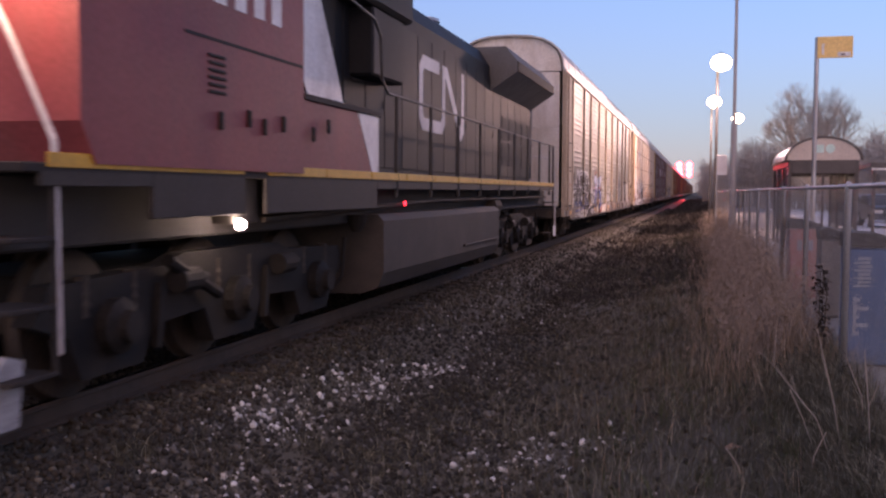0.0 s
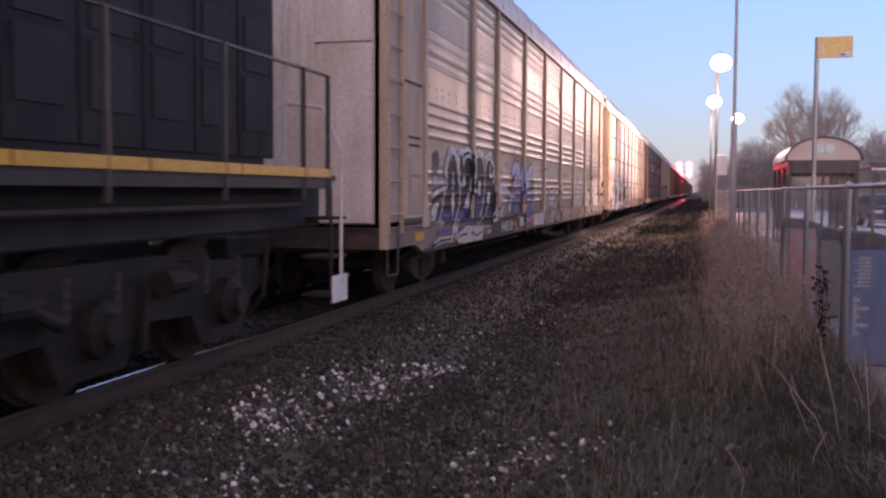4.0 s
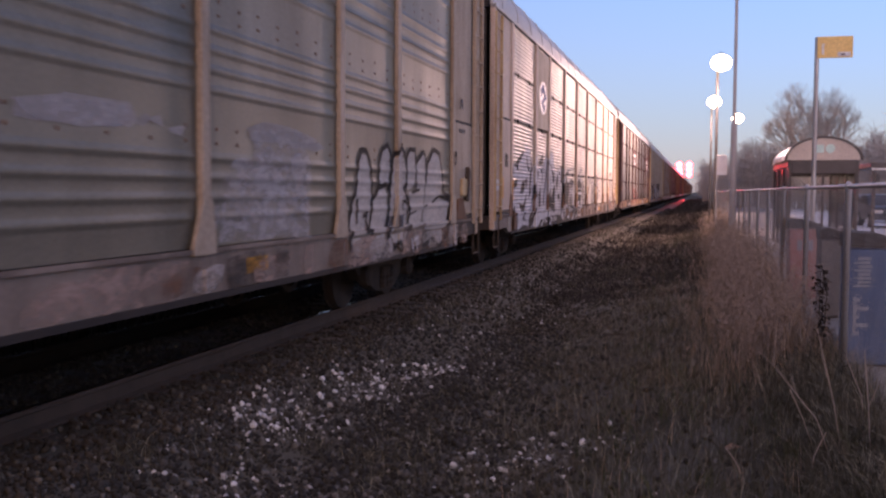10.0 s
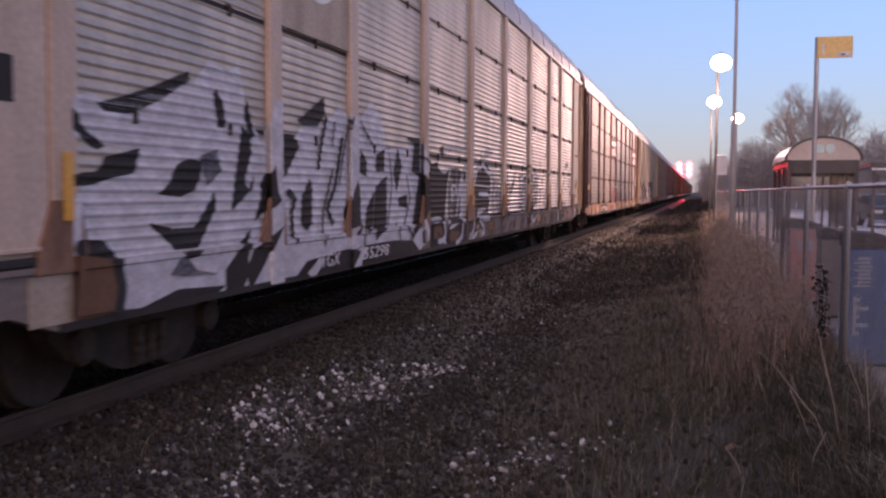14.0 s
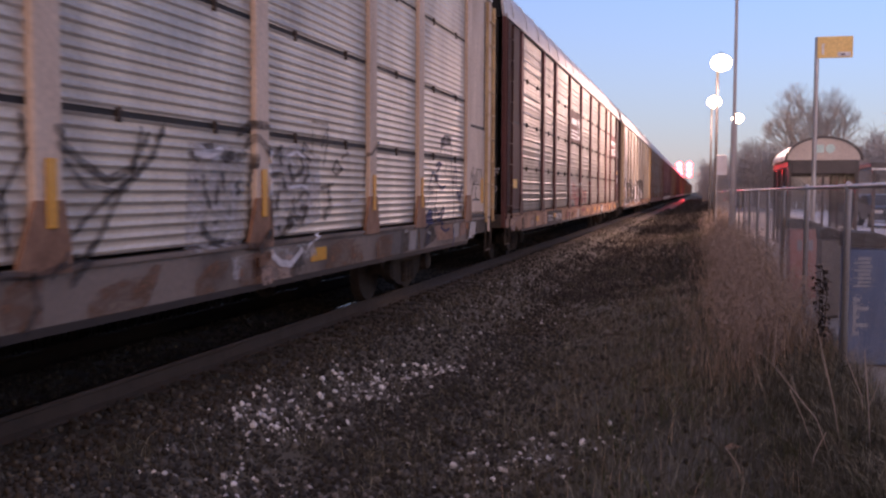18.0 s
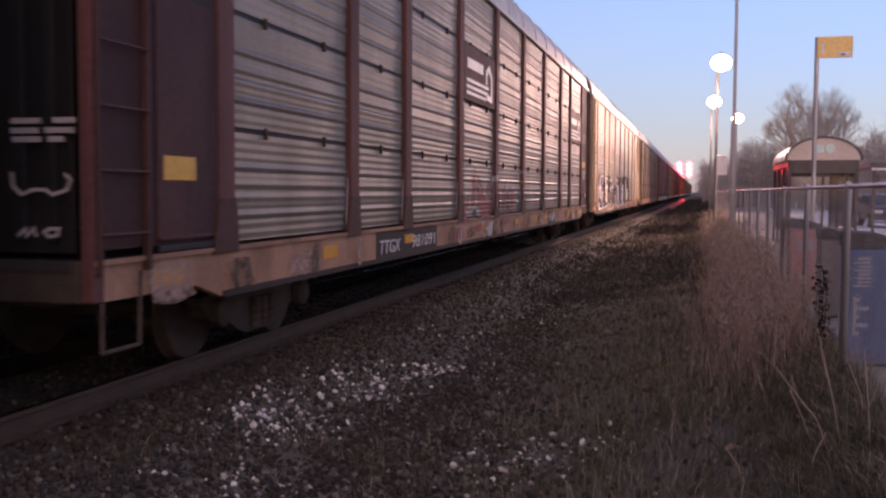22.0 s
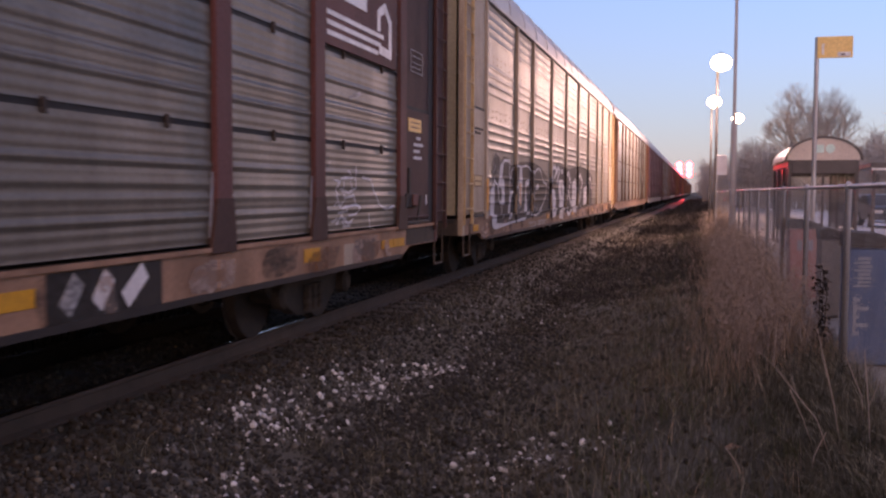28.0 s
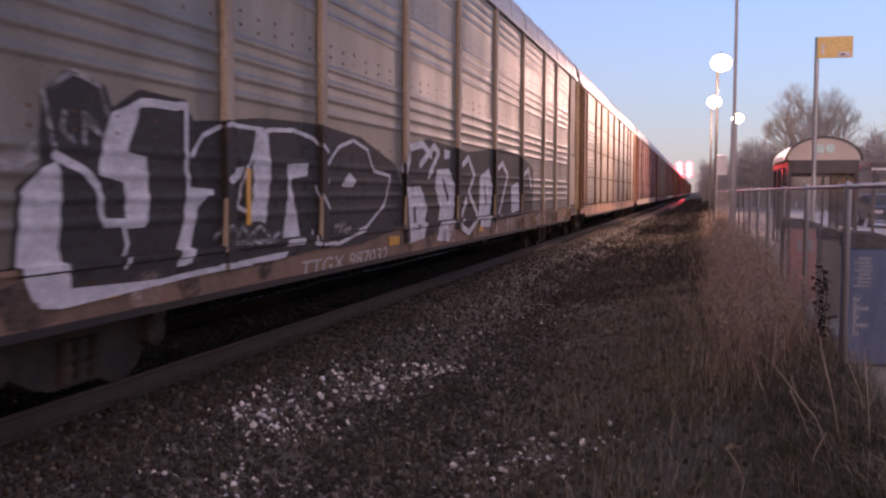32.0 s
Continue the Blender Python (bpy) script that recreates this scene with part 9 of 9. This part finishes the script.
for a, b, stem, forks in STALKS:
    st = thing("dead_stalk", "thin bleached dead stalk leaning in the grass", "plant", a, b, ground_height(a, b))
    part("stem", Shape().rod([(0, 0, -0.02)] + stem, 0.003, 5), PALE_STALK, st)
    for p, q in forks:
        part("twig", Shape().tube(p, q, 0.002, 0.0013, 5), PALE_STALK, st)
# a withered vine that climbs the fence
VINE_LEAF = material("withered_vine_leaf", (0.06, 0.045, 0.035), 0.85, dirt=(0.03, 0.024, 0.02), scale=20, bump=0.1, spec=0.2, vary=0.3)
vine = thing("dead_vine", "withered dark vine climbing the chain-link fence", "plant", FENCE_X - 0.05, 9.2, ground_height(FENCE_X - 0.05, 9.2))
rnd = random.Random(23)
for lean in (-0.25, 0.05, 0.3):
    part("stem", Shape().rod([(0, lean * 0.3, -0.02), (-0.01, lean * 0.6, 0.3), (0.0, lean, 0.78)], 0.004, 5), VINE_LEAF, vine)
leaves = Shape()
for i in range(150):
    q = rnd.uniform(0.2, 1.0)
    c = Vector((rnd.uniform(-0.05, 0.03), rnd.choice((-0.25, 0.05, 0.3)) * (0.3 + 0.7 * q) + rnd.gauss(0, 0.07), 0.85 * q))
    a, b = Vector((rnd.uniform(-1, 1), rnd.uniform(-1, 1), rnd.uniform(-1, 0.3))).normalized() * 0.045, Vector((rnd.uniform(-1, 1), rnd.uniform(-1, 1), rnd.uniform(-0.5, 0.5))).normalized() * 0.022
    leaves.add([c, c + a * 0.5 + b, c + a, c + a * 0.5 - b, c + a * 0.5 + a.cross(b) * 6], [(0, 1, 4), (1, 2, 4), (2, 3, 4), (3, 0, 4)])
part("leaves", leaves, VINE_LEAF, vine, "curled dead leaves", kind="stuff")
# tufts on the ballast
n = 9000
cx, cy = rng.uniform(-3.5, -0.6, 260), 3.6 * (26 / 3.6) ** rng.uniform(0, 1, 260)
cx[:3], cy[:3] = (-3.6, -3.55, -3.62), (9.3, 9.42, 9.45)
k = rng.integers(0, 260, n)
x, y = cx[k] + 0.07 * rng.normal(size=n), cy[k] + 0.09 * rng.normal(size=n)
part("grass_tufts", blades(x, y, rng.uniform(0.05, 0.2, n), 0.0035 + 0.0006 * y ** 0.5, 0.9, GRASS_DARK, "grass_tufts"), None, verge, "small dead tufts on the stones", kind="stuff")
leafm = material("fallen_leaf", (0.3, 0.2, 0.15), 0.8, scale=9, bump=0.1)
for (a, b) in ((0.24, 6.6),):
    lf = thing("fallen_leaf", "curled dry brown leaf on the ground", "leaf", a, b, ground_height(a, b) + 0.045, "fallen leaves")
    part("blade", Shape().add([(-0.05, 0, 0.01), (0, -0.035, 0.0), (0.05, 0, 0.02), (0, 0.035, 0.03), (0, 0, -0.012)], [(0, 1, 4), (1, 2, 4), (2, 3, 4), (3, 0, 4)]), leafm, lf)
    part("stem", Shape().tube((0.05, 0, 0.02), (0.09, 0.01, 0.0), 0.002, 0.0015, 4), leafm, lf)
stick = thing("stick", "thin dark broken stick lying in the weeds", "stick", -1.0, 12.5, ground_height(-1.0, 12.5) + 0.06)
part("wood", Shape().rod([(-0.12, 0, 0), (0.05, 0.02, 0.02), (0.16, 0.0, 0.01)], 0.009, 6), TIE_WOOD, stick)


# ---- trees ----
BARK = material("grey_bark", (0.42, 0.365, 0.32), 0.95, dirt=(0.27, 0.23, 0.2), scale=4, grain=30, bump=0.4)


def branches(s, twigs, p, d, length, r, depth, rnd, up, crown):
    q = p + d * length
    (s if depth > 3 else twigs).tube(p, q, r, r * 0.72, 6 if depth > 4 else 3, False)
    if depth == 0:
        return
    for i in range(rnd.choice((2, 3, 3)) if depth > 1 else 3):
        side = Vector((rnd.gauss(0, 1), rnd.gauss(0, 1), rnd.gauss(0, 0.5)))
        e = (d + side * 0.34 + Vector((0, 0, up))).normalized()
        start = p + d * length * rnd.uniform(0.5, 1.0)
        reach = length * rnd.uniform(0.62, 0.86)
        tip = start + e * reach
        if (tip.x / crown[0]) ** 2 + (tip.y / crown[0]) ** 2 + ((tip.z - crown[1]) / crown[2]) ** 2 > rnd.uniform(0.8, 1.15):
            continue
        branches(s, twigs, start, e, reach, r * 0.64, depth - 1, rnd, up, crown)


def bare_tree(x, y, h, seed, stems, label):
    """A leafless tree: a short trunk, steep limbs and an oval crown of fine twigs."""
    rnd = random.Random(seed)
    ob = thing("tree", label, "tree", x, y, 0)
    wood, twigs = Shape(), Shape()
    wood.lathe([(-0.1, 0.26), (0.3, 0.2), (h * 0.2, 0.17)], (0, 0, 0), "z", 9)
    for i in range(stems):
        a = 6.28 * i / stems + rnd.uniform(-0.3, 0.3)
        k = rnd.uniform(0.2, 0.6)
        d = Vector((k * math.cos(a), k * math.sin(a), 1)).normalized()
        branches(wood, twigs, Vector((0, 0, h * 0.17)), d, h * 0.24, 0.07, 7, rnd, 0.12, (h * 0.35, h * 0.62, h * 0.4))
    part("trunk", wood, BARK, ob)
    part("crown", twigs, BARK, ob, "bare fine twigs")
    return ob


bare_tree(6.15, 60.0, 8.2, 5, 9, "leafless tree with upright limbs and fine twigs")


def thicket(name, label, boxes, count, h0, h1, seed):
    """A far strip of leafless woods: many bare stems with twigs."""
    rnd = random.Random(seed)
    s = Shape()
    for i in range(count):
        x0, x1, y0, y1 = boxes[i % len(boxes)]
        x, y = rnd.uniform(x0, x1), rnd.uniform(y0, y1)
        h = rnd.uniform(h0, h1)
        p = Vector((x, y, -0.1))
        top = p + Vector((rnd.gauss(0, 0.4), rnd.gauss(0, 0.4), h))
        s.tube(p, top, 0.07, 0.02, 4, False)
        for j in range(26):
            k = rnd.uniform(0.12, 0.97)
            a = p.lerp(top, k)
            b = a + Vector((rnd.gauss(0, 1), rnd.gauss(0, 1), rnd.uniform(0.3, 1.3))) * (0.35 + 0.9 * (1 - k))
            s.tube(a, b, 0.028, 0.012, 3, False)
            for q in range(2):
                c = a.lerp(b, rnd.uniform(0.4, 1))
                s.tube(c, c + Vector((rnd.gauss(0, 0.5), rnd.gauss(0, 0.5), rnd.uniform(0, 0.7))), 0.016, 0.008, 3, False)
    ob = new(name, s.mesh(name, BARK))
    return tagged(ob, label, "woods", kind="stuff")


thicket("far_woods", "dark leafless woods behind the platform", [(3.5, 9.0, 92, 112), (8.0, 16.0, 80, 100), (12, 22, 60, 80)], 420, 4.0, 6.6, 3)
thicket("far_woods", "low dark brush far along the line", [(0.6, 5.0, 150, 190), (3.5, 14.0, 150, 200)], 260, 3.5, 7.0, 8)


# Out-of-view trees added to keep low sky off the train's side.
thicket("far_woods", "unseen leafless woods added to block low sky", [(27, 34, -30, 25), (27, 36, 20, 70), (34, 40, -30, 70)], 520, 7.0, 11.0, 23)


# ---- parked cars and the second canopy ----
def parked_car(x, y, rz, paint, label):
    ob = thing("car", label, "car", x, y, 0.02, "parked cars", rz=rz)
    side = [(-2.1, 0.35), (-2.15, 0.7), (-2.0, 0.86), (-1.2, 0.95), (-0.5, 1.38), (0.9, 1.4), (1.6, 1.0), (2.1, 0.9), (2.2, 0.55), (2.15, 0.3)]
    part("body", Shape().prism([(a, b) for a, b in side], -0.85, 0.85, "y"), paint, ob)
    part("windows", Shape().prism([(-1.08, 0.96), (-0.46, 1.33), (0.85, 1.35), (1.42, 1.02)], -0.857, 0.857, "y"), BLACK, ob, "dark glass")
    for a in (-1.35, 1.35):
        for b in (-0.8, 0.8):
            w = part("wheel", Shape().lathe([(-0.1, 0.3), (0.1, 0.3)], (a, b, 0.31), "y", 16), BLACK, ob)
            part("rim", Shape().lathe([(-0.108, 0.18), (0.108, 0.18)], (a, b, 0.31), "y", 12), STEEL, w)
    for b in (-0.62, 0.62):
        part("headlight", Shape().box(-2.16, -2.1, b - 0.16, b + 0.16, 0.62, 0.76, 0.02), WHITE, ob)
    return ob


paints = [material("dark_car_paint", (0.03, 0.033, 0.04), 0.3, bump=0), material("silver_car_paint", (0.4, 0.4, 0.42), 0.3, metal=0.4, bump=0), material("blue_car_paint", (0.04, 0.08, 0.2), 0.3, bump=0)]
for i, (a, b, m, t) in enumerate(((7.8, 46.0, 0, "dark parked car in the lot"), (10.5, 46.3, 2, "dark blue parked car in the lot"), (13.2, 46.0, 1, "silver parked car in the lot"), (8.6, 53.5, 1, "silver parked car in the lot"), (11.4, 53.2, 0, "dark parked car in the lot"), (14.2, 53.5, 0, "dark parked car in the lot"))):
    parked_car(a, b, 90, paints[m], t)


def canopy(x, y):
    ob = thing("platform_canopy", "dark flat platform canopy on square posts", "shelter", x, y, PLATFORM_Z)
    dark = bpy.data.materials["dark_bronze_frame"]
    part("roof", Shape().box(0, 3.4, 0, 5.0, 2.28, 2.46, 0.02), dark, ob)
    part("fascia_line", Shape().box(0.02, 3.38, -0.012, -0.002, 2.2, 2.28, 0.003), STEEL, ob)
    for a in (0.1, 1.7, 3.2):
        for b in (0.2, 4.6):
            part("post", Shape().box(a, a + 0.1, b, b + 0.1, 0, 2.28, 0.008), dark, ob)
    return ob


canopy(5.6, 36.0)


def lot_lamp(x, y, h):
    ob = thing("lot_lamp", "tall parking lot mast with two white lamps", "lamp post", x, y, 0.02)
    part("pole", Shape().tube((0, 0, 0), (0, 0, h), 0.11, 0.07, 10), LAMP_POLE, ob)
    part("cross_arm", Shape().tube((-0.9, 0, h), (0.9, 0, h), 0.04, 0.04, 8), LAMP_POLE, ob)
    white = glowing("white_lot_lens", (0.95, 0.92, 1.0), 40)
    for a in (-1.1, 1.1):
        part("lamp_head", Shape().box(a - 0.35, a + 0.35, -0.2, 0.2, h, h + 0.14, 0.03), BLACK, ob)
        part("lens", Shape().box(a - 0.3, a + 0.3, -0.17, 0.17, h - 0.05, h - 0.005, 0.01), white, ob, "glowing white lens")
    return ob


lot_lamp(28.5, 56.5, 8.3)
lot_light = new("lot_light", bpy.data.lights.new("lot_light", "SPOT"))
lot_light.data.energy, lot_light.data.color, lot_light.data.shadow_soft_size = 900, (1.0, 0.9, 0.85), 0.6
lot_light.data.spot_size, lot_light.data.spot_blend = radians(70), 0.6
lot_light.matrix_world = look((27.6, 56.0, 7.9), (12, 36, 0))


def motions():
    """The train rolls towards the camera and past it, and its wheels turn."""
    def rows(y0):
        return [(t, pose(TRACK, y0 - rolled(t), 0)) for t in range(0, 33)]
    walk(loco, rows(0.0))
    for i, car in enumerate(cars):
        walk(car, rows(FRONT + PITCH * i + {2: 0.1, 3: 0.33}.get(i, 0.0)))
    for w, k, r in spinning:
        walk(w, [(n / 7.5, pose(0, k, r, math.degrees(rolled(n / 7.5) / r))) for n in range(0, 241)])


motions()
